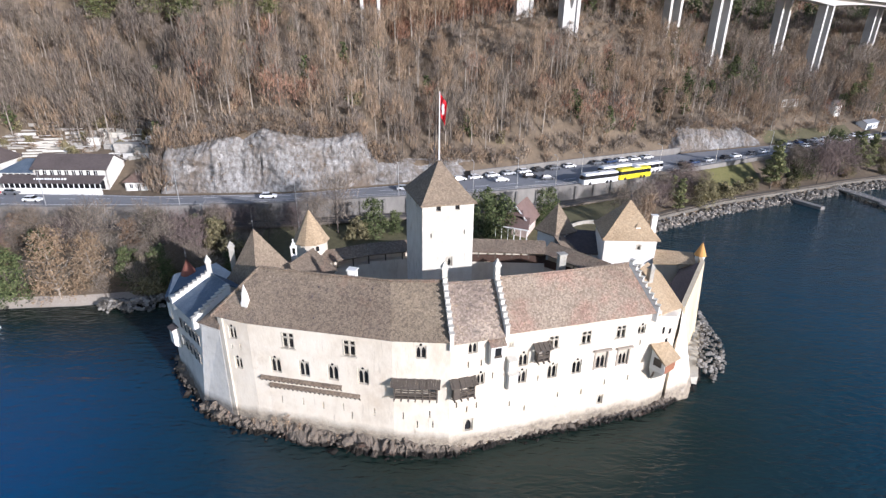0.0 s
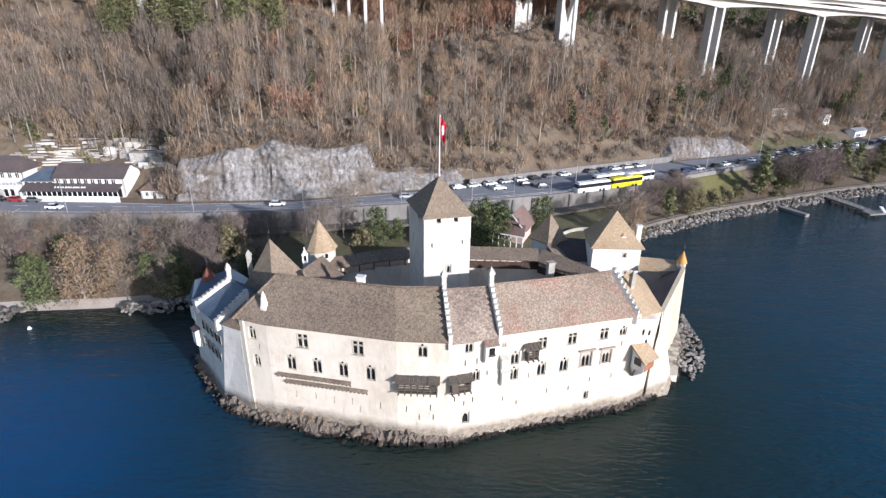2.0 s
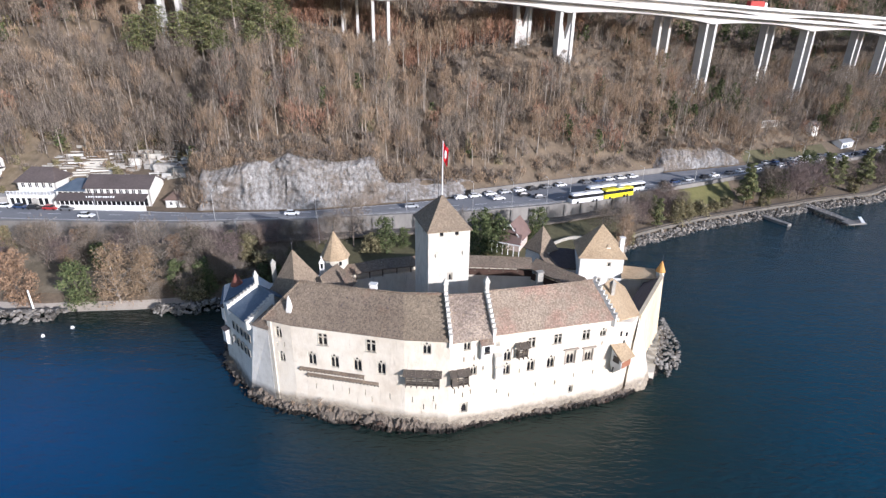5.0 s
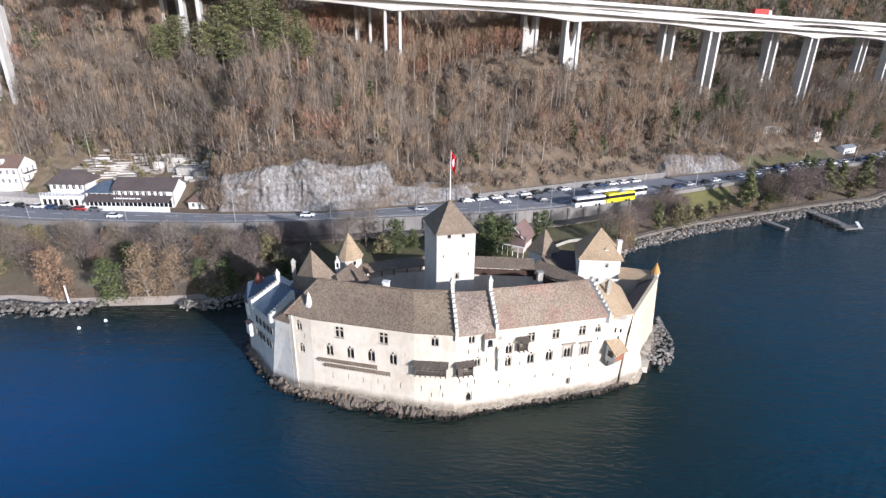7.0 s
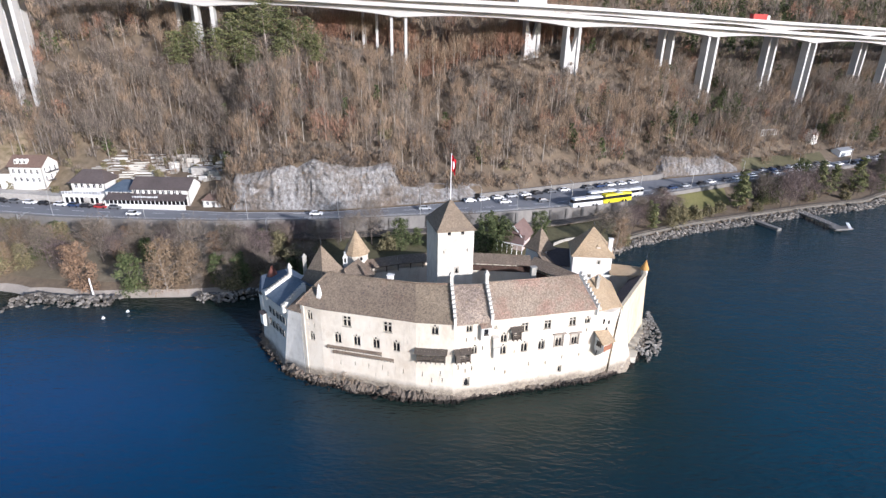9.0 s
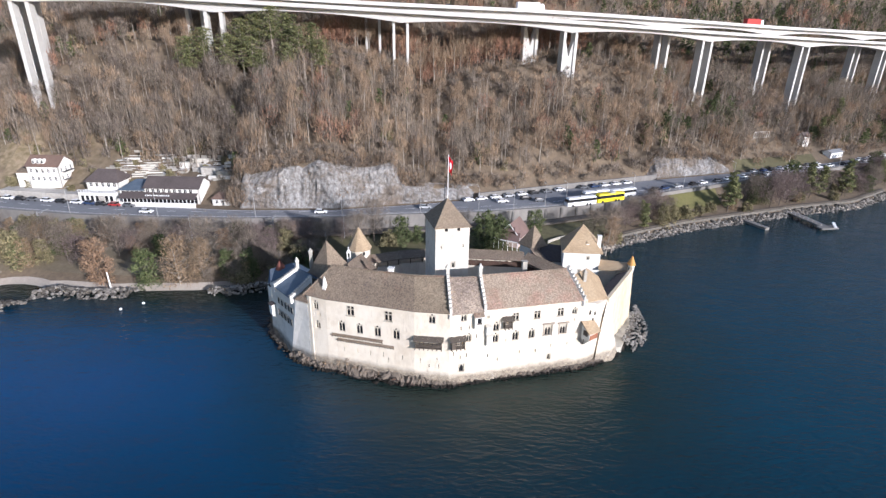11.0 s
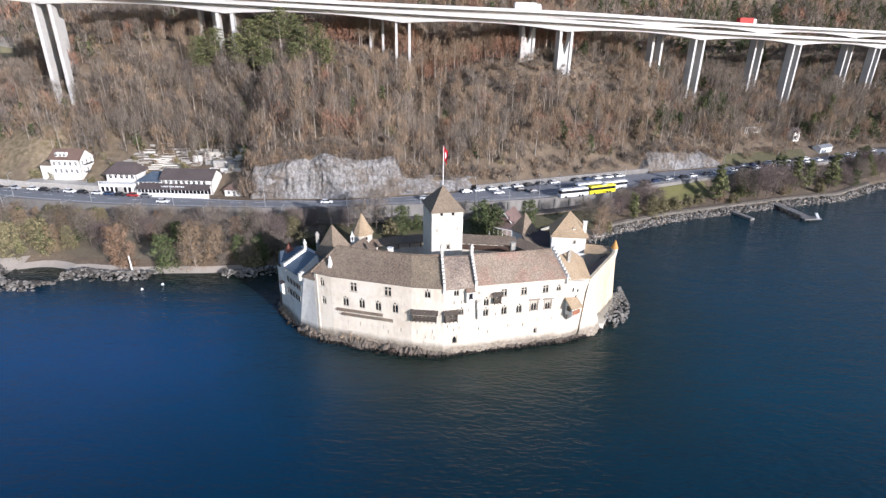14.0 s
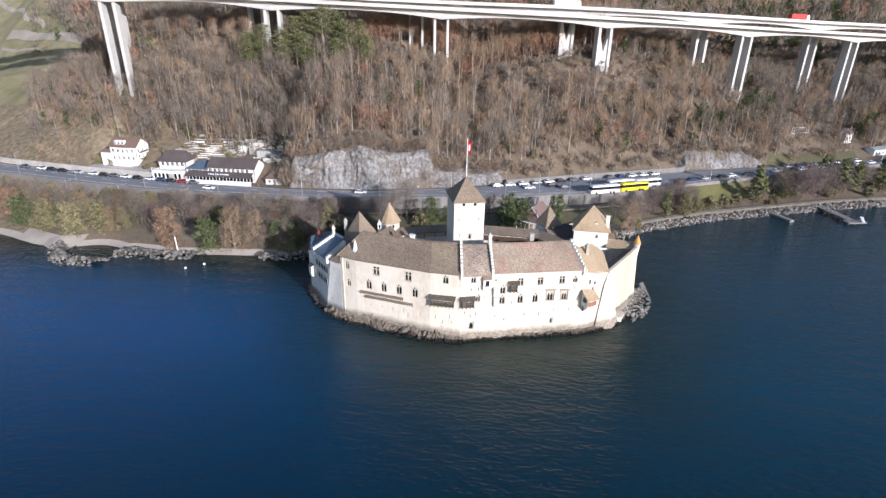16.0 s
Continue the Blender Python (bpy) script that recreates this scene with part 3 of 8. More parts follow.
ROAD_NEAR = [(-420, 205), (-260, 148), (-200, 134.5), (-154, 127), (-125, 124), (-98, 124), (-74, 125), (-41, 129.6), (-13, 136), (8, 140), (35, 148.5), (75, 168.5), (131, 199), (188, 229), (300, 289), (520, 410)]
ROAD_FAR = [(-420, 222), (-260, 162), (-210, 146), (-167, 140), (-124, 136), (-76, 134), (-43, 137.5), (-14, 147), (6, 155), (39, 171), (84, 192), (139, 214), (196, 242), (300, 302), (520, 424)]
STEEP = [(-420, 0.45), (-240, 0.45), (-200, 0.55), (-168, 0.90), (-130, 0.92), (-95, 0.95), (-78, 0.85), (-70, 0.62), (-26, 0.53), (10, 0.72), (47, 0.88), (85, 0.76), (100, 0.66), (121, 0.52), (169, 0.44), (190, 0.36), (260, 0.45), (520, 0.5)]


def smooth(t):
    t = min(1.0, max(0.0, t))
    return t * t * (3 - 2 * t)


CLIFF_TOP = [(-75.4, 0), (-74.6, 8), (-73.6, 10), (-71, 9.6), (-65, 10.9), (-62, 11.7), (-54.5, 13.2), (-50, 14.2), (-48, 15), (-43.7, 14.2), (-37, 12.2), (-32, 12), (-28, 12.4), (-23, 13.6), (-21.6, 9), (-19, 4.4), (-12, 2.8), (-6, 2.2), (2, 1.6), (9, 0), (82, 0), (86, 4.2), (92, 6), (99, 5.6), (108, 4.6), (118, 3.0), (126, 0)]


def cliff_high(x):
    """Height of the bare rock where the road cuts into the hill."""
    return curve_at(CLIFF_TOP, x)


def garden_share(x):
    """Where terraced gardens flatten the foot of the slope."""
    return smooth((x + 176) / 14) * smooth((-77 - x) / 5)


def hill(x, d):
    """Height above the verge at d metres behind the road."""
    s = curve_at(STEEP, x)
    rock = cliff_high(x)
    extra = rock - (12.0 if -75 < x < -20 else 0.0)
    h = rock * smooth((d - 4.2) / 1.4) - extra * smooth((d - 8) / 30)
    g = garden_share(x)
    low = s * max(0.0, min(d, 58) - 3)
    shelf = 0.47 * max(0.0, min(d, 27) - 3) + max(0.0, min(d, 58) - 27) * (s * 55 - 0.47 * 24) / 31
    h += low + (shelf - low) * g + 0.12 * max(0.0, min(d, 84) - 58) + 0.70 * max(0.0, d - 84)
    if d > 5:
        h += (noise.noise((x * 0.03, d * 0.03, 1.7)) * 4.5 + noise.noise((x * 0.11, d * 0.11, 4.1)) * 1.2) * min(1, (d - 5) / 25)
    return h


def column(x):
    """The profile of the land at x: rows of (y, z) from the lake bed to the hilltop."""
    ys, yn, yf = curve_at(SHORE, x), curve_at(ROAD_NEAR, x), curve_at(ROAD_FAR, x)
    flat = yn - ys
    wob = noise.noise((x * 0.21, 3.0, 0.0)) * 0.8
    rows = [(ys - 90, -16), (ys - 14 + wob, -2.2), (ys - 2 + wob, 0.8), (ys + wob, 1.35), (ys + 2.2 + wob, 2.5), (ys + 5, 3.6), (ys + 9, 4.2)]
    rise = 2.0 + 3.2 * smooth((x - 64) / 14)             # a grass bank takes over from the wall
    rows += [(ys + 9 + (flat - 10.5) * k, 4.2 + rise * (k if rise < 2.1 else k ** 1.6)) for k in (0.33, 0.66, 1.0)]
    rows += [(yn - 0.55, 4.4 + rise), (yn - 0.5, 10.25), (yf + 0.4, 10.4), (yf + 2.4, 10.8)]
    for d in (2.6, 3.4, 4.2, 4.9, 5.6, 7, 9.5, 13, 18, 24, 31, 39, 48, 58, 70, 84, 100, 120, 145, 175, 210, 260, 330, 420, 560):
        rows.append((yf + d, 10.8 + hill(x, d)))
    return rows


def land_z(x, y):
    """Height of the ground at a place."""
    rows = column(x)
    return float(np.interp(y, [r[0] for r in rows], [r[1] for r in rows]))


def build_land():
    xs = [-1500, -1000, -700, -520] + list(range(-420, 521, 4)) + [600, 800, 1100, 1500]
    sh = Shape()
    cols = [column(min(520, max(-420, x))) for x in xs]
    n = len(cols[0])
    for x, rows in zip(xs, cols):
        sh.v += [(x, y, z) for y, z in rows]
    for i in range(len(xs) - 1):
        for j in range(n - 1):
            a = i * n + j
            sh.f.append((a, a + n, a + n + 1, a + 1))
            mid = (xs[i] + xs[i + 1]) / 2
            slot = 0
            if j < 5:
                slot = 2 if (j < 4 or -152 < mid < -126) and not -62 < mid < 50 else 0
            elif j < 10:
                slot = 3 if (82 < mid < 108 and j > 6) else 0 if mid > 56 else (1 if mid > -45 else 4 if mid < -64 else 0)
            if 13 <= j <= 19 and 128 < mid < 180:
                slot = 1                                  # grass verge above the road
            if 25 <= j <= 33 and mid < np.interp(j, (25, 27, 30, 32), (-244, -233, -251, -300)):
                slot = 5                                  # open pasture high on the slope
            sh.m.append(slot)
    solid("ground", sh, [GROUND, GRASS, GRAVEL, MEADOW, TAN_GRASS, PASTURE], "wooded hillside ground with leaf litter and winter grass", "ground", kind="structure")


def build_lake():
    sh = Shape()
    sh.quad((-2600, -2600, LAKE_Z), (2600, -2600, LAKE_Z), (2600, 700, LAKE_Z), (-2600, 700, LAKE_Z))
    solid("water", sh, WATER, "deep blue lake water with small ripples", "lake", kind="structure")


def ribbon(sh, near, far, xs, z, slot=0, thick=0.0):
    """A strip between two lines over x, each given as a function."""
    for a, b in zip(xs[:-1], xs[1:]):
        sh.quad((a, near(a), z), (b, near(b), z), (b, far(b), z), (a, far(a), z), slot)
        if thick:
            sh.quad((a, near(a), z - thick), (b, near(b), z - thick), (b, near(b), z), (a, near(a), z), slot)
            sh.quad((a, far(a), z), (b, far(b), z), (b, far(b), z - thick), (a, far(a), z - thick), slot)


def build_road():
    xs = list(range(-400, 501, 6))
    near, far = (lambda x: curve_at(ROAD_NEAR, x)), (lambda x: curve_at(ROAD_FAR, x))
    sh = Shape()
    ribbon(sh, lambda x: near(x) + 1.6, lambda x: far(x) - 0.1, xs, 10.52, 0, 0.2)
    road = solid("road", sh, ASPHALT, "grey asphalt lakeside road with parking strip", "road", kind="structure")
    sh = Shape()
    ribbon(sh, lambda x: near(x) - 0.3, lambda x: near(x) + 1.6, xs, 10.66, 0, 0.3)
    solid("pavement", sh, PAVING, "pale narrow pavement along the lake side of the road", "pavement", kind="structure")
    # lane lines
    for k, name in ((0.42, "lane_line"),):
        sh = Shape()
        for x in range(-396, 480, 9):
            y0, y1 = near(x), far(x)
            y2, y3 = near(x + 4), far(x + 4)
            w = 6.6
            sh.quad((x, y0 + w, 10.53), (x + 4, y2 + w, 10.53), (x + 4, y2 + w + 0.22, 10.53), (x, y0 + w + 0.22, 10.53))
        part(name, sh, WHITE_PAINT, road, "white dashed lane marking")
    sh = Shape()
    for x in range(-396, 480, 6):
        if x < -10:
            sh.quad((x, far(x) - 0.7, 10.53), (x + 6, far(x + 6) - 0.7, 10.53), (x + 6, far(x + 6) - 0.5, 10.53), (x, far(x) - 0.5, 10.53))
        sh.quad((x, near(x) + 2.0, 10.53), (x + 6, near(x + 6) + 2.0, 10.53), (x + 6, near(x + 6) + 2.2, 10.53), (x, near(x) + 2.2, 10.53))
    part("edge_line", sh, WHITE_PAINT, road, "white edge marking")
    # retaining wall below the road, with buttress bays
    sh = Shape()
    for a, b in zip(xs[:-1], xs[1:]):
        p = [(a, near(a) - 0.95), (b, near(b) - 0.95), (b, near(b) - 0.35), (a, near(a) - 0.35)]
        sh.prism(p, 4.0 if a < 72 else 9.0, 10.95)
        if -90 < a < 66:
            sh.box((a + 0.4, near(a) - 1.1, 4.0), (0.7, 0.5, 6.4))
    solid("wall_road", sh, CONCRETE, "weathered grey concrete retaining wall under the road", "retaining wall", kind="structure")
    # low wall at the foot of the hill
    sh = Shape()
    for a, b in zip(xs[:-1], xs[1:]):
        if a >= 4 and b <= 90:
            sh.prism([(a, far(a) + 0.5), (b, far(b) + 0.5), (b, far(b) + 1.1), (a, far(a) + 1.1)], 10.3, 12.6)
    solid("wall_hillside", sh, CONCRETE, "low grey concrete wall at the foot of the hill", "wall", kind="structure")


# ---- motorway viaduct ----
FRONT = [(-420, 112, 84.5), (-300, 150, 80.5), (-169, 178.5, 76.1), (-99, 189, 73.8), (-26.6, 204, 71.4), (47.4, 225, 68.8), (121.5, 258, 65.7), (189.5, 292, 63.4), (260, 330, 61.4), (345, 378, 59.5), (430, 430, 58)]
REAR = [(-420, 126, 87.5), (-300, 164, 83.5), (-175.5, 190.0, 78.9), (-112, 200.5, 76.7), (-40, 214, 74.6), (30.3, 231, 73.2), (100.3, 259, 71.2), (169, 293.5, 69.0), (244, 332, 67.4), (330, 381, 65.4), (420, 436, 63.5)]


def spline(points, per=10):
    """A smooth run of points through the given ones."""
    P = [Vector(p) for p in points]
    out = []
    for i in range(len(P) - 1):
        a, b = P[i], P[i + 1]
        t0 = (P[i + 1] - P[i - 1]) / 2 if i else b - a
        t1 = (P[i + 2] - P[i]) / 2 if i + 2 < len(P) else b - a
        for k in range(per):
            t = k / per
            h = (2 * t**3 - 3 * t**2 + 1, t**3 - 2 * t**2 + t, -2 * t**3 + 3 * t**2, t**3 - t**2)
            out.append((a * h[0] + t0 * h[1] + b * h[2] + t1 * h[3], t))
    out.append((P[-1], 0.0))
    return out


def build_viaduct(name, line, width, label):
    v = thing(name, (line[4][0], line[4][1], land_z(line[4][0], line[4][1])), label, "viaduct")
    run = spline(line)
    deck, girder, parapets = Shape(), Shape(), [Shape(), Shape()]
    sections = []
    for i, (p, t) in enumerate(run):
        q = run[min(i + 1, len(run) - 1)][0] - run[max(i - 1, 0)][0]
        side = Vector((q.y, -q.x, 0)).normalized()       # towards the lake
        haunch = (2 * t - 1) ** 2                        # deep over the piers
        sections.append((p, side, 2.1 + 2.0 * haunch))
    h = width / 2
    for sh, prof in ((deck, lambda top, d: [(-h, top), (h, top), (h, top - 0.45), (3.0, top - 0.8), (-3.0, top - 0.8), (-h, top - 0.45)]),
                     (girder, lambda top, d: [(3.0, top - 0.8), (2.6, top - d), (-2.6, top - d), (-3.0, top - 0.8)]),
                     (parapets[0], lambda top, d: [(h + 0.05, top + 0.85), (h + 0.05, top - 0.55), (h - 0.25, top - 0.55), (h - 0.25, top + 0.85)]),
                     (parapets[1], lambda top, d: [(-h + 0.25, top + 0.85), (-h + 0.25, top - 0.55), (-h - 0.05, top - 0.55), (-h - 0.05, top + 0.85)])):
        n = len(prof(0, 1))
        for p, s, d in sections:
            sh.v += [(p.x + s.x * o, p.y + s.y * o, z) for o, z in prof(p.z + 4.2, d)]
        for i in range(len(sections) - 1):
            for k in range(n):
                sh.f.append((i * n + k, i * n + (k + 1) % n, (i + 1) * n + (k + 1) % n, (i + 1) * n + k))
                sh.m.append(0)
    part("deck", deck, DECK_WHITE, v)
    part("girder", girder, DECK_WHITE, v, "haunched concrete box girder")
    for sh in parapets:
        part("parapet", sh, DECK_WHITE, v)
    for (x, y, z), (p, s, d) in zip(line[1:-1], [sections[10 * i] for i in range(1, len(line) - 1)]):
        g = land_z(x, y) - 3
        along = Vector((-s.y, s.x, 0))
        for k in (-2.9, 2.9):
            c = Vector((x, y, 0)) + along * k
            sh = Shape()
            a = math.atan2(along.y, along.x)
            slim = -60 < x < 0
            sh.box((c.x, c.y, g), (1.05 if slim else 1.35, 2.2 if slim else 4.0, z + 0.4 - g), a)
            part("pier", sh, DECK_WHITE, v)
        if 0 < x < 80:                                   # the pair is braced by a web with a deep notch
            mid = g + (z - g) * 0.52
            line2 = [(-2.3, g), (2.3, g), (2.3, z - 2), (0.25, mid), (-0.25, mid), (-2.3, z - 2)]
            sh = Shape().add([(x + along.x * o + s.x * e, y + along.y * o + s.y * e, zz) for e in (1.3, -1.3) for o, zz in line2], [(0, 1, 3, 4), (1, 2, 3), (0, 4, 5), (10, 9, 7, 6), (9, 8, 7), (11, 10, 6)] + [(i, 6 + i, 6 + (i + 1) % 6, (i + 1) % 6) for i in range(6)])
            part("pier_web", sh, DECK_WHITE, v)
    return v


def build_track():
    """Pale farm tracks across the open meadow."""
    earth = material("pale_track_earth", [(0.27, 0.23, 0.18), (0.40, 0.35, 0.285)], 0.8, 0.1, 0.5, 0.95, 0.3)
    for pts, w in (([(-410, 361), (-391, 348), (-363, 333), (-345, 315), (-327, 309), (-318, 300)], 3.5), ([(-350, 300), (-336, 296), (-315, 288), (-292, 281), (-273, 274), (-250, 267)], 8.0), ([(-345, 290), (-331, 284), (-315, 279), (-291, 269)], 2.0)):
        sh = Shape()
        run = []
        for (ax, ay), (bx, by) in zip(pts[:-1], pts[1:]):
            for k in range(8):
                u = k / 8
                run.append((ax + (bx - ax) * u, ay + (by - ay) * u))
        for (ax, ay), (bx, by) in zip(run[:-1], run[1:]):
            sh.quad((ax, ay, land_z(ax, ay) + 0.3), (bx, by, land_z(bx, by) + 0.3), (bx, by + w, land_z(bx, by + w) + 0.3), (ax, ay + w, land_z(ax, ay + w) + 0.3))
        solid("track", sh, earth, "pale earth farm track across the meadow", "track", kind="structure")


build_land()
build_track()
build_lake()
build_road()
build_viaduct("viaduct", FRONT, 12.0, "white concrete motorway viaduct on tall slab piers")
build_viaduct("viaduct", REAR, 11.4, "white concrete motorway viaduct running behind the other")

# ---- castle: plan ----
A, A2, B, C, E_, F_ = (-28.8, 59.2), (-24.6, 57.9), (-6.0, 54.3), (1.1, 54.0), (7.9, 56.06), (29.5, 62.6)
EAVE, RIDGE = 18.6, 24.1
COURT_Z = 7.0


class Face:
    """An upright wall face from P to Q, seen from outside with P at its left; s along it, d outwards."""

    def __init__(self, P, Q):
        self.P, self.Q = Vector((*P, 0)), Vector((*Q, 0))
        self.u = (self.Q - self.P).normalized()
        self.n = Vector((self.u.y, -self.u.x, 0))
        self.len = (self.Q - self.P).length

    def at(self, s, z, d=0.0):
        p = self.P + self.u * s + self.n * d
        return (p.x, p.y, z)

    def block(self, sh, s0, s1, z0, z1, d0, d1, slot=0):
        a, b, c, e = self.at(s0, z0, d1), self.at(s1, z0, d1), self.at(s1, z0, d0), self.at(s0, z0, d0)
        sh.prism([a[:2], b[:2], c[:2], e[:2]], z0, z1, slot)


def holed_wall(sh, face, z0, z1, holes, depth=0.55, thick=1.2, batter=0.0, batter_z=8.0):
    """A wall of real thickness, with openings that go into it."""
    ss = sorted({0.0, face.len, *[h[0] for h in holes], *[h[1] for h in holes]})
    zs = sorted({z0, z1, *([batter_z] if batter else []), *[h[2] for h in holes], *[h[3] for h in holes]})
    off = lambda z: batter * max(0.0, batter_z - z) / (batter_z - z0) if batter else 0.0
    for a, b in zip(ss[:-1], ss[1:]):
        for c, d in zip(zs[:-1], zs[1:]):
            ms, mz = (a + b) / 2, (c + d) / 2
            if any(h[0] < ms < h[1] and h[2] < mz < h[3] for h in holes):
                continue
            sh.quad(face.at(a, c, off(c)), face.at(b, c, off(c)), face.at(b, d, off(d)), face.at(a, d, off(d)))
    for s0, s1, za, zb in holes:
        o = [face.at(s0, za, off(za)), face.at(s1, za, off(za)), face.at(s1, zb, off(zb)), face.at(s0, zb, off(zb))]
        i = [face.at(s0, za, -depth), face.at(s1, za, -depth), face.at(s1, zb, -depth), face.at(s0, zb, -depth)]
        for k in range(4):
            sh.quad(o[k], o[(k + 1) % 4], i[(k + 1) % 4], i[k])
    sh.quad(face.at(face.len, z0, -thick), face.at(0, z0, -thick), face.at(0, z1, -thick), face.at(face.len, z1, -thick))
    sh.quad(face.at(0, z1, 0), face.at(face.len, z1, 0), face.at(face.len, z1, -thick), face.at(0, z1, -thick))
    for s in (0, face.len):
        sh.quad(face.at(s, z0, off(z0)), face.at(s, z0, -thick), face.at(s, z1, -thick), face.at(s, z1, 0))


def bar(bits, name, face, *box):
    sh = Shape()
    face.block(sh, *box)
    bits.append((name, sh))


def lancet_head(sh, bits, face, s0, s1, z0, z1, lights, d, rim=0.14, mull=0.13):
    """Narrow pointed lights: a stone head with arches, and the jambs and mullion under it as bits."""
    w = (s1 - s0 - 2 * rim - (lights - 1) * mull) / lights
    head = min(w * 0.95, (z1 - z0) * 0.4)
    spring = z1 - rim * (2.4 if lights > 1 else 1) - head
    bar(bits, "jamb", face, s0, s0 + rim, z0, spring, d - 0.12, d)
    bar(bits, "jamb", face, s1 - rim, s1, z0, spring, d - 0.12, d)
    line = [(s0, spring)]
    for k in range(lights):
        a = s0 + rim + k * (w + mull)
        if k:
            bar(bits, "mullion", face, a - mull, a, z0, spring, d - 0.12, d)
        line += [(a + w * i / 8, spring + head * (1 - abs(2 * i / 8 - 1) ** 1.8)) for i in range(9)]
    line.append((s1, spring))
    n = len(line)
    for e in (d, d - 0.12):
        k = len(sh.v)
        sh.v += [face.at(x, z, e) for x, z in line] + [face.at(x, z1, e) for x, z in line]
    for i in range(n - 1):
        sh.f += [(i, i + 1, n + i + 1, n + i), (i, 2 * n + i, 2 * n + i + 1, i + 1)]
        sh.m += [0, 0]


def window(parent, face, s, z, w, h, style):
    """A window in its opening: stone head > jambs, mullions, panes. Returns the opening."""
    s0, s1, z0, z1 = s - w / 2, s + w / 2, z - h / 2, z + h / 2
    sh, bits, lab = Shape(), [], ""
    d = -0.14
    if style == "lancets":
        lancet_head(sh, bits, face, s0, s1, z0, z1, 2, d)
        eye = Shape().add([face.at(s + math.cos(a) * 0.17, z1 + 0.08 + math.sin(a) * 0.17, e) for e in (0.03, -0.1) for a in [i * math.pi / 5 for i in range(10)]], [tuple(range(10))] + [(i, 10 + i, 10 + (i + 1) % 10, (i + 1) % 10) for i in range(10)])
        bits.append(("oculus", eye))
        lab = "pair of pointed stone lights"
    elif style == "tall":
        lancet_head(sh, bits, face, s0, s1, z0, z1, 2, d, 0.3, 0.16)
        bar(bits, "surround", face, s0 - 0.22, s0, z0 - 0.1, z1 + 0.15, -0.05, 0.07)
        bar(bits, "surround", face, s1, s1 + 0.22, z0 - 0.1, z1 + 0.15, -0.05, 0.07)
        bar(bits, "hood", face, s0 - 0.45, s1 + 0.45, z1 + 0.15, z1 + 0.4, -0.05, 0.4)
        lab = "tall twin lights under a stone hood"
    elif style == "arch":
        lancet_head(sh, bits, face, s0, s1, z0, z1, 1, d, 0.16)
        bar(bits, "surround", face, s0 - 0.2, s0, z0, z1 + 0.2, -0.05, 0.04)
        bar(bits, "surround", face, s1, s1 + 0.2, z0, z1 + 0.2, -0.05, 0.04)
        bar(bits, "lintel", face, s0, s1, z1, z1 + 0.2, -0.05, 0.04)
        lab = "arched opening in a stone surround"
    elif style == "cross":
        face.block(sh, s0 - 0.15, s1 + 0.15, z0 - 0.14, z0, -0.05, 0.16)
        bar(bits, "jamb", face, s0, s0 + 0.14, z0, z1, d - 0.15, 0.03)
        bar(bits, "jamb", face, s1 - 0.14, s1, z0, z1, d - 0.15, 0.03)
        bar(bits, "lintel", face, s0 + 0.14, s1 - 0.14, z1 - 0.14, z1, d - 0.15, 0.03)
        bar(bits, "mullion", face, s - 0.1, s + 0.1, z0, z1 - 0.14, d - 0.1, 0.01)
        for a, b in ((s0 + 0.14, s - 0.1), (s + 0.1, s1 - 0.14)):
            bar(bits, "transom", face, a, b, z + h * 0.12, z + h * 0.12 + 0.14, d - 0.1, 0.005)
        lab = "stone cross window"
    else:                                                # slit
        face.block(sh, s0 - 0.05, s1 + 0.05, z0 - 0.06, z0, -0.05, 0.03)
    ob = part("window", sh, FRAME_STONE, parent, lab)
    for name, bit in bits:
        part(name, bit, GLASS_DARK if name == "oculus" else (SURROUND if style == "tall" else FRAME_STONE), ob)
    halves = ((s0, s), (s, s1)) if style in ("lancets", "tall", "cross") else ((s0, s1),)
    for a, b in halves:
        pane = Shape()
        face.block(pane, a, b, z0, z1, -0.5, -0.36)
        part("pane", pane, GLASS_DARK, ob)
    return (s0, s1, z0, z1)


SURROUND = material("brown_sandstone", [(0.26, 0.22, 0.18), (0.38, 0.33, 0.27)], 3.0, 0.5, 0.4, 0.85, 0.2)


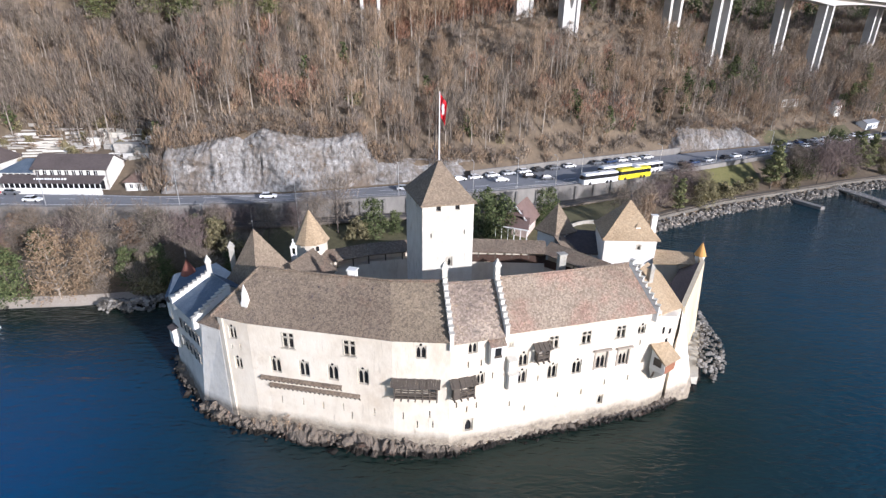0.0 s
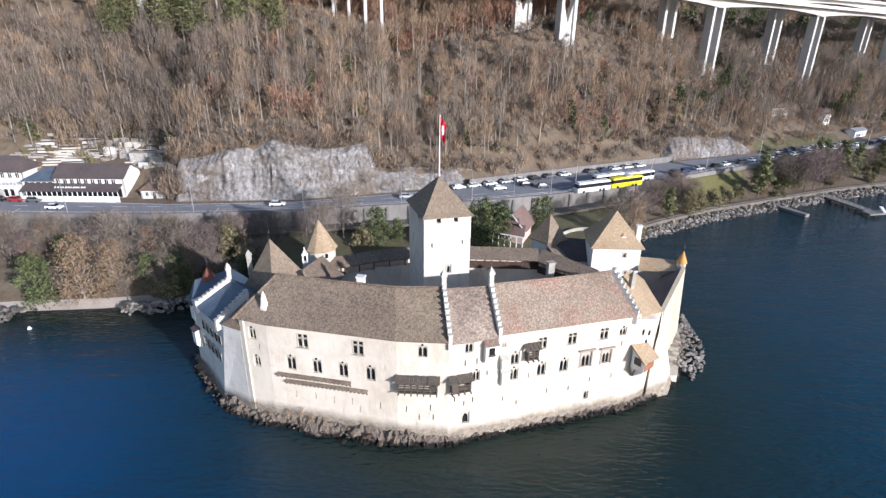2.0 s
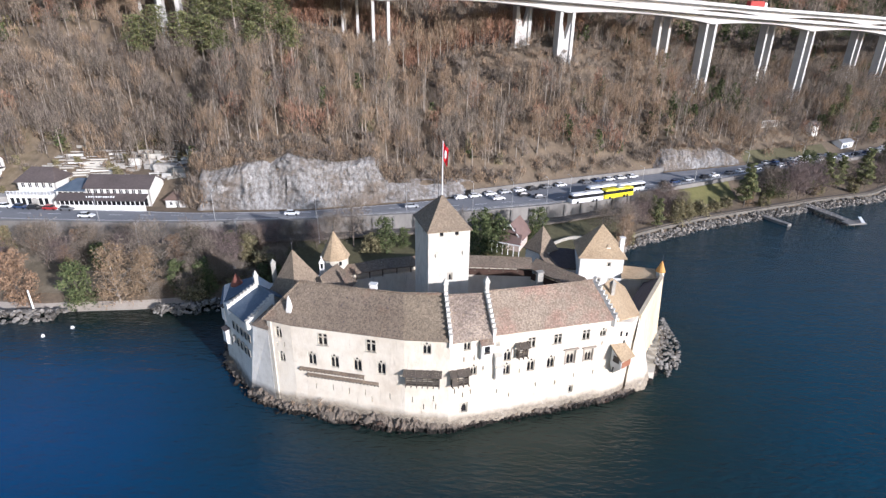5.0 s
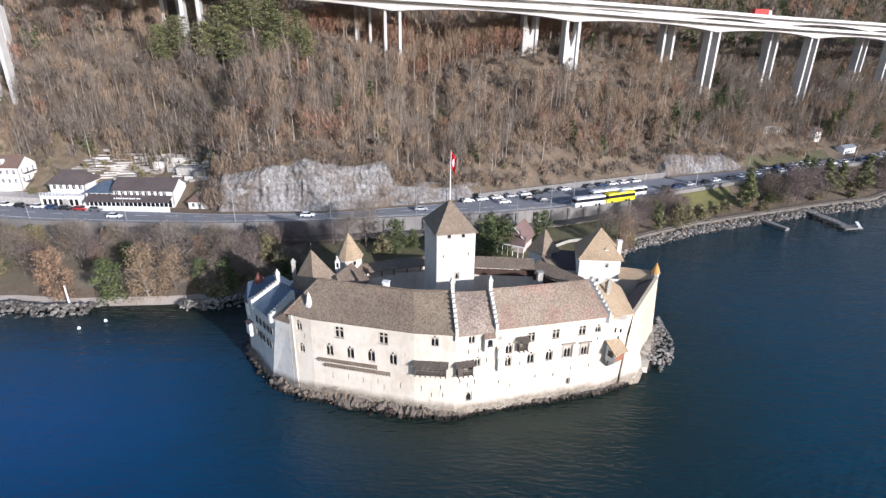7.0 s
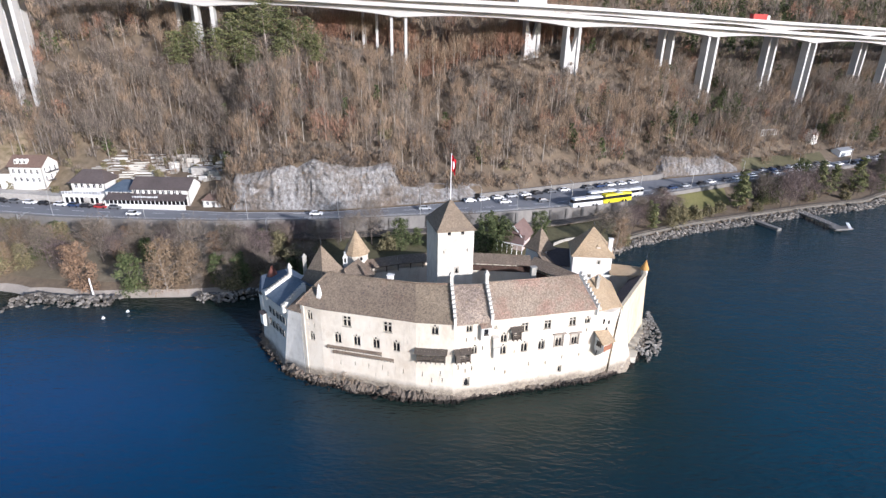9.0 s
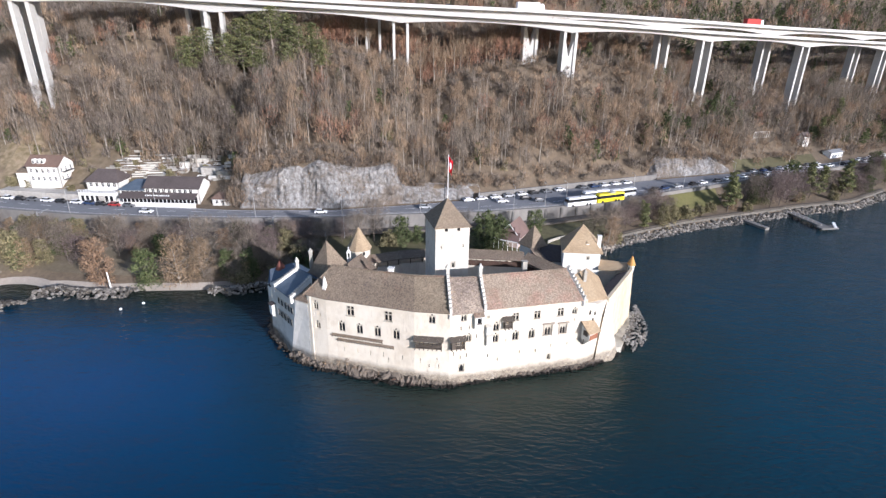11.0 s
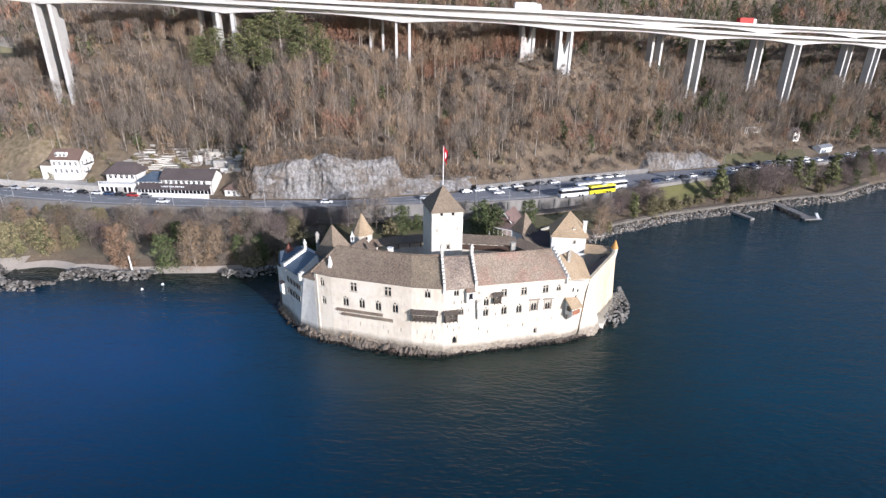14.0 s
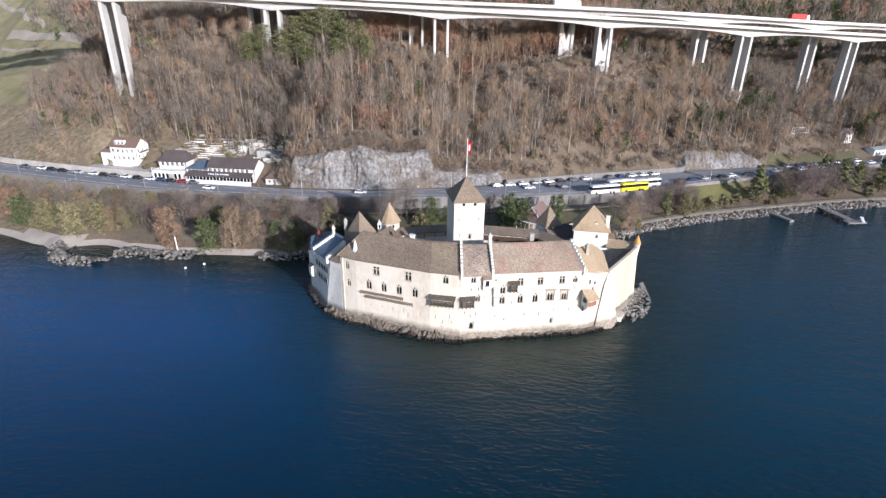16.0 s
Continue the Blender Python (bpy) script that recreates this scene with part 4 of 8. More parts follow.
def stepped_gable(parent, eave, ridge, z_eave, z_ridge, steps, thick=0.46, rise=0.5, turret=2.8):
    """A parapet that climbs the roof in steps, crowned by a small chimney turret."""
    e, r = Vector((*eave, 0)), Vector((*ridge, 0))
    f = Face(eave, ridge)
    w = f.len / steps
    line = [(0.0, z_eave - 1.2)]
    caps = []
    for i in range(steps):
        z = z_eave + (z_ridge - z_eave) * (i + 1) / steps + rise
        line += [(i * w, z), ((i + 1) * w, z)]
        cap = Shape()
        f.block(cap, i * w - 0.08, (i + 1) * w - 0.02, z, z + 0.14, -thick / 2 - 0.1, thick / 2 + 0.1)
        caps.append(cap)
    line.append((f.len, z_eave - 1.2))
    n = len(line)
    sh = Shape().add([f.at(s, z, thick / 2) for s, z in line] + [f.at(s, z, -thick / 2) for s, z in line], [tuple(range(n)), tuple(reversed(range(n, 2 * n)))] + [(k, n + k, n + (k + 1) % n, (k + 1) % n) for k in range(n)])
    g = part("stepped_gable", sh, PLASTER_WHITE, parent, "white stepped gable parapet")
    for cap in caps:
        part("coping", cap, STONE_PALE, g)
    if turret:
        sh = Shape()
        s = f.len - 0.1
        f.block(sh, s - 0.32, s + 0.32, z_ridge - 0.5, z_ridge + turret * 0.62, -0.32, 0.32)
        c = f.at(s, 0)
        top = [f.at(s + a, 0, b)[:2] for a, b in ((-0.44, 0.44), (-0.44, -0.44), (0.44, -0.44), (0.44, 0.44))]
        sh.prism(top, z_ridge + turret * 0.62, z_ridge + turret * 0.68)
        sh.hip(top, z_ridge + turret * 0.68, (c[0], c[1], z_ridge + turret), 0.02)
        part("gable_turret", sh, STONE_PALE, parent, "small pointed stone chimney turret")


def long_roof(parent, front, ridge, back, mats, over=0.55, thick=0.28, name="roof"):
    """Two slopes over matching runs of points (x, y, z)."""
    for k in range(len(front) - 1):
        ob = part(name + "_slope", Shape().slab([front[k], front[k + 1], ridge[k + 1], ridge[k]], thick), mats, parent)
        part(name + "_slope", Shape().slab([ridge[k], ridge[k + 1], back[k + 1], back[k]], thick), mats, parent)
    cap = Shape()
    for a, b in zip(ridge[:-1], ridge[1:]):
        a, b = Vector(a), Vector(b)
        n = max(1, int((b - a).length / 0.6))
        if (b - a).length > 0.5:
            for i in range(n):
                p, q = a.lerp(b, i / n), a.lerp(b, (i + 0.96) / n)
                cap.tube(p + Vector((0, 0, 0.0)), q + Vector((0, 0, 0.05)), 0.17, 0.19, 6)
    if cap.v:
        part("ridge_tiles", cap, mats, ob)
    return ob


def off(face, p, d):
    return (p[0] + face.n.x * d, p[1] + face.n.y * d)


def chimney(parent, x, y, z0, z1, w=0.9, rz=0.0, mat=None, hat=True, label="white plastered chimney"):
    sh = Shape().box((x, y, z0), (w, w * 0.8, z1 - z0), rz)
    sh.box((x, y, z1), (w + 0.25, w * 0.8 + 0.25, 0.14), rz)
    ch = part("chimney", sh, mat or PLASTER_WHITE, parent, label)
    if hat:
        sh = Shape()
        ca, sa = math.cos(rz), math.sin(rz)
        pts = [(x + a * ca - b * sa, y + a * sa + b * ca) for a, b in ((-w * 0.55, -w * 0.45), (w * 0.55, -w * 0.45), (w * 0.55, w * 0.45), (-w * 0.55, w * 0.45))]
        sh.hip(pts, z1 + 0.16, (x, y, z1 + 0.16 + w * 0.9), 0.02)
        part("chimney_cap", sh, mat or STONE_PALE, ch)
    return ch

# ---- castle: lakeside wings ----
RL, RB, RC, RE, RF = (-23.7, 62.4), (-6.4, 58.8), (0.2, 59.0), (6.7, 60.0), (25.0, 65.0)
GF = (28.6, 62.3)                                        # foot of the east gable on the facade


def z3(p, z):
    return (p[0], p[1], z)


def pentice(parent, face, s0, s1, z, d=0.5):
    """A long tiled weathering ledge on small brackets."""
    sh = Shape()
    sh.slab([face.at(s0, z, d), face.at(s1, z, d), face.at(s1, z + 0.3, 0), face.at(s0, z + 0.3, 0)], 0.12)
    ob = part("pentice", sh, ROOF_BROWN, parent, "narrow tiled ledge roof on timber brackets")
    n = int((s1 - s0) / 0.6)
    for i in range(n + 1):
        s = s0 + 0.1 + (s1 - s0 - 0.2) * i / n
        br = Shape().beam(face.at(s, z - 0.02, d - 0.1), face.at(s, z - 0.55, 0), 0.14, 0.14)
        part("bracket", br, WOOD_OLD, ob)


def timber_balcony(parent, face, s0, s1, z, h, d=1.15, bays=5, clad=0.0):
    """A roofed wooden gallery that hangs on the facade."""
    base = Shape()
    face.block(base, s0, s1, z, z + 0.16, 0.02, d)
    ob = part("timber_balcony", base, WOOD_OLD, parent, "weathered wooden roofed gallery on joists")
    for i in range(bays + 1):
        s = s0 + 0.08 + (s1 - s0 - 0.16) * i / bays
        part("post", Shape().beam(face.at(s, z + 0.16, d - 0.1), face.at(s, z + h, d - 0.1), 0.14, 0.14), WOOD_OLD, ob)
        part("joist", Shape().beam(face.at(s, z - 0.12, 0), face.at(s, z - 0.12, d + 0.25), 0.16, 0.2), WOOD_OLD, ob)
        part("strut", Shape().beam(face.at(s, z - 0.6, 0), face.at(s, z - 0.15, d - 0.3), 0.12, 0.12), WOOD_OLD, ob)
    for k, zz in enumerate((0.35, 0.62, 0.98)):
        part("rail", Shape().beam(face.at(s0, z + 0.16 + zz, d - 0.1), face.at(s1, z + 0.16 + zz, d - 0.1), 0.1, 0.16), WOOD_OLD, ob)
    part("wall_plate", Shape().beam(face.at(s0 - 0.1, z + h, d - 0.1), face.at(s1 + 0.1, z + h, d - 0.1), 0.16, 0.18), WOOD_OLD, ob)
    for s in (s0, s1 - 0.08):
        sd = Shape()
        face.block(sd, s, s + 0.08, z + 0.16, z + (h if clad else 1.2), 0.02, d - 0.15)
        part("side_panel", sd, WOOD_OLD, ob)
    if clad:
        sd = Shape()
        face.block(sd, s0 + 0.05, s0 + clad, z + 0.16, z + h, d - 0.2, d - 0.04)
        part("closet_panel", sd, WOOD_OLD, ob)
    n = max(3, int((s1 - s0) / 0.24))
    for i in range(n):                                   # overlapping board courses
        a, b = s0 - 0.35 + (s1 - s0 + 0.7) * i / n, s0 - 0.35 + (s1 - s0 + 0.7) * (i + 0.96) / n
        lift = random.uniform(-0.05, 0.09)
        board = Shape().slab([face.at(a, z + h - 0.05 + lift, d + 0.2), face.at(b, z + h - 0.05 + lift, d + 0.2), face.at(b, z + h + 0.6 + lift, 0), face.at(a, z + h + 0.6 + lift, 0)], 0.08)
        part("roof_board", board, WOOD_OLD, ob)
    return ob


def oriel(parent, face, s0, s1, z0, z1, d, roof_mat, slope=0.55, name="oriel", opening=False):
    """A plastered box that juts from the wall under a small roof."""
    sh = Shape()
    face.block(sh, s0, s1, z0, z1, 0.02, d)
    mid = (s0 + s1) / 2
    sh.add([face.at(s0, z0, d), face.at(s1, z0, d), face.at(s1, z0 - d * 0.9, 0.02), face.at(s0, z0 - d * 0.9, 0.02), face.at(s0, z0, 0.02), face.at(s1, z0, 0.02)], ((0, 3, 2, 1), (0, 4, 3), (1, 2, 5)))
    ob = part(name, sh, PLASTER_WHITE, parent, "plastered bay jutting from the wall")
    r = Shape().slab([face.at(s0 - 0.15, z1, d + 0.2), face.at(s1 + 0.15, z1, d + 0.2), face.at(s1 + 0.15, z1 + slope, 0), face.at(s0 - 0.15, z1 + slope, 0)], 0.12)
    part("bay_roof", r, roof_mat, ob)
    if opening:
        o = Shape()
        face.block(o, mid - 0.42, mid + 0.42, z0 + 0.9, z1 - 0.35, d + 0.004, d + 0.03)
        part("bay_window", o, GLASS_DARK, ob)
        part("bay_rail", Shape().beam(face.at(mid - 0.5, z0 + 0.85, d + 0.1), face.at(mid + 0.5, z0 + 0.85, d + 0.1), 0.12, 0.3), WOOD_OLD, ob)
    return ob


def west_wing():
    w = thing("lakeside_wing", (-12, 58, 1.5), "cream plastered lakeside range with brown tiled hip roof", "castle wing", "castle ranges")
    f1, f2, f3 = Face(A, A2), Face(A2, B), Face(B, C)
    sh = Shape()
    h1 = [window(w, f1, 2.0, 16.5, 1.2, 1.9, "lancets"), window(w, f1, 2.2, 11.9, 1.15, 1.8, "lancets"), window(w, f1, 1.6, 14.3, 0.2, 0.6, "slit"), window(w, f1, 2.9, 14.5, 0.2, 0.9, "slit")]
    holed_wall(sh, f1, 0.5, 18.65, h1)
    h2 = []
    for s in (7.7, 11.6, 15.5, 19.5):
        h2.append(window(w, f2, s - 4.4, 12.55, 1.45, 2.35, "lancets"))
    for s in (9.8, 17.9):
        h2.append(window(w, f2, s - 4.4, 16.55, 1.75, 2.3, "cross"))
    for s, z in ((3.6, 7.2), (6.6, 7.4), (9.4, 7.2), (12.2, 7.4), (13.3, 6.2), (16.4, 7.3)):
        h2.append(window(w, f2, s, z, 0.15, 1.1, "slit"))
    holed_wall(sh, f2, 0.5, 18.65, h2)
    h3 = [window(w, f3, 3.5, 16.9, 1.35, 1.9, "lancets")]
    for s, z in ((1.2, 7.2), (4.6, 7.6), (5.0, 6.0), (3.0, 5.9)):
        h3.append(window(w, f3, s, z, 0.15, 1.0, "slit"))
    holed_wall(sh, f3, 0.5, 18.65, h3)
    part("wall", sh, PLASTER, w)
    rear = Shape()
    back = [(-24.6, 66.4), (-21.8, 66.2), (-6.9, 62.9), (0.0, 63.3)]
    for p, q in zip(back[:-1], back[1:]):
        Face(q, p).block(rear, 0, (Vector(q) - Vector(p)).length, 5, 19.0, -0.8, 0)
    Face(back[0], A).block(rear, 0, (Vector(back[0]) - Vector(A)).length, 3, 18.6, -0.8, 0)
    part("rear_wall", rear, PLASTER, w)
    e = 0.45
    fr = [off(f1, A, e), off(f2, A2, e), off(f2, B, e), off(f3, C, e)]
    z = EAVE
    roof = Shape()
    a, a2, b, c = (z3(p, z) for p in fr)
    a = (a[0] - 0.5, a[1] + 0.1, z + 0.2)
    rl, rb, rc = z3(RL, RIDGE), z3(RB, RIDGE), z3(RC, RIDGE)
    bk = [z3(p, 18.8) for p in back]
    sag = z3(lerp(RL, RB, 0.5), RIDGE - 0.12)
    m2 = lerp(a2, b, 0.5)
    for q in ([a, a2, rl], [bk[0], a, rl], [a2, m2, sag, rl], [m2, b, rb, sag], [b, c, rc, rb], [rl, bk[1], bk[0]], [rl, sag, lerp(bk[1], bk[2], 0.5), bk[1]], [sag, rb, bk[2], lerp(bk[1], bk[2], 0.5)], [rb, rc, bk[3], bk[2]]):
        part("roof_slope", Shape().slab(q, 0.28), ROOF_OLIVE if q[0] is b else ROOF_BROWN, w, "mottled brown clay tiles")
    r = part("roof_board", Shape().beam(rl, rb, 0.1, 0.1), ROOF_BROWN, w)
    cap = Shape()
    for p, q in ((rl, sag), (sag, rb), (rb, rc), (a, rl)):
        p, q = Vector(p), Vector(q)
        n = int((q - p).length / 0.55)
        for i in range(n):
            cap.tube(p.lerp(q, i / n), p.lerp(q, (i + 0.95) / n) + Vector((0, 0, 0.04)), 0.16, 0.18, 6)
    part("ridge_tiles", cap, ROOF_BROWN, r)
    pentice(w, f2, 1.0, 12.2, 10.45)
    pentice(w, f2, 2.2, 14.6, 9.4, 0.45)
    timber_balcony(w, f3, 0.15, 5.6, 10.6, 1.75, 1.0, bays=6)
    ob = part("chimney", Shape().box((-24.9, 59.3, 18.4), (0.85, 0.8, 2.3), -0.3).prism([(-25.3, 59.0), (-24.6, 58.8), (-24.4, 59.5), (-25.1, 59.75)], 20.7, 22.0, 0, [(-25.15, 59.1), (-24.72, 58.98), (-24.6, 59.45), (-25.02, 59.58)]), PLASTER_WHITE, w, "slim white pointed chimney")
    part("chimney_cap", Shape().hip([(-25.15, 59.1), (-24.72, 58.98), (-24.6, 59.45), (-25.02, 59.58)], 22.0, (-24.87, 59.28, 23.1), 0.02), PLASTER_WHITE, ob)
    chimney(w, -11.4, 60.8, 22.8, 24.6, 1.05, -0.2, PLASTER_WHITE, False, "broad white chimney on the ridge")
    for i in range(5):
        s = random.uniform(0.05, 0.95)
        k = random.uniform(0.15, 0.85)
        p = Vector(lerp(a2, b, s)).lerp(Vector(lerp(rl, rb, s)), k)
        sh = Shape().box((p.x, p.y, p.z - 0.1), (0.16, 0.2, 0.24), -0.2)
        part("roof_vent", sh, ROOF_DARK, r)


def middle_house():
    w = thing("narrow_house", (4, 57, 1.5), "narrow cream plastered house between stepped gables", "castle wing", "castle ranges")
    f = Face(C, E_)
    hs = [window(w, f, 2.8, 17.2, 1.25, 1.7, "lancets"), window(w, f, 2.6, 5.35, 1.15, 1.9, "arch"), window(w, f, 4.0, 12.4, 1.1, 1.8, "lancets")]
    for s, z in ((0.9, 9.0), (2.3, 8.0), (2.3, 14.8), (4.0, 14.8), (5.6, 12.6), (3.6, 8.4)):
        hs.append(window(w, f, s, z, 0.2, 0.9, "slit"))
    sh = Shape()
    holed_wall(sh, f, 0.5, 18.3, hs)
    part("wall", sh, PLASTER, w)
    rear = Shape()
    Face((5.6, 64.2), (0.1, 63.4)).block(rear, 0, 5.5, 5, 18.8, -0.8, 0)
    part("rear_wall", rear, PLASTER, w)
    e = 0.45
    fr = [z3(off(f, C, e), EAVE - 0.35), z3(off(f, E_, e), EAVE - 0.35)]
    rd = [z3(RC, RIDGE - 0.35), z3(RE, RIDGE - 0.35)]
    long_roof(w, fr, rd, [(0.0, 63.6, 18.8), (5.7, 64.4, 18.8)], ROOF_LICHEN)
    stepped_gable(w, off(f, C, 0.4), RC, EAVE, RIDGE, 9)
    stepped_gable(w, off(f, E_, 0.4), RE, EAVE, RIDGE, 9)
    timber_balcony(w, f, 0.2, 3.0, 10.6, 1.85, 1.0, bays=3, clad=0.8)
    oriel(w, f, 4.9, 6.7, 15.1, 17.5, 0.9, ROOF_RED, 0.5, "oriel", True)


def east_wing():
    w = thing("lakeside_wing", (18, 62, 1.5), "cream plastered lakeside range with reddish tiled roof", "castle wing", "castle ranges")
    f = Face(E_, F_)
    k = 7.1
    hs = []
    for s, z, ww, hh, st in ((9.7, 14.2, 1.35, 2.0, "lancets"), (9.65, 11.6, 1.4, 2.1, "lancets"), (13.8, 16.1, 1.45, 1.9, "cross"), (18.5, 16.05, 1.5, 1.9, "cross"), (23.7, 16.05, 1.5, 1.9, "cross"), (26.9, 15.85, 1.2, 1.4, "lancets"), (14.0, 11.6, 1.4, 2.2, "lancets"), (17.6, 11.6, 1.4, 2.2, "lancets"), (21.2, 12.0, 1.75, 2.7, "tall"), (24.6, 11.9, 1.6, 2.5, "tall"), (22.0, 5.3, 0.75, 1.5, "arch"), (7.9, 16.9, 0.75, 0.8, "cross")):
        hs.append(window(w, f, s - k, z, ww, hh, st))
    for s, z in ((8.2, 7.6), (10.4, 6.4), (15.2, 7.6), (18.8, 7.3), (22.3, 8.2), (26.0, 8.2), (12.0, 10.9), (27.0, 13.8)):
        hs.append(window(w, f, s - k, z, 0.2, 0.8, "slit"))
    sh = Shape()
    holed_wall(sh, f, 0.5, 18.3, hs)
    part("wall", sh, PLASTER, w)
    rear = Shape()
    Face((23.2, 69.4), (5.8, 64.3)).block(rear, 0, 18.1, 5, 18.6, -0.8, 0)
    Face(F_, (27.5, 69.8)).block(rear, 0.2, 7.4, 3, 17.8, -0.8, 0)
    part("rear_wall", rear, PLASTER, w)
    e = 0.45
    fr = [z3(off(f, E_, e), EAVE), z3(off(f, GF, e), EAVE - 0.3)]
    mid_f, mid_r, mid_b = lerp(fr[0], fr[1], 0.5), z3(lerp(RE, RF, 0.5), RIDGE - 0.12), lerp((5.7, 64.6, 18.8), (22.0, 69.6, 18.8), 0.5)
    long_roof(w, [fr[0], mid_f, fr[1]], [z3(RE, RIDGE), mid_r, z3(RF, RIDGE)], [(5.7, 64.6, 18.8), mid_b, (22.0, 69.6, 18.8)], ROOF_RED)
    stepped_gable(w, off(f, GF, 0.4), RF, EAVE - 0.4, RIDGE, 9, turret=0)
    timber_balcony(w, f, 11.2 - k, 12.9 - k, 14.1, 1.7, 1.0, 2)
    oriel(w, f, 0.35, 1.3, 13.3, 14.9, 0.8, STONE_PALE, 0.3, "latrine_bay")
    oriel(w, f, 0.5, 1.7, 10.6, 12.7, 0.75, STONE_PALE, 0.3, "latrine_bay")
    chimney(w, 16.2, 66.4, 21, 24.7, 1.0, 0.3, STONE_GREY, False, "dark chimney behind the ridge")


def corner_bay():
    """The tan-roofed guard box at the east corner."""
    w = thing("guard_box", (29.6, 62.0, 9), "small tan-roofed guard box with red timber sill on the corner", "bay")
    q = [(28.9, 62.0), (30.2, 60.2), (32.3, 61.8), (31.2, 63.8)]
    sh = Shape().prism(q, 9.6, [12.6, 11.6, 11.4, 12.6])
    sh.add([(28.9, 62.0, 9.6), (30.2, 60.2, 9.6), (32.3, 61.8, 9.6), (31.2, 63.8, 9.6), (29.6, 62.3, 7.4), (31.0, 63.4, 7.4)], ((0, 4, 1), (1, 4, 5, 2), (2, 5, 3)))
    b = part("box_wall", sh, PLASTER_WHITE, w)
    f = Face(q[1], q[2])
    sill = Shape()
    f.block(sill, 0.1, f.len - 0.1, 9.7, 10.9, 0.0, 0.08)
    part("front_board", sill, WOOD_RED, b, "red-brown timber boards")
    f2 = Face(q[0], q[1])
    o = Shape()
    f2.block(o, 0.5, 1.7, 10.4, 11.6, 0.0, 0.05)
    part("hatch", o, WOOD_OLD, b)
    part("strut", Shape().beam((29.2, 61.0, 9.5), (29.6, 62.4, 7.6), 0.2, 0.2), WOOD_OLD, b)
    r = Shape()
    r.slab([(30.0, 59.6, 11.5), (33.0, 61.8, 11.3), (31.5, 64.3, 13.0), (28.6, 62.1, 13.3)], 0.22)
    part("roof", r, ROOF_TAN, w)


def left_range():
    """The range round the western corner, its roof blued as in shade between two stepped gables."""
    w = thing("side_range", (-36, 66, 1.5), "plastered range, walls greyed and roof blued as in shade, between stepped gables", "castle wing", "castle ranges")
    base = [(-29.0, 59.3), (-34.6, 62.5), (-41.8, 71.2), (-44.0, 77.5)]
    top = [(-28.85, 59.2), (-31.7, 60.5), (-39.9, 68.5), (-42.4, 75.6)]
    inner = [(-37.5, 80), (-31, 74), (-27.5, 67), (-26.6, 62.5)]
    poly = [base[3], base[2], base[1], base[0], *reversed(inner)]
    tops = [top[3], top[2], top[1], top[0], *reversed(inner)]
    part("wall", Shape().prism(poly, 0.3, 16.4, 0, tops), PLASTER_SHADE, w)
    e1, e2 = (-32.94, 60.81, 17.00), (-38.37, 66.49, 16.70)
    r1, r2 = (-29.63, 65.75, 19.80), (-33.63, 69.44, 19.80)
    k1, k2 = (-26.32, 70.70, 15.5), (-28.89, 72.39, 15.5)
    part("roof_slope", Shape().slab([(p[0], p[1], p[2] - 0.35) for p in (e2, e1, r1, r2)], 0.25), ROOF_SHADE_BLUE, w, "tiled roof blued as in sky shade")
    part("roof_slope", Shape().slab([r2, r1, k1, k2], 0.25), ROOF_SHADE_BLUE, w)
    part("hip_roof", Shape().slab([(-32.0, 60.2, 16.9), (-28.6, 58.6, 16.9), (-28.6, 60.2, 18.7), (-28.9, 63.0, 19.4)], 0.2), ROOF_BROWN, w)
    part("hip_roof", Shape().slab([(-40.4, 68.4, 16.2), (-35.0, 72.2, 18.6), (-37.5, 76.8, 17.6), (-42.8, 75.8, 16.0)], 0.2), ROOF_SHADE_BLUE, w)
    stepped_gable(w, e1[:2], r1[:2], 16.7, 19.5, 9, 0.42, 0.2, 0)
    stepped_gable(w, e2[:2], r2[:2], 16.4, 19.6, 9, 0.42, 0.35, 3.0)
    for z, k in ((13.2, 0.80), (10.0, 0.60)):
        p, q = lerp(base[2], top[2], k), lerp(base[1], top[1], k)
        f = Face(p, q)
        for s in (4.0, 5.6, 7.2, 8.8, 10.2):
            fr, pane = Shape(), Shape()
            f.block(fr, s - 0.42, s + 0.42, z - 0.8, z + 0.8, -0.6, 0.08)
            wd = part("window", fr, STONE_GREY, w)
            f.block(pane, s - 0.30, s + 0.30, z - 0.68, z + 0.68, 0.0, 0.10)
            part("pane", pane, GLASS_DARK, wd)
    f = Face(lerp(base[2], top[2], 0.55), lerp(base[1], top[1], 0.55))
    oriel(w, f, 0.9, 2.4, 8.6, 11.2, 0.9, ROOF_DARK, 0.3, "latrine_bay")
    oriel(w, f, 0.2, 1.5, 12.6, 15.4, 0.3, ROOF_DARK, 0.3, "latrine_bay")
    chimney(w, -31.6, 73.0, 17.5, 22.4, 0.8, 0.4, STONE_GREY)


# lime plaster greyed for the range in shade: the shade is in the colour
PLASTER_SHADE = material("shade_grey_lime_plaster", [(0.46, 0.44, 0.405), (0.60, 0.58, 0.54), (0.70, 0.68, 0.64)], 0.9, 0.13, 0.4, 0.92, 0.4, 3.0, (1, 1, 0.5))
weather_foot(PLASTER_SHADE, (0.22, 0.20, 0.18), 6.5)
patches(PLASTER_SHADE, (0.28, 0.26, 0.235), 0.6, 0.55, 0.72, 0.6)


def area(poly):
    return sum(a[0] * b[1] - b[0] * a[1] for a, b in zip(poly, poly[1:] + poly[:1])) / 2


def ring(cx, cy, r, n, a0=0.0):
    return [(cx + r * math.cos(a0 + 2 * math.pi * i / n), cy + r * math.sin(a0 + 2 * math.pi * i / n)) for i in range(n)]


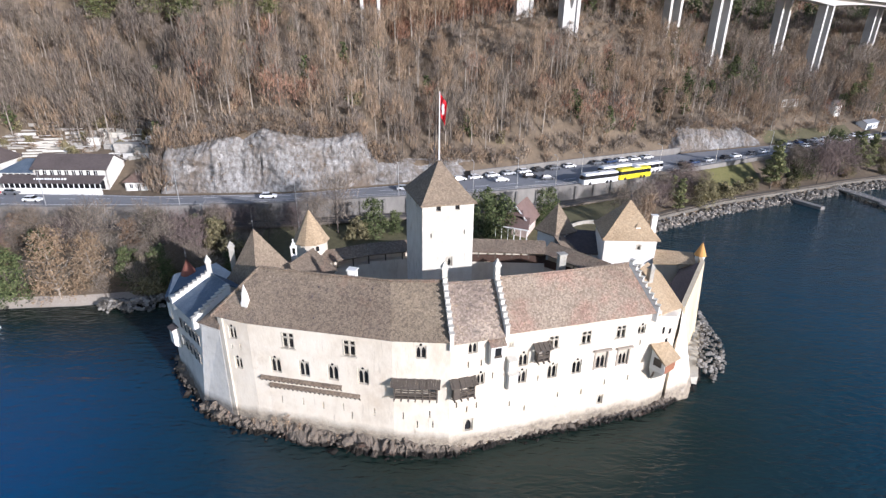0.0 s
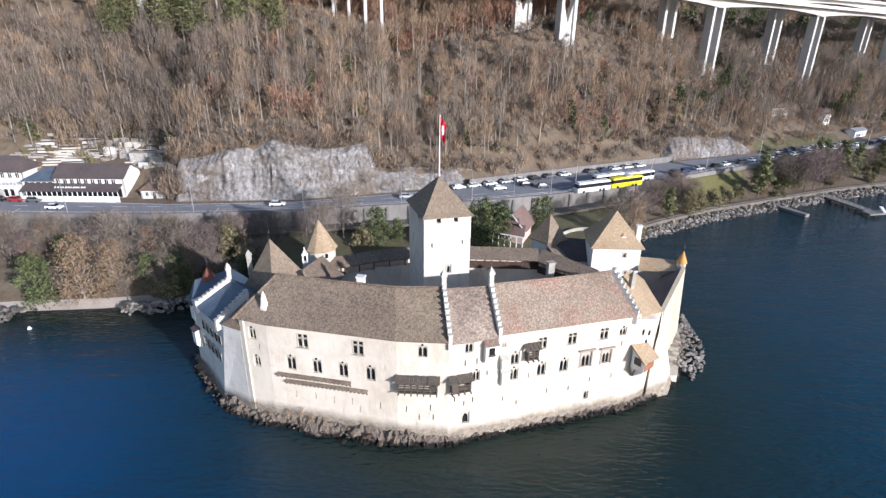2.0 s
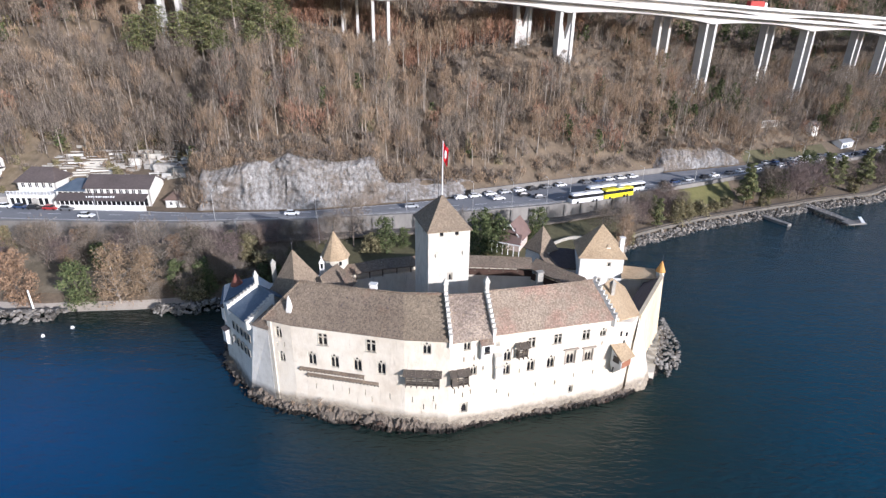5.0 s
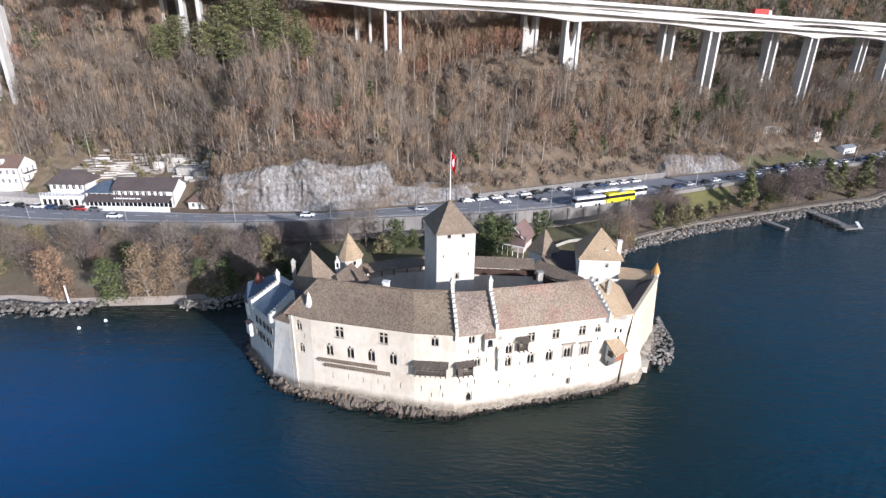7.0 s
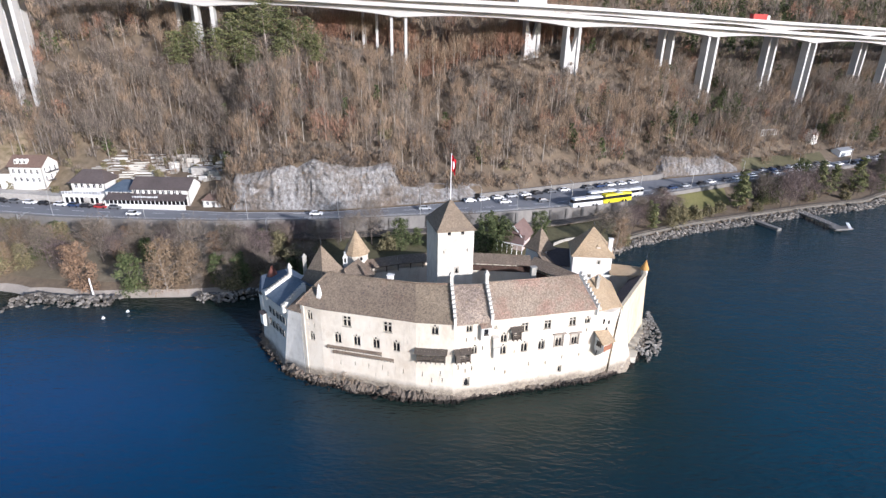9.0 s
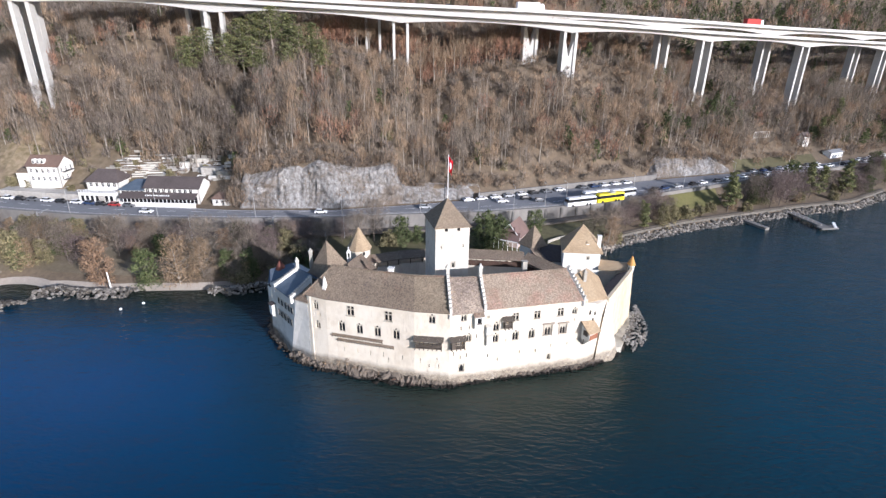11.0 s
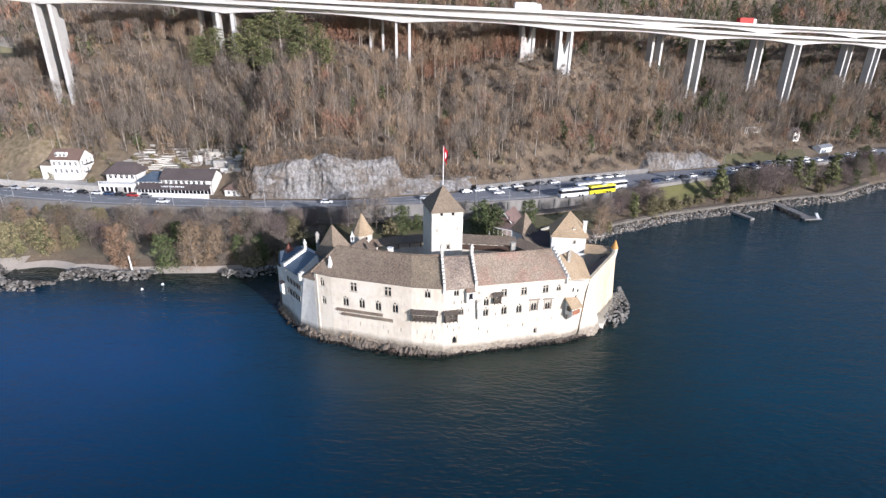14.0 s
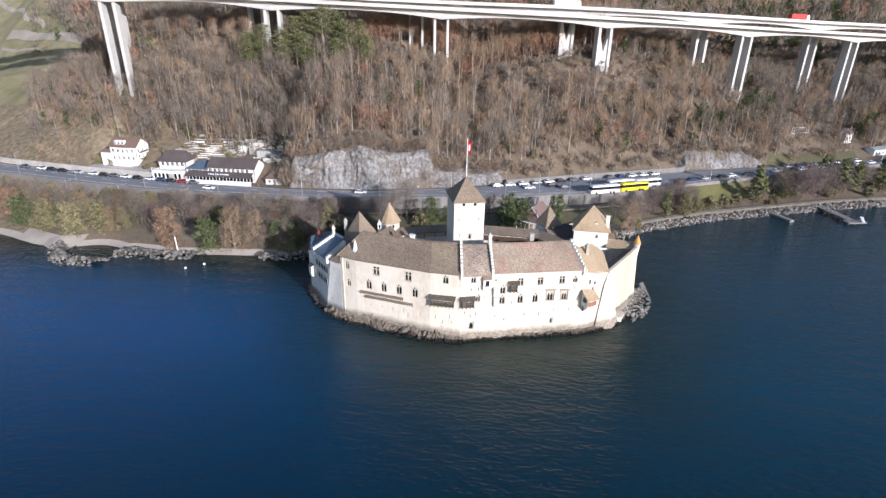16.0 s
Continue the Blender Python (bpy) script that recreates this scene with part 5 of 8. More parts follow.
def finial(parent, x, y, z, h):
    sh = Shape().tube((x, y, z - 0.2), (x, y, z + h), 0.07, 0.03, 6)
    sh.tube((x, y, z + h * 0.45), (x, y, z + h * 0.45 + 0.22), 0.16, 0.1, 8)
    part("finial", sh, METAL_DARK, parent)


def keep():
    k = thing("keep", (-0.8, 77, COURT_Z), "tall pale stone keep with pyramid tile roof and flagpole", "tower", "castle towers")
    q = [(-3.0, 71.4), (4.4, 73.4), (1.6, 82.6), (-5.9, 80.4)]
    sh = Shape()
    faces = [Face(q[i], q[(i + 1) % 4]) for i in range(4)]
    for i, f in enumerate(faces):
        hs = []
        if i == 0:
            hs = [window(k, f, 4.1, 20.6, 0.75, 1.4, "arch"), window(k, f, 2.4, 29.0, 0.7, 0.7, "slit"), window(k, f, 5.2, 29.0, 0.7, 0.7, "slit"), window(k, f, 1.3, 25.0, 0.2, 0.7, "slit"), window(k, f, 6.3, 25.2, 0.2, 0.7, "slit")]
        if i == 3:
            hs = [window(k, f, 3.0, 24.5, 0.3, 0.9, "slit"), window(k, f, 6.0, 19.0, 0.3, 0.9, "slit"), window(k, f, 2.6, 29.0, 0.6, 0.7, "slit"), window(k, f, 6.4, 29.0, 0.6, 0.7, "slit")]
        holed_wall(sh, f, 5.5, 29.9, hs)
    part("wall", sh, STONE_PALE_WALL, k)
    cx, cy = -0.75, 76.9
    ev = [(cx + (x - cx) * 1.09, cy + (y - cy) * 1.09) for x, y in q]
    roof = Shape().hip(ev, 29.7, (cx, cy, 35.0), 0.2, 0.12)
    part("roof", roof, ROOF_KEEP, k)
    finial(k, cx - 0.7, cy, 34.2, 5.0)
    part("flagpole", Shape().tube((cx, cy, 34.6), (cx, cy, 44.6), 0.11, 0.06, 8), WHITE_PAINT, k)
    flag = thing("flag", (cx, cy, 40.8), "red flag with a white cross drooping from its pole", "flag")
    cloth, cross = Shape(), Shape()
    n = 14
    for i in range(n):
        for j in range(8):
            def pt(a, b, lift=0.0):
                u, v = a / n, b / 8
                return (cx + 0.08 + u * 0.95 - 0.25 * v * u, cy + 0.28 * math.sin(u * 9 + v * 3) * (0.3 + u) + lift, 44.3 - v * 3.0 - u * 1.3)
            (cloth).quad(pt(i, j), pt(i + 1, j), pt(i + 1, j + 1), pt(i, j + 1))
            if (5 <= i <= 8 and 2 <= j <= 5) or (3 <= i <= 10 and 3 <= j <= 4):
                cross.quad(pt(i, j, -0.03), pt(i + 1, j, -0.03), pt(i + 1, j + 1, -0.03), pt(i, j + 1, -0.03))
    part("cloth", cloth, FLAG_RED, flag)
    part("cross", cross, WHITE_PAINT, flag, "white cross")


ROOF_PLUM = material("plum_brown_roof_tiles", [(0.06, 0.05, 0.05), (0.12, 0.10, 0.10), (0.18, 0.15, 0.145)], 4.0, 0.2, 0.3, 0.9, 0.6, 7.0)
STONE_PALE_WALL = material("keep_limewash", [(0.40, 0.365, 0.30), (0.58, 0.54, 0.47), (0.68, 0.65, 0.58)], 0.8, 0.12, 0.4, 0.92, 0.4, 2.5, (1, 1, 0.6))
ROOF_KEEP = material("keep_roof_tiles", [(0.15, 0.115, 0.085), (0.215, 0.165, 0.118), (0.29, 0.23, 0.16)], 2.6, 0.2, 0.35, 0.9, 0.6, 5.0)
tiles(ROOF_KEEP, 5.5, 0.22)


def towers():
    # broad north-east tower
    t = thing("tower", (33, 90.3, 3), "white square tower with tan pyramid tile roof", "tower", "castle towers")
    q = [(28.2, 86.2), (37.2, 86.0), (38.0, 94.4), (29.0, 94.8)]
    sh = Shape()
    for i in range(4):
        f = Face(q[i], q[(i + 1) % 4])
        hs = []
        if i == 0:
            hs = [window(t, f, 6.0, 17.6, 0.6, 0.9, "arch"), window(t, f, 4.2, 14.0, 0.6, 0.8, "arch"), window(t, f, 6.6, 14.0, 0.5, 0.7, "arch")]
        holed_wall(sh, f, 2, 19.4, hs)
    part("wall", sh, PLASTER_WHITE, t)
    cx, cy = 33.1, 90.3
    ev = [(cx + (x - cx) * 1.12, cy + (y - cy) * 1.12) for x, y in q]
    part("roof", Shape().hip(ev, 19.2, (cx, cy, 25.1), 0.2, 0.14), ROOF_TAN, t)
    finial(t, cx, cy, 25.0, 1.6)
    chimney(t, 36.9, 88.0, 19.2, 22.9, 0.9, 0, PLASTER_WHITE, False)
    d = Shape().box((34.0, 87.6, 20.3), (0.8, 1.2, 0.8))
    dm = part("dormer", d, PLASTER_WHITE, t)
    part("dormer_roof", Shape().hip([(33.5, 86.9), (34.5, 86.9), (34.5, 88.3), (33.5, 88.3)], 21.1, (34.0, 87.6, 21.7), 0.05), ROOF_TAN, dm)
    # half-round gate tower
    t = thing("tower", (21.6, 96.2, 3), "pale tower with steep pointed tan roof beside the gate", "tower", "castle towers")
    part("wall", Shape().prism([(18.3, 96.4), (21.0, 93.3), (24.9, 95.5), (22.1, 98.9)], 2, 17.0), PLASTER_WHITE, t)
    part("roof", Shape().hip([(17.6, 96.4), (21.0, 92.6), (25.6, 95.4), (22.2, 99.6)], 17.0, (21.7, 96.2, 22.3), 0.18, 0.12), ROOF_KEEP, t)
    part("lean_to_roof", Shape().slab([(20.6, 92.4, 17.1), (22.4, 93.3, 17.1), (26.2, 88.6, 13.9), (23.6, 87.2, 13.9)], 0.2), ROOF_BROWN, t, "brown lean-to roof running down to the wall-walk")
    finial(t, 21.6, 96.2, 22.2, 1.5)
    # round tower on the land side
    t = thing("tower", (-23.5, 88.0, 3), "round pale tower with pointed tan tile roof", "tower", "castle towers")
    part("wall", Shape().prism(ring(-23.5, 88.0, 2.75, 18), 2, 17.9), PLASTER, t)
    part("roof", Shape().hip(ring(-23.5, 88.0, 3.2, 10, 0.2), 17.7, (-23.5, 87.6, 23.4), 0.18, 0.12), ROOF_TAN, t)
    part("window", Shape().box((-21.9, 85.6, 16.4), (0.5, 0.3, 0.8), 0.6), GLASS_DARK, t)
    finial(t, -23.5, 87.6, 23.3, 1.8)
    # tower over the west corner of the court
    t = thing("tower", (-27.4, 71.8, 4), "square tower with steep brown pyramid roof", "tower", "castle towers")
    q = [(-31.6, 70.7), (-26.2, 66.8), (-22.6, 73.6), (-28.0, 77.6)]
    mx, my = -27.1, 72.1
    part("wall", Shape().prism(q, 3, 18.4), PLASTER, t)
    part("roof", Shape().hip([(mx + (x - mx) * 1.08, my + (y - my) * 1.08) for x, y in q], 18.2, (-27.4, 71.6, 25.8), 0.2, 0.12), ROOF_KEEP, t)
    finial(t, -27.4, 71.6, 25.7, 2.6)
    # range between that tower and the round tower
    w = thing("court_range", (-23, 79, 4), "low range with brown tiled gable roof beside the court", "castle wing", "castle ranges")
    p = [(-27.5, 75.5), (-20.6, 74.8), (-18.8, 82.0), (-25.0, 84.0)]
    part("wall", Shape().prism(p, 3, 14.6), PLASTER, w)
    long_roof(w, [(-19.8, 74.0, 14.6), (-18.0, 82.6, 14.2)], [(-24.0, 74.6, 18.6), (-22.0, 83.2, 17.8)], [(-28.2, 75.2, 14.8), (-26.0, 84.6, 14.4)], ROOF_BROWN)
    d = Shape().box((-24.6, 80.6, 16.2), (0.9, 0.9, 1.6), 0.2)
    for o in (-0.36, 0.36):
        d.box((-24.6 + o, 80.6 + o * 0.2, 17.8), (0.22, 0.5, 1.3), 0.2)
    lu = part("bell_dormer", d, PLASTER_WHITE, w, "white bell dormer with stepped head")
    part("dormer_head", Shape().box((-24.6, 80.6, 19.1), (1.1, 0.6, 0.3), 0.2).box((-24.6, 80.6, 19.4), (0.6, 0.5, 0.5), 0.2).box((-24.6, 80.6, 19.9), (0.22, 0.22, 0.7), 0.2), PLASTER_WHITE, lu)
    # small red-capped corner turret
    t = thing("corner_turret", (-39.6, 75.6, 5), "small round turret with dark red cone roof", "turret", "castle towers")
    part("wall", Shape().prism(ring(-39.7, 75.0, 1.0, 14), 4, 17.0), PLASTER_WHITE, t)
    part("roof", Shape().hip(ring(-39.7, 75.0, 1.2, 14), 16.9, (-39.7, 75.0, 19.4), 0.1), ROOF_CRIMSON, t)
    finial(t, -39.7, 75.0, 19.3, 2.2)


def walkway(parent, pts, zs, wall_z, inner, mats, open_posts=True):
    """A covered wall-walk: curtain behind, lean-to roof on posts towards the court."""
    sh, roof = Shape(), Shape()
    for (p, q), (za, zb) in zip(zip(pts[:-1], pts[1:]), zip(zs[:-1], zs[1:])):
        f = Face(p, q)
        f.block(sh, 0, f.len, 2, min(za, zb) - 2.6, -1.6, 0)
        f.block(sh, 0, f.len, 2, min(za, zb) - 0.4, -1.6, -1.1)
        roof.slab([z3(off(f, p, inner), za - 1.0), z3(off(f, q, inner), zb - 1.0), z3(off(f, q, -1.5), zb + 0.4), z3(off(f, p, -1.5), za + 0.4)], 0.2)
        roof.slab([z3(off(f, p, -1.4), za + 0.4), z3(off(f, q, -1.4), zb + 0.4), z3(off(f, q, -2.6), zb - 0.6), z3(off(f, p, -2.6), za - 0.6)], 0.2)
        if inner > 1:
            boards = Shape()
            f.block(boards, 0.05, f.len - 0.05, min(za, zb) - 3.5, min(za, zb) - 2.0, 0.03, 0.2)
            part("gallery_boards", boards, WOOD_GALLERY, parent, "dark red-brown gallery boarding")
        if open_posts:
            n = max(2, int(f.len / 2.6))
            for i in range(n + 1):
                s = f.len * i / n
                z = za + (zb - za) * i / n
                part("post", Shape().beam(f.at(s, min(za, zb) - 2.6, 0.1 if inner > 0.5 else -0.2), f.at(s, z - 0.9, 0.1 if inner > 0.5 else -0.2), 0.22, 0.22), WOOD_OLD, parent)
            part("plate", Shape().beam(f.at(0, za - 0.95, 0.1), f.at(f.len, zb - 0.95, 0.1), 0.2, 0.24), WOOD_OLD, parent)
    part("wall", sh, PLASTER, parent)
    part("roof", roof, mats, parent)


def curtains():
    c = thing("curtain_wall", (-15, 90, 3), "plastered curtain wall with brown tiled wall-walk roof on posts", "castle wall", "castle walls")
    walkway(c, [(-21.5, 85.4), (-13.5, 88.4), (-4.5, 90.6)], [15.4, 15.8, 16.0], 12, 0.9, ROOF_BROWN)
    c = thing("curtain_wall", (14, 93, 3), "plastered curtain wall with dark tiled wall-walk roof", "castle wall", "castle walls")
    walkway(c, [(3.5, 91.0), (19.0, 90.6), (28.0, 82.6)], [16.0, 15.9, 15.2], 12, 1.5, ROOF_BROWN)
    # low roof between the two north-east towers
    w = thing("court_range", (25.5, 92, 3), "small white range with dark tiled roof between two towers", "castle wing", "castle ranges")
    part("wall", Shape().prism([(23.0, 91.4), (28.6, 90.4), (29.2, 96.4), (23.8, 97.4)], 2, 14.6), PLASTER_WHITE, w)
    part("roof", Shape().slab([(22.8, 91.0, 14.4), (28.8, 90.0, 14.6), (29.2, 95.2, 17.2), (23.6, 96.2, 17.2)], 0.2), ROOF_DARK, w)
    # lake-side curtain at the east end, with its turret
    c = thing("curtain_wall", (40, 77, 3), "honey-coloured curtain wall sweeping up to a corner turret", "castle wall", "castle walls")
    base = [(36.2, 68.4), (45.6, 82.7), (46.0, 85.7), (44.5, 85.95), (43.9, 83.3), (35.0, 69.3)]
    top = [(35.7, 68.9), (44.6, 82.9), (45.1, 85.6), (44.55, 85.75), (43.97, 83.2), (35.1, 69.25)]
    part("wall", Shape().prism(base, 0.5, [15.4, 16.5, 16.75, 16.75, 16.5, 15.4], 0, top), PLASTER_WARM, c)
    part("walk_roof", Shape().slab([(35.0, 69.3, 15.1), (44.0, 83.4, 16.2), (41.6, 85.2, 14.0), (32.8, 72.0, 13.2)], 0.2), ROOF_PLUM, c, "plum-brown wall-walk roof inside the curtain")
    butt = Shape().add([(33.0, 64.2, 0.5), (37.7, 65.9, 0.5), (39.6, 69.0, 0.5), (37.6, 71.6, 0.5), (33.0, 67.0, 0.5), (34.5, 66.8, 12.6), (35.6, 69.3, 15.4)], ((0, 1, 5), (1, 6, 5), (1, 2, 6), (2, 3, 6), (3, 4, 5, 6), (4, 0, 5), (4, 3, 2, 1, 0)))
    part("buttress", butt, PLASTER, c, "tapering plastered buttress")
    part("north_wall", Shape().prism([(37.0, 86.4), (44.0, 85.0), (44.2, 86.2), (37.2, 87.8)], 2, 14.8), PLASTER, c)
    part("north_roof", Shape().slab([(36.8, 84.8, 15.2), (43.6, 83.6, 15.6), (44.2, 86.6, 16.6), (37.2, 88.2, 16.6)], 0.2), ROOF_TAN, c)
    t = thing("corner_turret", (44.8, 85.2, 14), "slim round turret with bright orange cone roof", "turret", "castle towers")
    part("wall", Shape().tube((44.8, 85.2, 12.5), (44.8, 85.2, 16.9), 0.5, 0.85, 12), PLASTER_WHITE, t)
    part("roof", Shape().hip(ring(44.8, 85.2, 1.0, 12), 16.8, (44.8, 85.2, 19.2), 0.08), ROOF_ORANGE, t)
    finial(t, 44.8, 85.2, 19.1, 1.6)
    # the tan-roofed east building past the gable
    w = thing("east_building", (32, 69, 3), "pale building with tan tiled roof at the east end", "castle wing", "castle ranges")
    p = [(29.4, 62.6), (32.6, 64.4), (35.3, 69.0), (34.6, 76.6), (27.0, 70.5)]
    part("wall", Shape().prism(p, 0.5, [17.4, 16.4, 15.0, 15.4, 17.6]), PLASTER, w)
    r = Shape()
    r.slab([(28.9, 62.0, 17.9), (35.6, 69.2, 15.3), (35.0, 77.2, 16.9), (31.2, 74.0, 20.3), (26.2, 66.6, 21.6)], 0.22)
    part("roof", r, ROOF_TAN, w)
    ff = Face((29.4, 62.55), (32.6, 64.35))
    for s, z, hh in ((1.2, 14.9, 1.0), (2.6, 14.4, 0.8), (2.2, 12.9, 0.8)):
        pn = Shape()
        ff.block(pn, s - 0.2, s + 0.2, z - hh / 2, z + hh / 2, -0.2, 0.03)
        part("pane", pn, GLASS_DARK, w)
    chimney(w, 29.6, 68.6, 19.5, 21.7, 0.8, 0.5, STONE_GREY, True, "grey stone chimney on the tan roof")
    # outer curtains and court floors, closing the plan
    c = thing("curtain_wall", (0, 96, 3), "plain plastered outer wall towards the moat", "castle wall", "castle walls")
    pl = [(-44.4, 77.5), (-38, 86), (-26, 92), (-6, 96.5), (6, 97), (21, 98.6), (29, 96.4), (38, 94.6)]
    sh = Shape()
    for a, b in zip(pl[:-1], pl[1:]):
        f = Face(b, a)
        f.block(sh, 0, f.len, 0, 11.5, -1.2, 0)
    part("wall", sh, PLASTER, c)


def court():
    sh = Shape().prism([(-40, 72), (-28, 60), (-6, 55.5), (2, 55.2), (29, 63.6), (35, 69), (44, 84), (37, 93.5), (21, 97), (6, 95.8), (-6, 95.4), (-26, 91), (-38, 84)], -1, COURT_Z)
    solid("floor_court", sh, PAVING, "grey paved castle court", "courtyard", kind="structure")


west_wing()
middle_house()
east_wing()
corner_bay()
left_range()
keep()
towers()
curtains()
court()

# ---- rocks ----
def rock_mesh(seed, n=1, rough=0.35):
    """One angular boulder, about a metre across."""
    rng = random.Random(seed)
    bm = bmesh.new()
    bmesh.ops.create_icosphere(bm, subdivisions=n, radius=0.5)
    planes = [Vector((rng.gauss(0, 1), rng.gauss(0, 1), rng.gauss(0, 1))).normalized() for _ in range(7)]
    for v in bm.verts:
        p = v.co.copy()
        for q in planes:                                  # cut flat facets
            h = p.dot(q)
            lim = 0.34 + rough * 0.2 * q.x
            if h > lim:
                p -= q * (h - lim)
        p += Vector((rng.uniform(-1, 1), rng.uniform(-1, 1), rng.uniform(-1, 1))) * 0.13
        v.co = Vector((p.x * 1.15, p.y * 0.95, p.z * 0.95))
    me = bpy.data.meshes.new("rock")
    bm.to_mesh(me)
    bm.free()
    me.materials.append(ROCK)
    return me


ROCKS = [rock_mesh(i, 1) for i in range(12)]


def lay_rock(parent, x, y, z, size, rng):
    ob = new("rock", ROCKS[rng.randrange(len(ROCKS))])
    ob.parent = parent
    ob.location = Vector((x, y, z)) - ORIGIN[parent.name]
    ob.rotation_euler = (rng.uniform(-0.5, 0.5), rng.uniform(-0.5, 0.5), rng.uniform(0, 6.28))
    ob.scale = (size * rng.uniform(0.8, 1.4), size * rng.uniform(0.8, 1.2), size * rng.uniform(0.7, 1.1))
    return ob


def rock_heap(name, spots, label, category="rocks"):
    """Many boulders in one mesh, where nobody could count them."""
    rng = random.Random(len(spots))
    sh_v, sh_f = [], []
    src = []
    for me in ROCKS[6:]:
        src.append((np.array([v.co[:] for v in me.vertices]), [tuple(p.vertices) for p in me.polygons]))
    for x, y, z, s in spots:
        v, f = src[rng.randrange(len(src))]
        m = np.array(Euler((rng.uniform(-0.6, 0.6), rng.uniform(-0.6, 0.6), rng.uniform(0, 6.28))).to_matrix())
        k = len(sh_v)
        w = (v * (s * rng.uniform(0.8, 1.4), s, s * rng.uniform(0.7, 1.0))) @ m.T + (x, y, z)
        sh_v.extend(map(tuple, w))
        sh_f.extend(tuple(i + k for i in q) for q in f)
    me = bpy.data.meshes.new(name)
    me.from_pydata(sh_v, [], sh_f)
    me.materials.append(RIPRAP)
    return tagged(new(name, me), label, category, kind="stuff")


FOOT = [(-44.6, 78.5), (-42.2, 71.4), (-35.2, 62.8), (-29.4, 58.7), (-24.7, 57.6), (-15, 55.6), (-6.0, 53.9), (1.2, 53.6), (8.0, 55.6), (18, 58.7), (29.6, 62.2), (34.2, 64.6), (38.8, 68.0), (43.5, 75.5), (47.4, 83.6), (47.6, 88)]
REACH = [1.4, 1.4, 1.3, 1.4, 2.0, 2.0, 1.7, 1.2, 0.8, 0.8, 0.9, 1.0, 1.2, 1.4, 1.6, 1.5]


def build_foot():
    """The living rock on which the walls stand, rough and cracked, running down into the lake."""
    rng = random.Random(3)
    sh = Shape()
    rows = 19
    pts = []
    for (a, ra), (b, rb) in zip(zip(FOOT[:-1], REACH[:-1]), zip(FOOT[1:], REACH[1:])):
        a, b = Vector((*a, 0)), Vector((*b, 0))
        n = max(2, int((b - a).length / 0.26))
        for i in range(n):
            pts.append((a.lerp(b, i / n), Vector(((b - a).y, -(b - a).x, 0)).normalized(), ra + (rb - ra) * i / n))
    for k, (p, nrm, reach) in enumerate(pts):
        big = noise.noise((p.x * 0.22, p.y * 0.22, 0.5))
        west = smooth((4 - p.x) / 10)
        top = 2.5 + 0.8 * west + 0.9 * big + 0.35 * noise.noise((p.x * 0.9, p.y * 0.9, 3))
        for j in range(rows):
            u = j / (rows - 1)
            step = u + 0.10 * noise.noise((p.x * 0.7, p.y * 0.7, 20 + u * 3)) * (1 if 0 < j < rows - 1 else 0)
            out = -0.8 + (reach * (0.8 + 0.7 * big) + 1.0) * step
            z = top * (1 - u ** 1.5) - 1.2 * u ** 2
            amp = 1.05 if j else 0.15
            crack = abs(noise.noise((p.x * 0.9, p.y * 0.9, u * 3.0 + 5))) + 0.7 * abs(noise.noise((p.x * 2.9, p.y * 2.9, u * 8.0)))
            q = p + nrm * (out + amp * (crack - 0.3)) + Vector((noise.noise((p.x * 2.2, p.y * 2.2, u * 9)), noise.noise((p.x * 2.2 + 7, p.y * 2.2, u * 9)), 0)) * 0.22 * amp
            sh.v.append((q.x, q.y, z + amp * 0.5 * noise.noise((p.x * 2.4, p.y * 2.4, 9 + u * 9))))
    for k in range(len(pts) - 1):
        for j in range(rows - 1):
            a = k * rows + j
            sh.f.append((a, a + 1, a + rows + 1, a + rows))
            sh.m.append(0)
    foot = solid("ground_rock", sh, ROCK, "craggy grey rock under the castle walls", "rock", kind="structure")
    for i in range(295):
        p, nrm, reach = pts[rng.randrange(len(pts))]
        u = rng.random() ** 0.8
        q = p + nrm * (0.0 + (reach + 0.2) * u)
        size = rng.uniform(0.15, 0.42) if rng.random() < 0.92 else rng.uniform(0.7, 1.4)
        west = smooth((6 - p.x) / 10)
        lay_rock(foot, q.x, q.y, (1.5 + 0.9 * west) * (1 - u) + 0.75, size * (0.6 + 0.5 * west), rng)
    # blocks tipped at the east end
    # dark core colour stands in for shade in the gaps between blocks
    pile = solid("ground_blocks", Shape().prism([(39.9, 69.4), (43, 71.5), (48.5, 78.0), (51.8, 84), (51.5, 91), (47.5, 87)], -1.5, [2.2, 0.4, 0.2, 0.2, 0.4, 2.6]), ROCK, "bank of tipped pale stone blocks beside the wall", "rocks", kind="structure")
    for i in range(290):
        u, v = rng.random(), rng.random()
        a = Vector((40.8, 71.0)).lerp(Vector((48.8, 89.5)), u)
        w = 5.2 * math.sin(math.pi * (0.12 + 0.85 * u)) ** 0.6
        q = a + Vector((0.9, -0.42)) * (w * v) + Vector((0.0, 0.0))
        lay_rock(pile, q.x, q.y, 3.0 * (1 - v) ** 0.8 + 0.8, rng.uniform(0.42, 0.85), rng).data = PALE_ROCKS[rng.randrange(len(PALE_ROCKS))]
    # terrace at the east foot
    sh = Shape().prism([(36.8, 68.9), (40.2, 69.2), (48.0, 86.0), (45.0, 86.4)], 0.0, 2.9)
    solid("terrace", sh, STONE_PALE, "narrow pale stone terrace at the wall foot", "terrace", kind="structure")


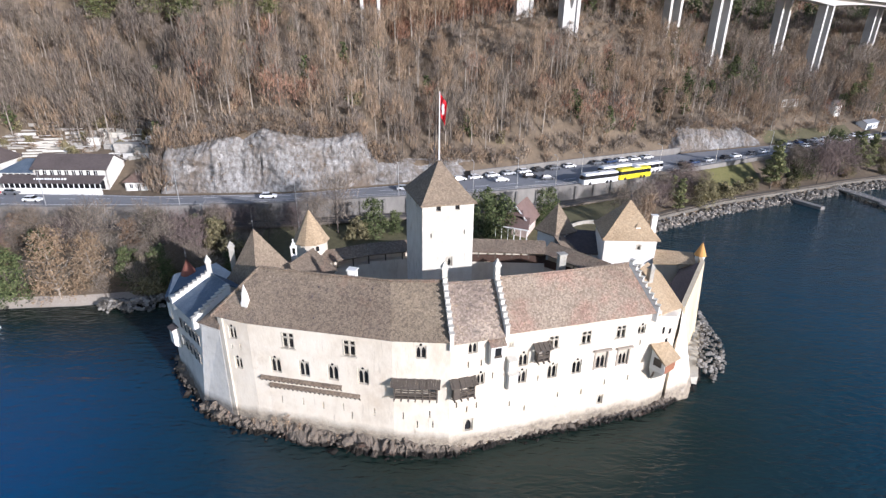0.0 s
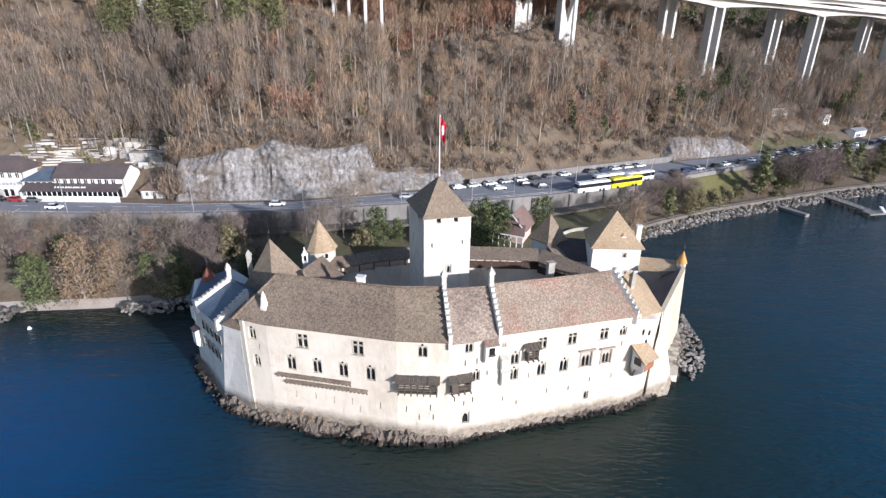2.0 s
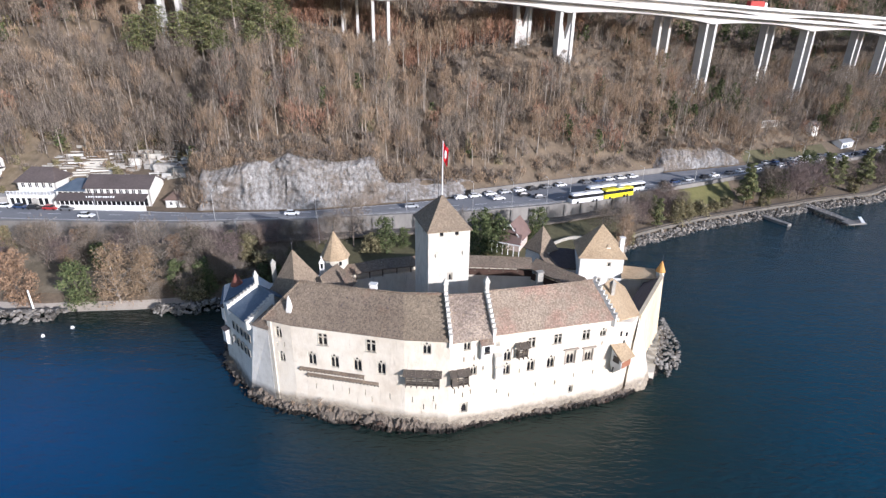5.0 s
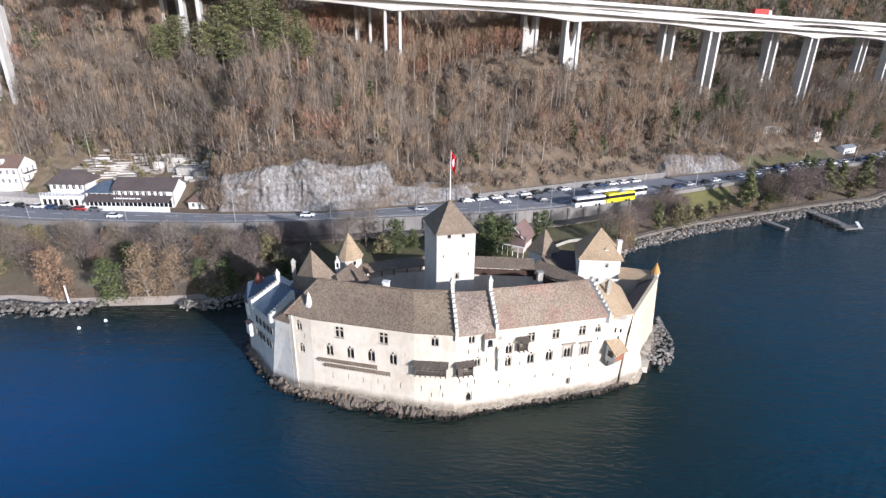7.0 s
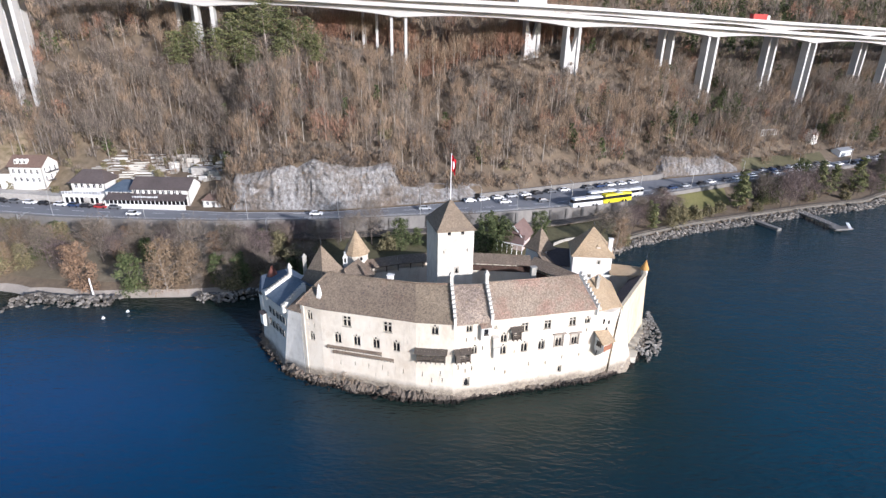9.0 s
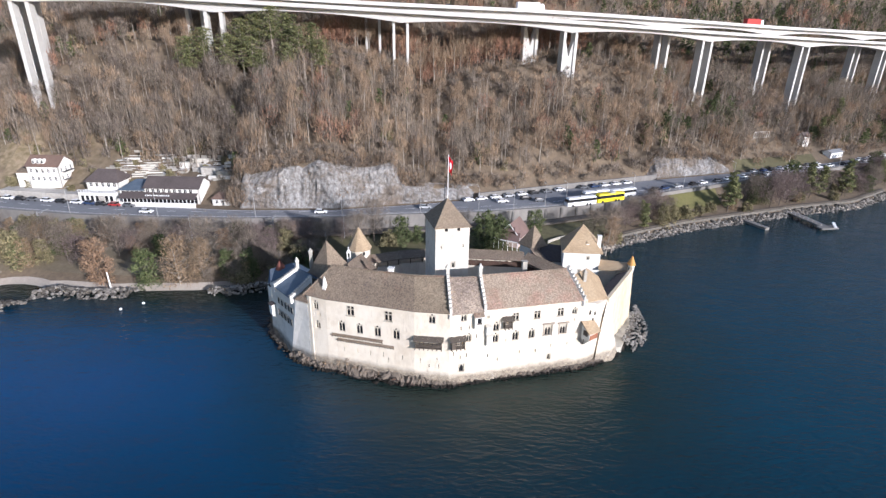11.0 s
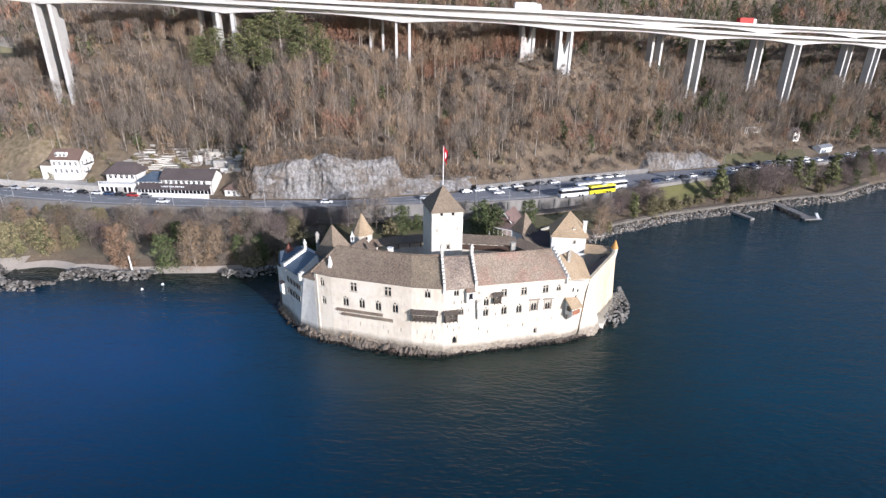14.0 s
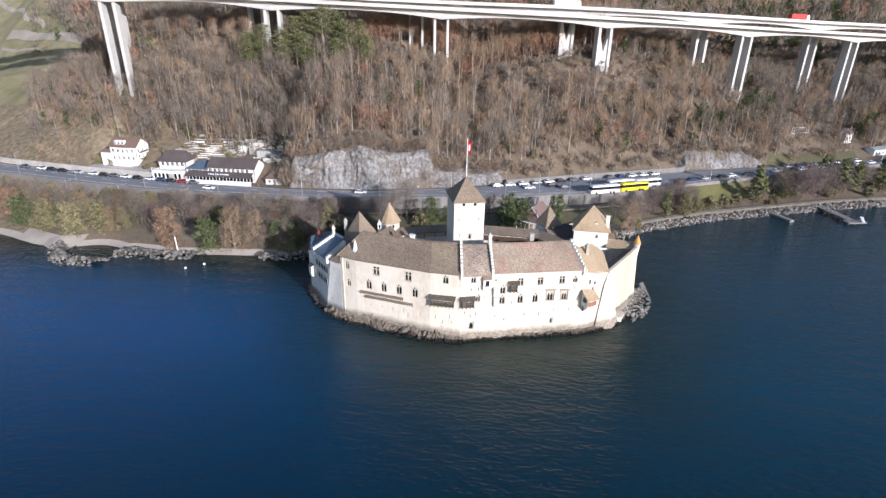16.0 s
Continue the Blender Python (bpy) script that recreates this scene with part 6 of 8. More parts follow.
def build_ledge_rail():
    """Iron stakes on the rock ledge under the east wing."""
    r = thing("ledge_railing", (26, 61, 2.2), "row of thin iron stakes with a rail on the rock ledge", "railing")
    for i in range(8):
        x = 21.5 + 1.55 * i
        y = 59.4 + (x - 20) * 0.31 - 0.4
        part("stake", Shape().beam((x, y, 1.8), (x + 0.25, y - 0.7, 3.3), 0.09, 0.09), METAL_DARK, r)
    part("rail", Shape().beam((21.75, 58.77, 3.25), (32.6, 62.15, 3.25), 0.05, 0.05), METAL_DARK, r)


PALE_ROCK = material("pale_quarry_stone", [(0.08, 0.073, 0.064), (0.175, 0.162, 0.145), (0.31, 0.29, 0.265)], 2.4, 0.3, 0.35, 0.92, 0.6, 2.5, per_object=0.5)
PALE_ROCKS = []
for i in range(5):
    me = rock_mesh(40 + i, 1)
    me.materials.clear()
    me.materials.append(PALE_ROCK)
    PALE_ROCKS.append(me)


def build_riprap():
    rng = random.Random(11)
    spots = []
    x = 48.0
    while x < 330:
        for k in range(5):
            ys = curve_at(SHORE, x)
            v = rng.random()
            spots.append((x + rng.uniform(-0.6, 0.6), ys - 1.2 + 4.0 * v, 0.9 + 2.1 * v, rng.uniform(0.7, 1.5)))
        x += 0.62 if x < 210 else 1.2
    rock_heap("riprap", spots, "grey boulder bank along the lakeshore", "boulders")
    spots = []
    lines = [[(-127, 79), (-121, 78), (-112, 78.5)], [(-127, 79), (-131, 85), (-135, 89)], [(-111, 85), (-107, 88), (-98, 86.8), (-86, 88)], [(-66, 91), (-60, 91.5), (-52, 95), (-46, 99), (-42, 103)]]
    for ln in lines:
        for a, b in zip(ln[:-1], ln[1:]):
            n = int(math.dist(a, b) * 15.0)
            for i in range(n):
                u = rng.random()
                o = rng.gauss(0, 1.3)
                spots.append((a[0] + (b[0] - a[0]) * u + o * 0.5, a[1] + (b[1] - a[1]) * u + o, 1.2 + max(0, 1.7 - abs(o) * 0.7), rng.uniform(0.7, 1.4)))
    rock_heap("rock_groyne", spots, "low boulder groynes and banks at the gravel beach", "boulders")


def cliff_y(x, z, u):
    """How far the rock face stands behind the road's far edge, at a share u of its height."""
    bulge = noise.noise((x * 0.085, z * 0.05, 2.0)) * 1.7 + noise.noise((x * 0.23, z * 0.10, 7.0)) * 0.9
    flute = -0.9 * abs(noise.noise((x * 0.42 + 0.6 * noise.noise((x * 0.2, z * 0.3, 1.0)), z * 0.09, 5.0)))
    ledge = noise.noise((x * 0.20, z * 0.75, 9.0)) * 0.55 + noise.noise((x * 0.8, z * 0.6, 8.0)) * 0.35 + noise.noise((x * 2.2, z * 1.8, 3.0)) * 0.14
    return 1.5 + 1.9 * u + (bulge + flute + ledge) * min(1.0, u * 5)


def build_cliff():
    """Bare limestone cut beside the road."""
    for x0, x1 in ((-75.2, 8.6), (82.4, 125.6)):
        sh = Shape()
        xs = np.arange(x0, x1, 0.45)
        rows = 30
        for x in xs:
            yf = curve_at(ROAD_FAR, x)
            rock = cliff_high(x)
            top = max(0.3, rock * (1 + 0.06 * noise.noise((x * 0.31, 0, 0))) + min(1.0, rock / 5) * (0.9 * noise.noise((x * 0.16, 5, 0)) + 0.6 * noise.noise((x * 0.9, 3, 0))))
            for j in range(rows):
                u = j / (rows - 1)
                z = 10.5 + top * u
                sh.v.append((x, yf + cliff_y(x, z, u), z))
            sh.v.append((x, yf + 7.5, 10.8 + hill(x, 7.5) + 0.1))
        rows += 1
        for i in range(len(xs) - 1):
            for j in range(rows - 1):
                a = i * rows + j
                sh.f.append((a, a + rows, a + rows + 1, a + 1))
                sh.m.append(0)
        solid("cliff", sh, CLIFF, "pale grey limestone rock face cut beside the road", "cliff", kind="structure")


build_foot()
build_ledge_rail()
build_riprap()
build_cliff()


# ---- houses above the road ----
def gable_house(name, at, size, rz, eave, ridge, wall_mat, roof_mat, label, openings=(), over=0.5, hip=0.0):
    """A house: four walls, two-slope roof with its ridge along x, windows given as (side, s, z, w, h)."""
    h = thing(name, at, label, "house")
    lx, ly = size
    ca, sa = math.cos(rz), math.sin(rz)

    def W(x, y):
        return (at[0] + x * ca - y * sa, at[1] + x * sa + y * ca)

    q = [W(-lx / 2, -ly / 2), W(lx / 2, -ly / 2), W(lx / 2, ly / 2), W(-lx / 2, ly / 2)]
    z0 = at[2]
    for i in range(4):
        f = Face(q[i], q[(i + 1) % 4])
        sh = Shape()
        holes = []
        for side, s, z, w, hh in openings:
            if side == i:
                holes.append((s - w / 2, s + w / 2, z0 + z, z0 + z + hh))
                win = Shape()
                f.block(win, s - w / 2, s + w / 2, z0 + z, z0 + z + hh, -0.3, -0.2)
                frame_ = Shape()
                f.block(frame_, s - w / 2 - 0.1, s + w / 2 + 0.1, z0 + z - 0.12, z0 + z, -0.1, 0.12)
                f.block(frame_, s - 0.04, s + 0.04, z0 + z, z0 + z + hh, -0.2, -0.14)
                ob = part("window", frame_, WHITE_PAINT, h)
                part("pane", win, GLASS_DARK, ob)
        holed_wall(sh, f, z0 - 2.5, z0 + eave, holes, 0.25, 0.4)
        if i in (1, 3) and not hip:
            m = f.at(f.len / 2, z0 + ridge - 0.1)
            sh.add([f.at(0, z0 + eave), f.at(f.len, z0 + eave), m, f.at(0, z0 + eave, -0.4), f.at(f.len, z0 + eave, -0.4), f.at(f.len / 2, z0 + ridge - 0.1, -0.4)], ((0, 1, 2), (5, 4, 3), (0, 2, 5, 3), (1, 4, 5, 2)))
        part("wall", sh, wall_mat, h)
    e = over
    drop = e * (ridge - eave) / (ly / 2)
    A_, B_, C_, D_ = W(-lx / 2 - e, -ly / 2 - e), W(lx / 2 + e, -ly / 2 - e), W(lx / 2 + e, ly / 2 + e), W(-lx / 2 - e, ly / 2 + e)
    R1, R2 = W(-lx / 2 - e + hip * ly / 2, 0), W(lx / 2 + e - hip * ly / 2, 0)
    ze, zr = z0 + eave - drop, z0 + ridge
    r = Shape().slab([z3(A_, ze), z3(B_, ze), z3(R2, zr), z3(R1, zr)], 0.2)
    part("roof", r, roof_mat, h)
    part("roof", Shape().slab([z3(R1, zr), z3(R2, zr), z3(C_, ze), z3(D_, ze)], 0.2), roof_mat, h)
    if hip:
        part("roof", Shape().slab([z3(B_, ze), z3(C_, ze), z3(R2, zr)], 0.2), roof_mat, h)
        part("roof", Shape().slab([z3(D_, ze), z3(A_, ze), z3(R1, zr)], 0.2), roof_mat, h)
    return h, W


STONE_GARDEN = material("garden_stone", [(0.30, 0.275, 0.24), (0.43, 0.40, 0.36), (0.58, 0.55, 0.51)], 1.2, 0.2, 0.4, 0.92, 0.5)


def build_houses():
    # long restaurant with veranda
    rz = math.radians(1.5)
    ops = [(0, 1.0 + 1.9 * i, 4.0, 1.1, 1.3) for i in range(9)]
    h, W = gable_house("restaurant", (-99.6, 142.4, 10.8), (19, 9.5), rz, 6.0, 8.8, PLASTER_WHITE, ROOF_DARK, "long white restaurant with dark roof and glazed veranda", ops)
    ver = Shape().slab([z3(W(-17.5, -7.9), 13.5), z3(W(9.2, -7.9), 13.5), z3(W(9.2, -4.6), 15.0), z3(W(-17.5, -4.6), 15.0)], 0.15)
    v = part("veranda_roof", ver, ROOF_DARK, h, "dark lean-to veranda roof")
    for i in range(20):
        x = -17.3 + 26.3 * i / 19
        part("veranda_post", Shape().beam(z3(W(x, -7.6), 10.6), z3(W(x, -7.6), 13.4), 0.16, 0.16), WHITE_PAINT, v)
    par = Shape()
    Face(W(-17.5, -7.7), W(9.2, -7.7)).block(par, 0, 26.7, 10.4, 12.1, -0.2, 0)
    part("veranda_parapet", par, PLASTER_WHITE, v)
    back = Shape()
    Face(W(-17.5, -6.0), W(9.2, -6.0)).block(back, 0, 26.7, 11.5, 13.9, -0.2, 0)
    part("veranda_glass", back, GLASS_DARK, v)
    bars = Shape()
    for i in range(12):
        a = -8.6 + 0.72 * i
        w = 0.5 if i % 3 else 0.3
        p, q = W(a, -6.6), W(a + w, -6.6)
        bars.slab([(p[0], p[1], 14.1), (q[0], q[1], 14.1), (q[0], q[1] + 0.25, 14.5), (p[0], p[1] + 0.25, 14.5)], 0.03)
    part("sign", bars, WHITE_PAINT, v, "white lettering on the veranda roof")
    ann = Shape().prism([W(-18.5, -4.6), W(-9.7, -4.6), W(-9.7, 3.0), W(-18.5, 3.0)], 10.0, 15.6)
    a = part("annex", ann, PLASTER_WHITE, h)
    part("annex_roof", Shape().slab([z3(W(-18.9, -5.0), 15.6), z3(W(-9.4, -5.0), 15.6), z3(W(-9.4, 3.4), 17.4), z3(W(-16.5, 3.4), 17.4)], 0.2), ROOF_SHADE_BLUE, a)
    for i in range(5):
        s = Shape()
        Face(W(-18.5, -4.62), W(-9.7, -4.62)).block(s, 0.7 + 1.6 * i, 1.8 + 1.6 * i, 14.2, 15.2, 0.0, 0.04)
        part("annex_window", s, GLASS_DARK, a)
    # little house beside it
    gable_house("outbuilding", (-82.0, 140.0, 10.6), (6.6, 5.4), rz, 3.0, 4.6, PLASTER_WHITE, ROOF_CRIMSON_DULL, "small white outbuilding with brown hipped roof", [(0, 1.6, 1.0, 0.9, 1.2), (0, 3.6, 0.2, 0.9, 2.0)], 0.4, 0.8)
    # villa with hipped roof and terrace
    h, W = gable_house("villa", (-127.0, 146.0, 14.0), (11.5, 8.5), rz, 3.4, 6.6, PLASTER_WHITE, ROOF_DARK, "low white villa with brown hipped roof above the road", [(0, 1.6 + 2.1 * i, 1.0, 1.1, 1.5) for i in range(5)], 0.7, 0.75)
    t = Shape().prism([W(-6.5, -8.6), W(6.8, -8.6), W(6.8, -4.2), W(-6.5, -4.2)], 10.0, 14.0)
    ter = part("terrace", t, PLASTER_WHITE, h)
    for i in range(7):
        s = Shape()
        Face(W(-6.5, -8.62), W(6.8, -8.62)).block(s, 0.9 + 1.7 * i, 1.9 + 1.7 * i, 10.9, 13.0, 0.0, 0.05)
        part("terrace_door", s, GLASS_DARK, ter)
    for i in range(14):
        x = -6.4 + 13.1 * i / 13
        part("baluster", Shape().beam(z3(W(x, -8.5), 14.0), z3(W(x, -8.5), 14.95), 0.12, 0.12), WHITE_PAINT, ter)
    part("balustrade", Shape().beam(z3(W(-6.5, -8.5), 15.0), z3(W(6.8, -8.5), 15.0), 0.14, 0.12), WHITE_PAINT, ter)
    # tall white house
    ops = [(0, 1.4 + 2.1 * i, z, 0.9, 1.5) for i in range(5) for z in (0.6, 3.5)] + [(1, 1.6 + 2.6 * i, z, 0.9, 1.6) for i in range(3) for z in (0.8, 3.6)]
    h, W = gable_house("white_house", (-150.8, 149.5, 15.0), (11.5, 8.5), math.radians(2), 6.2, 9.2, PLASTER_WHITE, ROOF_CRIMSON_DULL, "white two-storey house with small round-headed dormers", ops)
    for i in range(3):
        p = W(-3.0 + 1.6 * i, -3.1)
        d = part("dormer", Shape().box((p[0], p[1], 21.8), (1.0, 1.4, 1.1)), PLASTER_WHITE, h)
        part("dormer_cap", Shape().tube((p[0], p[1] - 0.75, 22.9), (p[0], p[1] + 0.9, 22.9), 0.5, 0.5, 10), PLASTER_WHITE, d)
        part("dormer_pane", Shape().box((p[0], p[1] - 0.72, 22.1), (0.6, 0.06, 0.8)), GLASS_DARK, d)
    lean = Shape().prism([W(-10.5, -3.8), W(-5.8, -3.8), W(-5.8, 2.5), W(-10.5, 2.5)], 12.5, 18.4)
    part("side_wing", lean, PLASTER_WHITE, h)
    part("side_roof", Shape().slab([z3(W(-10.8, -4.2), 18.4), z3(W(-5.7, -4.2), 18.4), z3(W(-5.7, 2.8), 20.2), z3(W(-10.8, 2.8), 20.2)], 0.15), ROOF_KEEP, h)
    for k in range(2):
        p, q = W(5.9, -2.6), W(7.2, 2.8)
        part("balcony", Shape().prism([W(5.8, -2.8), W(7.0, -2.8), W(7.0, 2.8), W(5.8, 2.8)], 15.6 + 2.9 * k, 15.75 + 2.9 * k), METAL_DARK, h)
    # garden terraces: stepped banks faced and paved with pale stone
    rng = random.Random(5)
    g = thing("garden_terraces", (-103, 152, 14), "stepped garden terraces held by pale stone walls", "garden walls")
    stones = (STONE_GARDEN, PLASTER_WHITE, STONE_GARDEN, STONE_GREY, BED_EARTH)
    for k in range(11):
        y0 = 149.4 + 1.3 * k
        x = -137.0 + 0.9 * k + rng.uniform(0, 2)
        while x < -84 - 0.4 * k:
            west = x < -113
            ln = rng.uniform(3.0, 6.5) if west else rng.uniform(1.6, 5.0)
            y = y0 + (0.14 * (x + 126) + rng.uniform(-0.2, 0.2) if west else rng.uniform(-0.9, 0.9))
            inside = -134 < x + ln / 2 < -119.5 and y < 151.6
            if not inside and rng.random() < 0.84:
                z = land_z(x + ln / 2, y + 0.5)
                tilt, dz = (0.14 * ln if west else rng.uniform(-1.3, 1.3)), rng.uniform(-0.3, 0.3)
                hgt = rng.uniform(0.3, 0.7) if west else rng.uniform(0.2, 1.2)
                wall = [(x, y), (x + ln, y + tilt), (x + ln, y + tilt + 0.25), (x, y + 0.25)]
                part("terrace_wall", Shape().prism(wall, z - 2.5, [z + hgt, z + hgt + dz, z + hgt + dz, z + hgt]), stones[rng.choice((0, 0, 1, 3, 3))], g)
                if rng.random() < 0.6:
                    deep = rng.uniform(0.7, 1.3)
                    bed = [(x + 0.1, y + 0.4), (x + ln - 0.1, y + tilt + 0.4), (x + ln - 0.2, y + tilt + deep), (x + 0.2, y + deep)]
                    part("terrace_bed", Shape().prism(bed, z - 1.5, [z + hgt - 0.15, z + hgt + dz - 0.15, z + hgt + dz + 0.05, z + hgt + 0.05]), stones[rng.choice((0, 2, 3, 4, 4)) if not west else rng.choice((3, 4, 4))], g)
                if rng.random() < 0.12:
                    part("garden_rail", Shape().beam((x, y + 0.12, z + hgt + 0.8), (x + ln, y + tilt + 0.12, z + hgt + dz + 0.8), 0.06, 0.08), WHITE_PAINT, g)
            x += ln + rng.uniform(0.2, 1.8)
    for i in range(7):                                    # pale steps up the slope
        y = 150.6 + i * 1.35
        part("garden_step", Shape().box((-119.5 + i * 0.45, y, land_z(-118, y) + 0.5), (5.0, 0.55, 0.5), 0.22), STONE_PALE, g)
    for x, y, w, d, h_, mt in ((-104.5, 158.5, 3.0, 2.4, 3.4, PLASTER_WHITE), (-92, 154.5, 7.5, 3.0, 2.6, STONE_GARDEN), (-99, 161, 9.0, 1.2, 1.8, STONE_PALE), (-86.5, 152.0, 4.5, 3.0, 3.0, STONE_GREY)):
        part("garden_shed", Shape().box((x, y, land_z(x, y) - 0.8), (w, d, h_), rng.uniform(-0.15, 0.15)), mt, g)
    # retaining wall under the white house
    sh = Shape()
    for a in range(-236, -124, 4):
        sh.prism([(a, curve_at(ROAD_FAR, a) + 1.2), (a + 4, curve_at(ROAD_FAR, a + 4) + 1.2), (a + 4, curve_at(ROAD_FAR, a + 4) + 1.8), (a, curve_at(ROAD_FAR, a) + 1.8)], 10.0, 12.9)
    solid("wall_garden", sh, STONE_GARDEN, "pale stone wall along the road below the gardens", "wall", kind="structure")
    # paved forecourts behind that wall
    for x0, x1, deep in ((-166, -136, 5.4), (-119, -107, 3.2)):
        sh = Shape()
        for a in range(x0, x1, 3):
            y0, y1 = curve_at(ROAD_FAR, a) + 1.85, curve_at(ROAD_FAR, a + 3) + 1.85
            sh.prism([(a, y0), (a + 3, y1), (a + 3, y1 + deep), (a, y0 + deep)], 9.5, 12.75)
        solid("forecourt", sh, STONE_GARDEN, "pale paved forecourt in front of the houses", "forecourt", kind="structure")
    # pavilion by the moat
    h, W = gable_house("pavilion", (19.5, 127.5, 6.0), (7.5, 6.0), math.radians(65), 3.2, 6.6, PLASTER_PINK, ROOF_PINK, "pinkish timbered pavilion with tiers of pale-edged shingle roofs", [(3, 1.0 + 1.35 * i, 1.0, 0.9, 1.6) for i in range(4)] + [(0, 1.6 + 1.6 * i, 0.8, 0.9, 1.6) for i in range(3)], 0.9)
    lean = Shape().slab([z3(W(-7.4, -4.4), 8.0), z3(W(-7.4, 4.4), 8.0), z3(W(-3.7, 3.6), 9.9), z3(W(-3.7, -3.6), 9.9)], 0.15)
    low = part("lower_roof", lean, ROOF_PINK, h, "pale red shingled veranda roof")
    for k in range(6):
        part("veranda_post", Shape().beam(z3(W(-7.1, -4.0 + 1.6 * k), 4.4), z3(W(-7.1, -4.0 + 1.6 * k), 8.0), 0.16, 0.16), WHITE_PAINT, low)
    part("fascia", Shape().beam(z3(W(-7.45, -4.5), 7.95), z3(W(-7.45, 4.5), 7.95), 0.12, 0.3), WHITE_PAINT, low, "white painted fascia board")
    hood = Shape().slab([z3(W(-5.4, -2.4), 10.5), z3(W(-5.4, 2.4), 10.5), z3(W(-3.6, 1.6), 11.5), z3(W(-3.6, -1.6), 11.5)], 0.12)
    part("upper_hood", hood, ROOF_PINK, h)
    for o in (-1, 1):
        part("barge_board", Shape().beam(z3(W(-4.7, o * 3.9), 8.25), z3(W(-4.7, 0), 12.62), 0.1, 0.28), WHITE_PAINT, h, "white barge board")
    # low pale building at the far bend
    gable_house("kiosk", (193.0, 247.6, 11), (10.5, 4.6), math.radians(30), 3.4, 4.4, WHITE_PAINT, METAL_PALE, "long low white roadside building", [(0, 2 + 2.6 * i, 0.9, 1.2, 1.2) for i in range(4)], 0.4)
    # ruined white cottage, timber fence and stone cage on the slope
    h, W = gable_house("cottage", (178.5, 251.5, land_z(178.5, 251.5)), (5.5, 4.0), math.radians(30), 4.6, 6.4, PLASTER_WHITE, ROOF_DARK, "small roofed white ruin on the wooded slope", [(0, 1.4, 0.8, 1.0, 1.6), (0, 3.8, 0.8, 1.0, 1.6), (0, 2.6, 3.0, 0.9, 1.1)], 0.2)
    f0, f1 = Vector((147.0, 239.5)), Vector((157.5, 245.5))
    fence = thing("slope_fence", (152, 242.5, land_z(152, 242.5)), "pale timber post fence holding the bank", "fence")
    for k in range(8):
        q = f0.lerp(f1, k / 7)
        z = land_z(q.x, q.y)
        part("fence_post", Shape().beam((q.x, q.y, z - 0.5), (q.x, q.y, z + 3.2), 0.3, 0.3), STONE_GARDEN, fence)
    for dz in (0.4, 3.2):
        a, b = land_z(f0.x, f0.y) + dz, land_z(f1.x, f1.y) + dz
        part("fence_rail", Shape().beam((f0.x, f0.y, a), (f1.x, f1.y, b), 0.3, 0.3), STONE_GARDEN, fence)
    # curved white wall and path below the road
    sh = Shape()
    for i in range(12):
        a = Vector((31 + i * 1.5, 128 + 5.5 * math.sin(i * 0.27)))
        b = Vector((31 + (i + 1) * 1.5, 128 + 5.5 * math.sin((i + 1) * 0.27)))
        sh.prism([(a.x, a.y), (b.x, b.y), (b.x, b.y + 0.4), (a.x, a.y + 0.4)], 4.0, 5.6)
    solid("wall_approach", sh, STONE_GREY, "low grey curved wall at the castle approach", "wall", kind="structure")


BED_EARTH = material("garden_soil", [(0.05, 0.045, 0.03), (0.11, 0.095, 0.07), (0.24, 0.21, 0.17)], 1.6, 0.3, 0.4, 0.95, 0.6)
ROOF_CRIMSON_DULL = material("faded_brown_roof", [(0.13, 0.085, 0.065), (0.21, 0.14, 0.11)], 2.0, 0.3, 0.4, 0.9, 0.3)
PLASTER_PINK = material("pinkish_render", [(0.42, 0.33, 0.29), (0.56, 0.45, 0.40)], 1.0, 0.2, 0.4, 0.9, 0.1)
ROOF_PINK = material("pale_red_shingles", [(0.13, 0.085, 0.075), (0.22, 0.15, 0.13)], 2.0, 0.3, 0.4, 0.9, 0.3)
build_houses()

# ---- vehicles ----
def car_paint(name, c, rough=0.28):
    m = material(name, [c, tuple(min(1, v * 1.08) for v in c)], 0.3, 0.1, 0.5, rough, 0, spec=0.6)
    return m


PAINTS = {"white": car_paint("white_car_paint", (0.76, 0.76, 0.76)), "silver": car_paint("silver_car_paint", (0.42, 0.43, 0.44)), "black": car_paint("black_car_paint", (0.02, 0.02, 0.023)), "grey": car_paint("grey_car_paint", (0.12, 0.125, 0.135)), "blue": car_paint("dark_blue_car_paint", (0.025, 0.05, 0.12)), "red": car_paint("red_car_paint", (0.35, 0.03, 0.03)), "yellow": car_paint("yellow_coach_paint", (0.80, 0.66, 0.02))}
RUBBER = material("tyre_rubber", [(0.018, 0.018, 0.018), (0.03, 0.03, 0.03)], 2, 0.5, 0.5, 0.9)


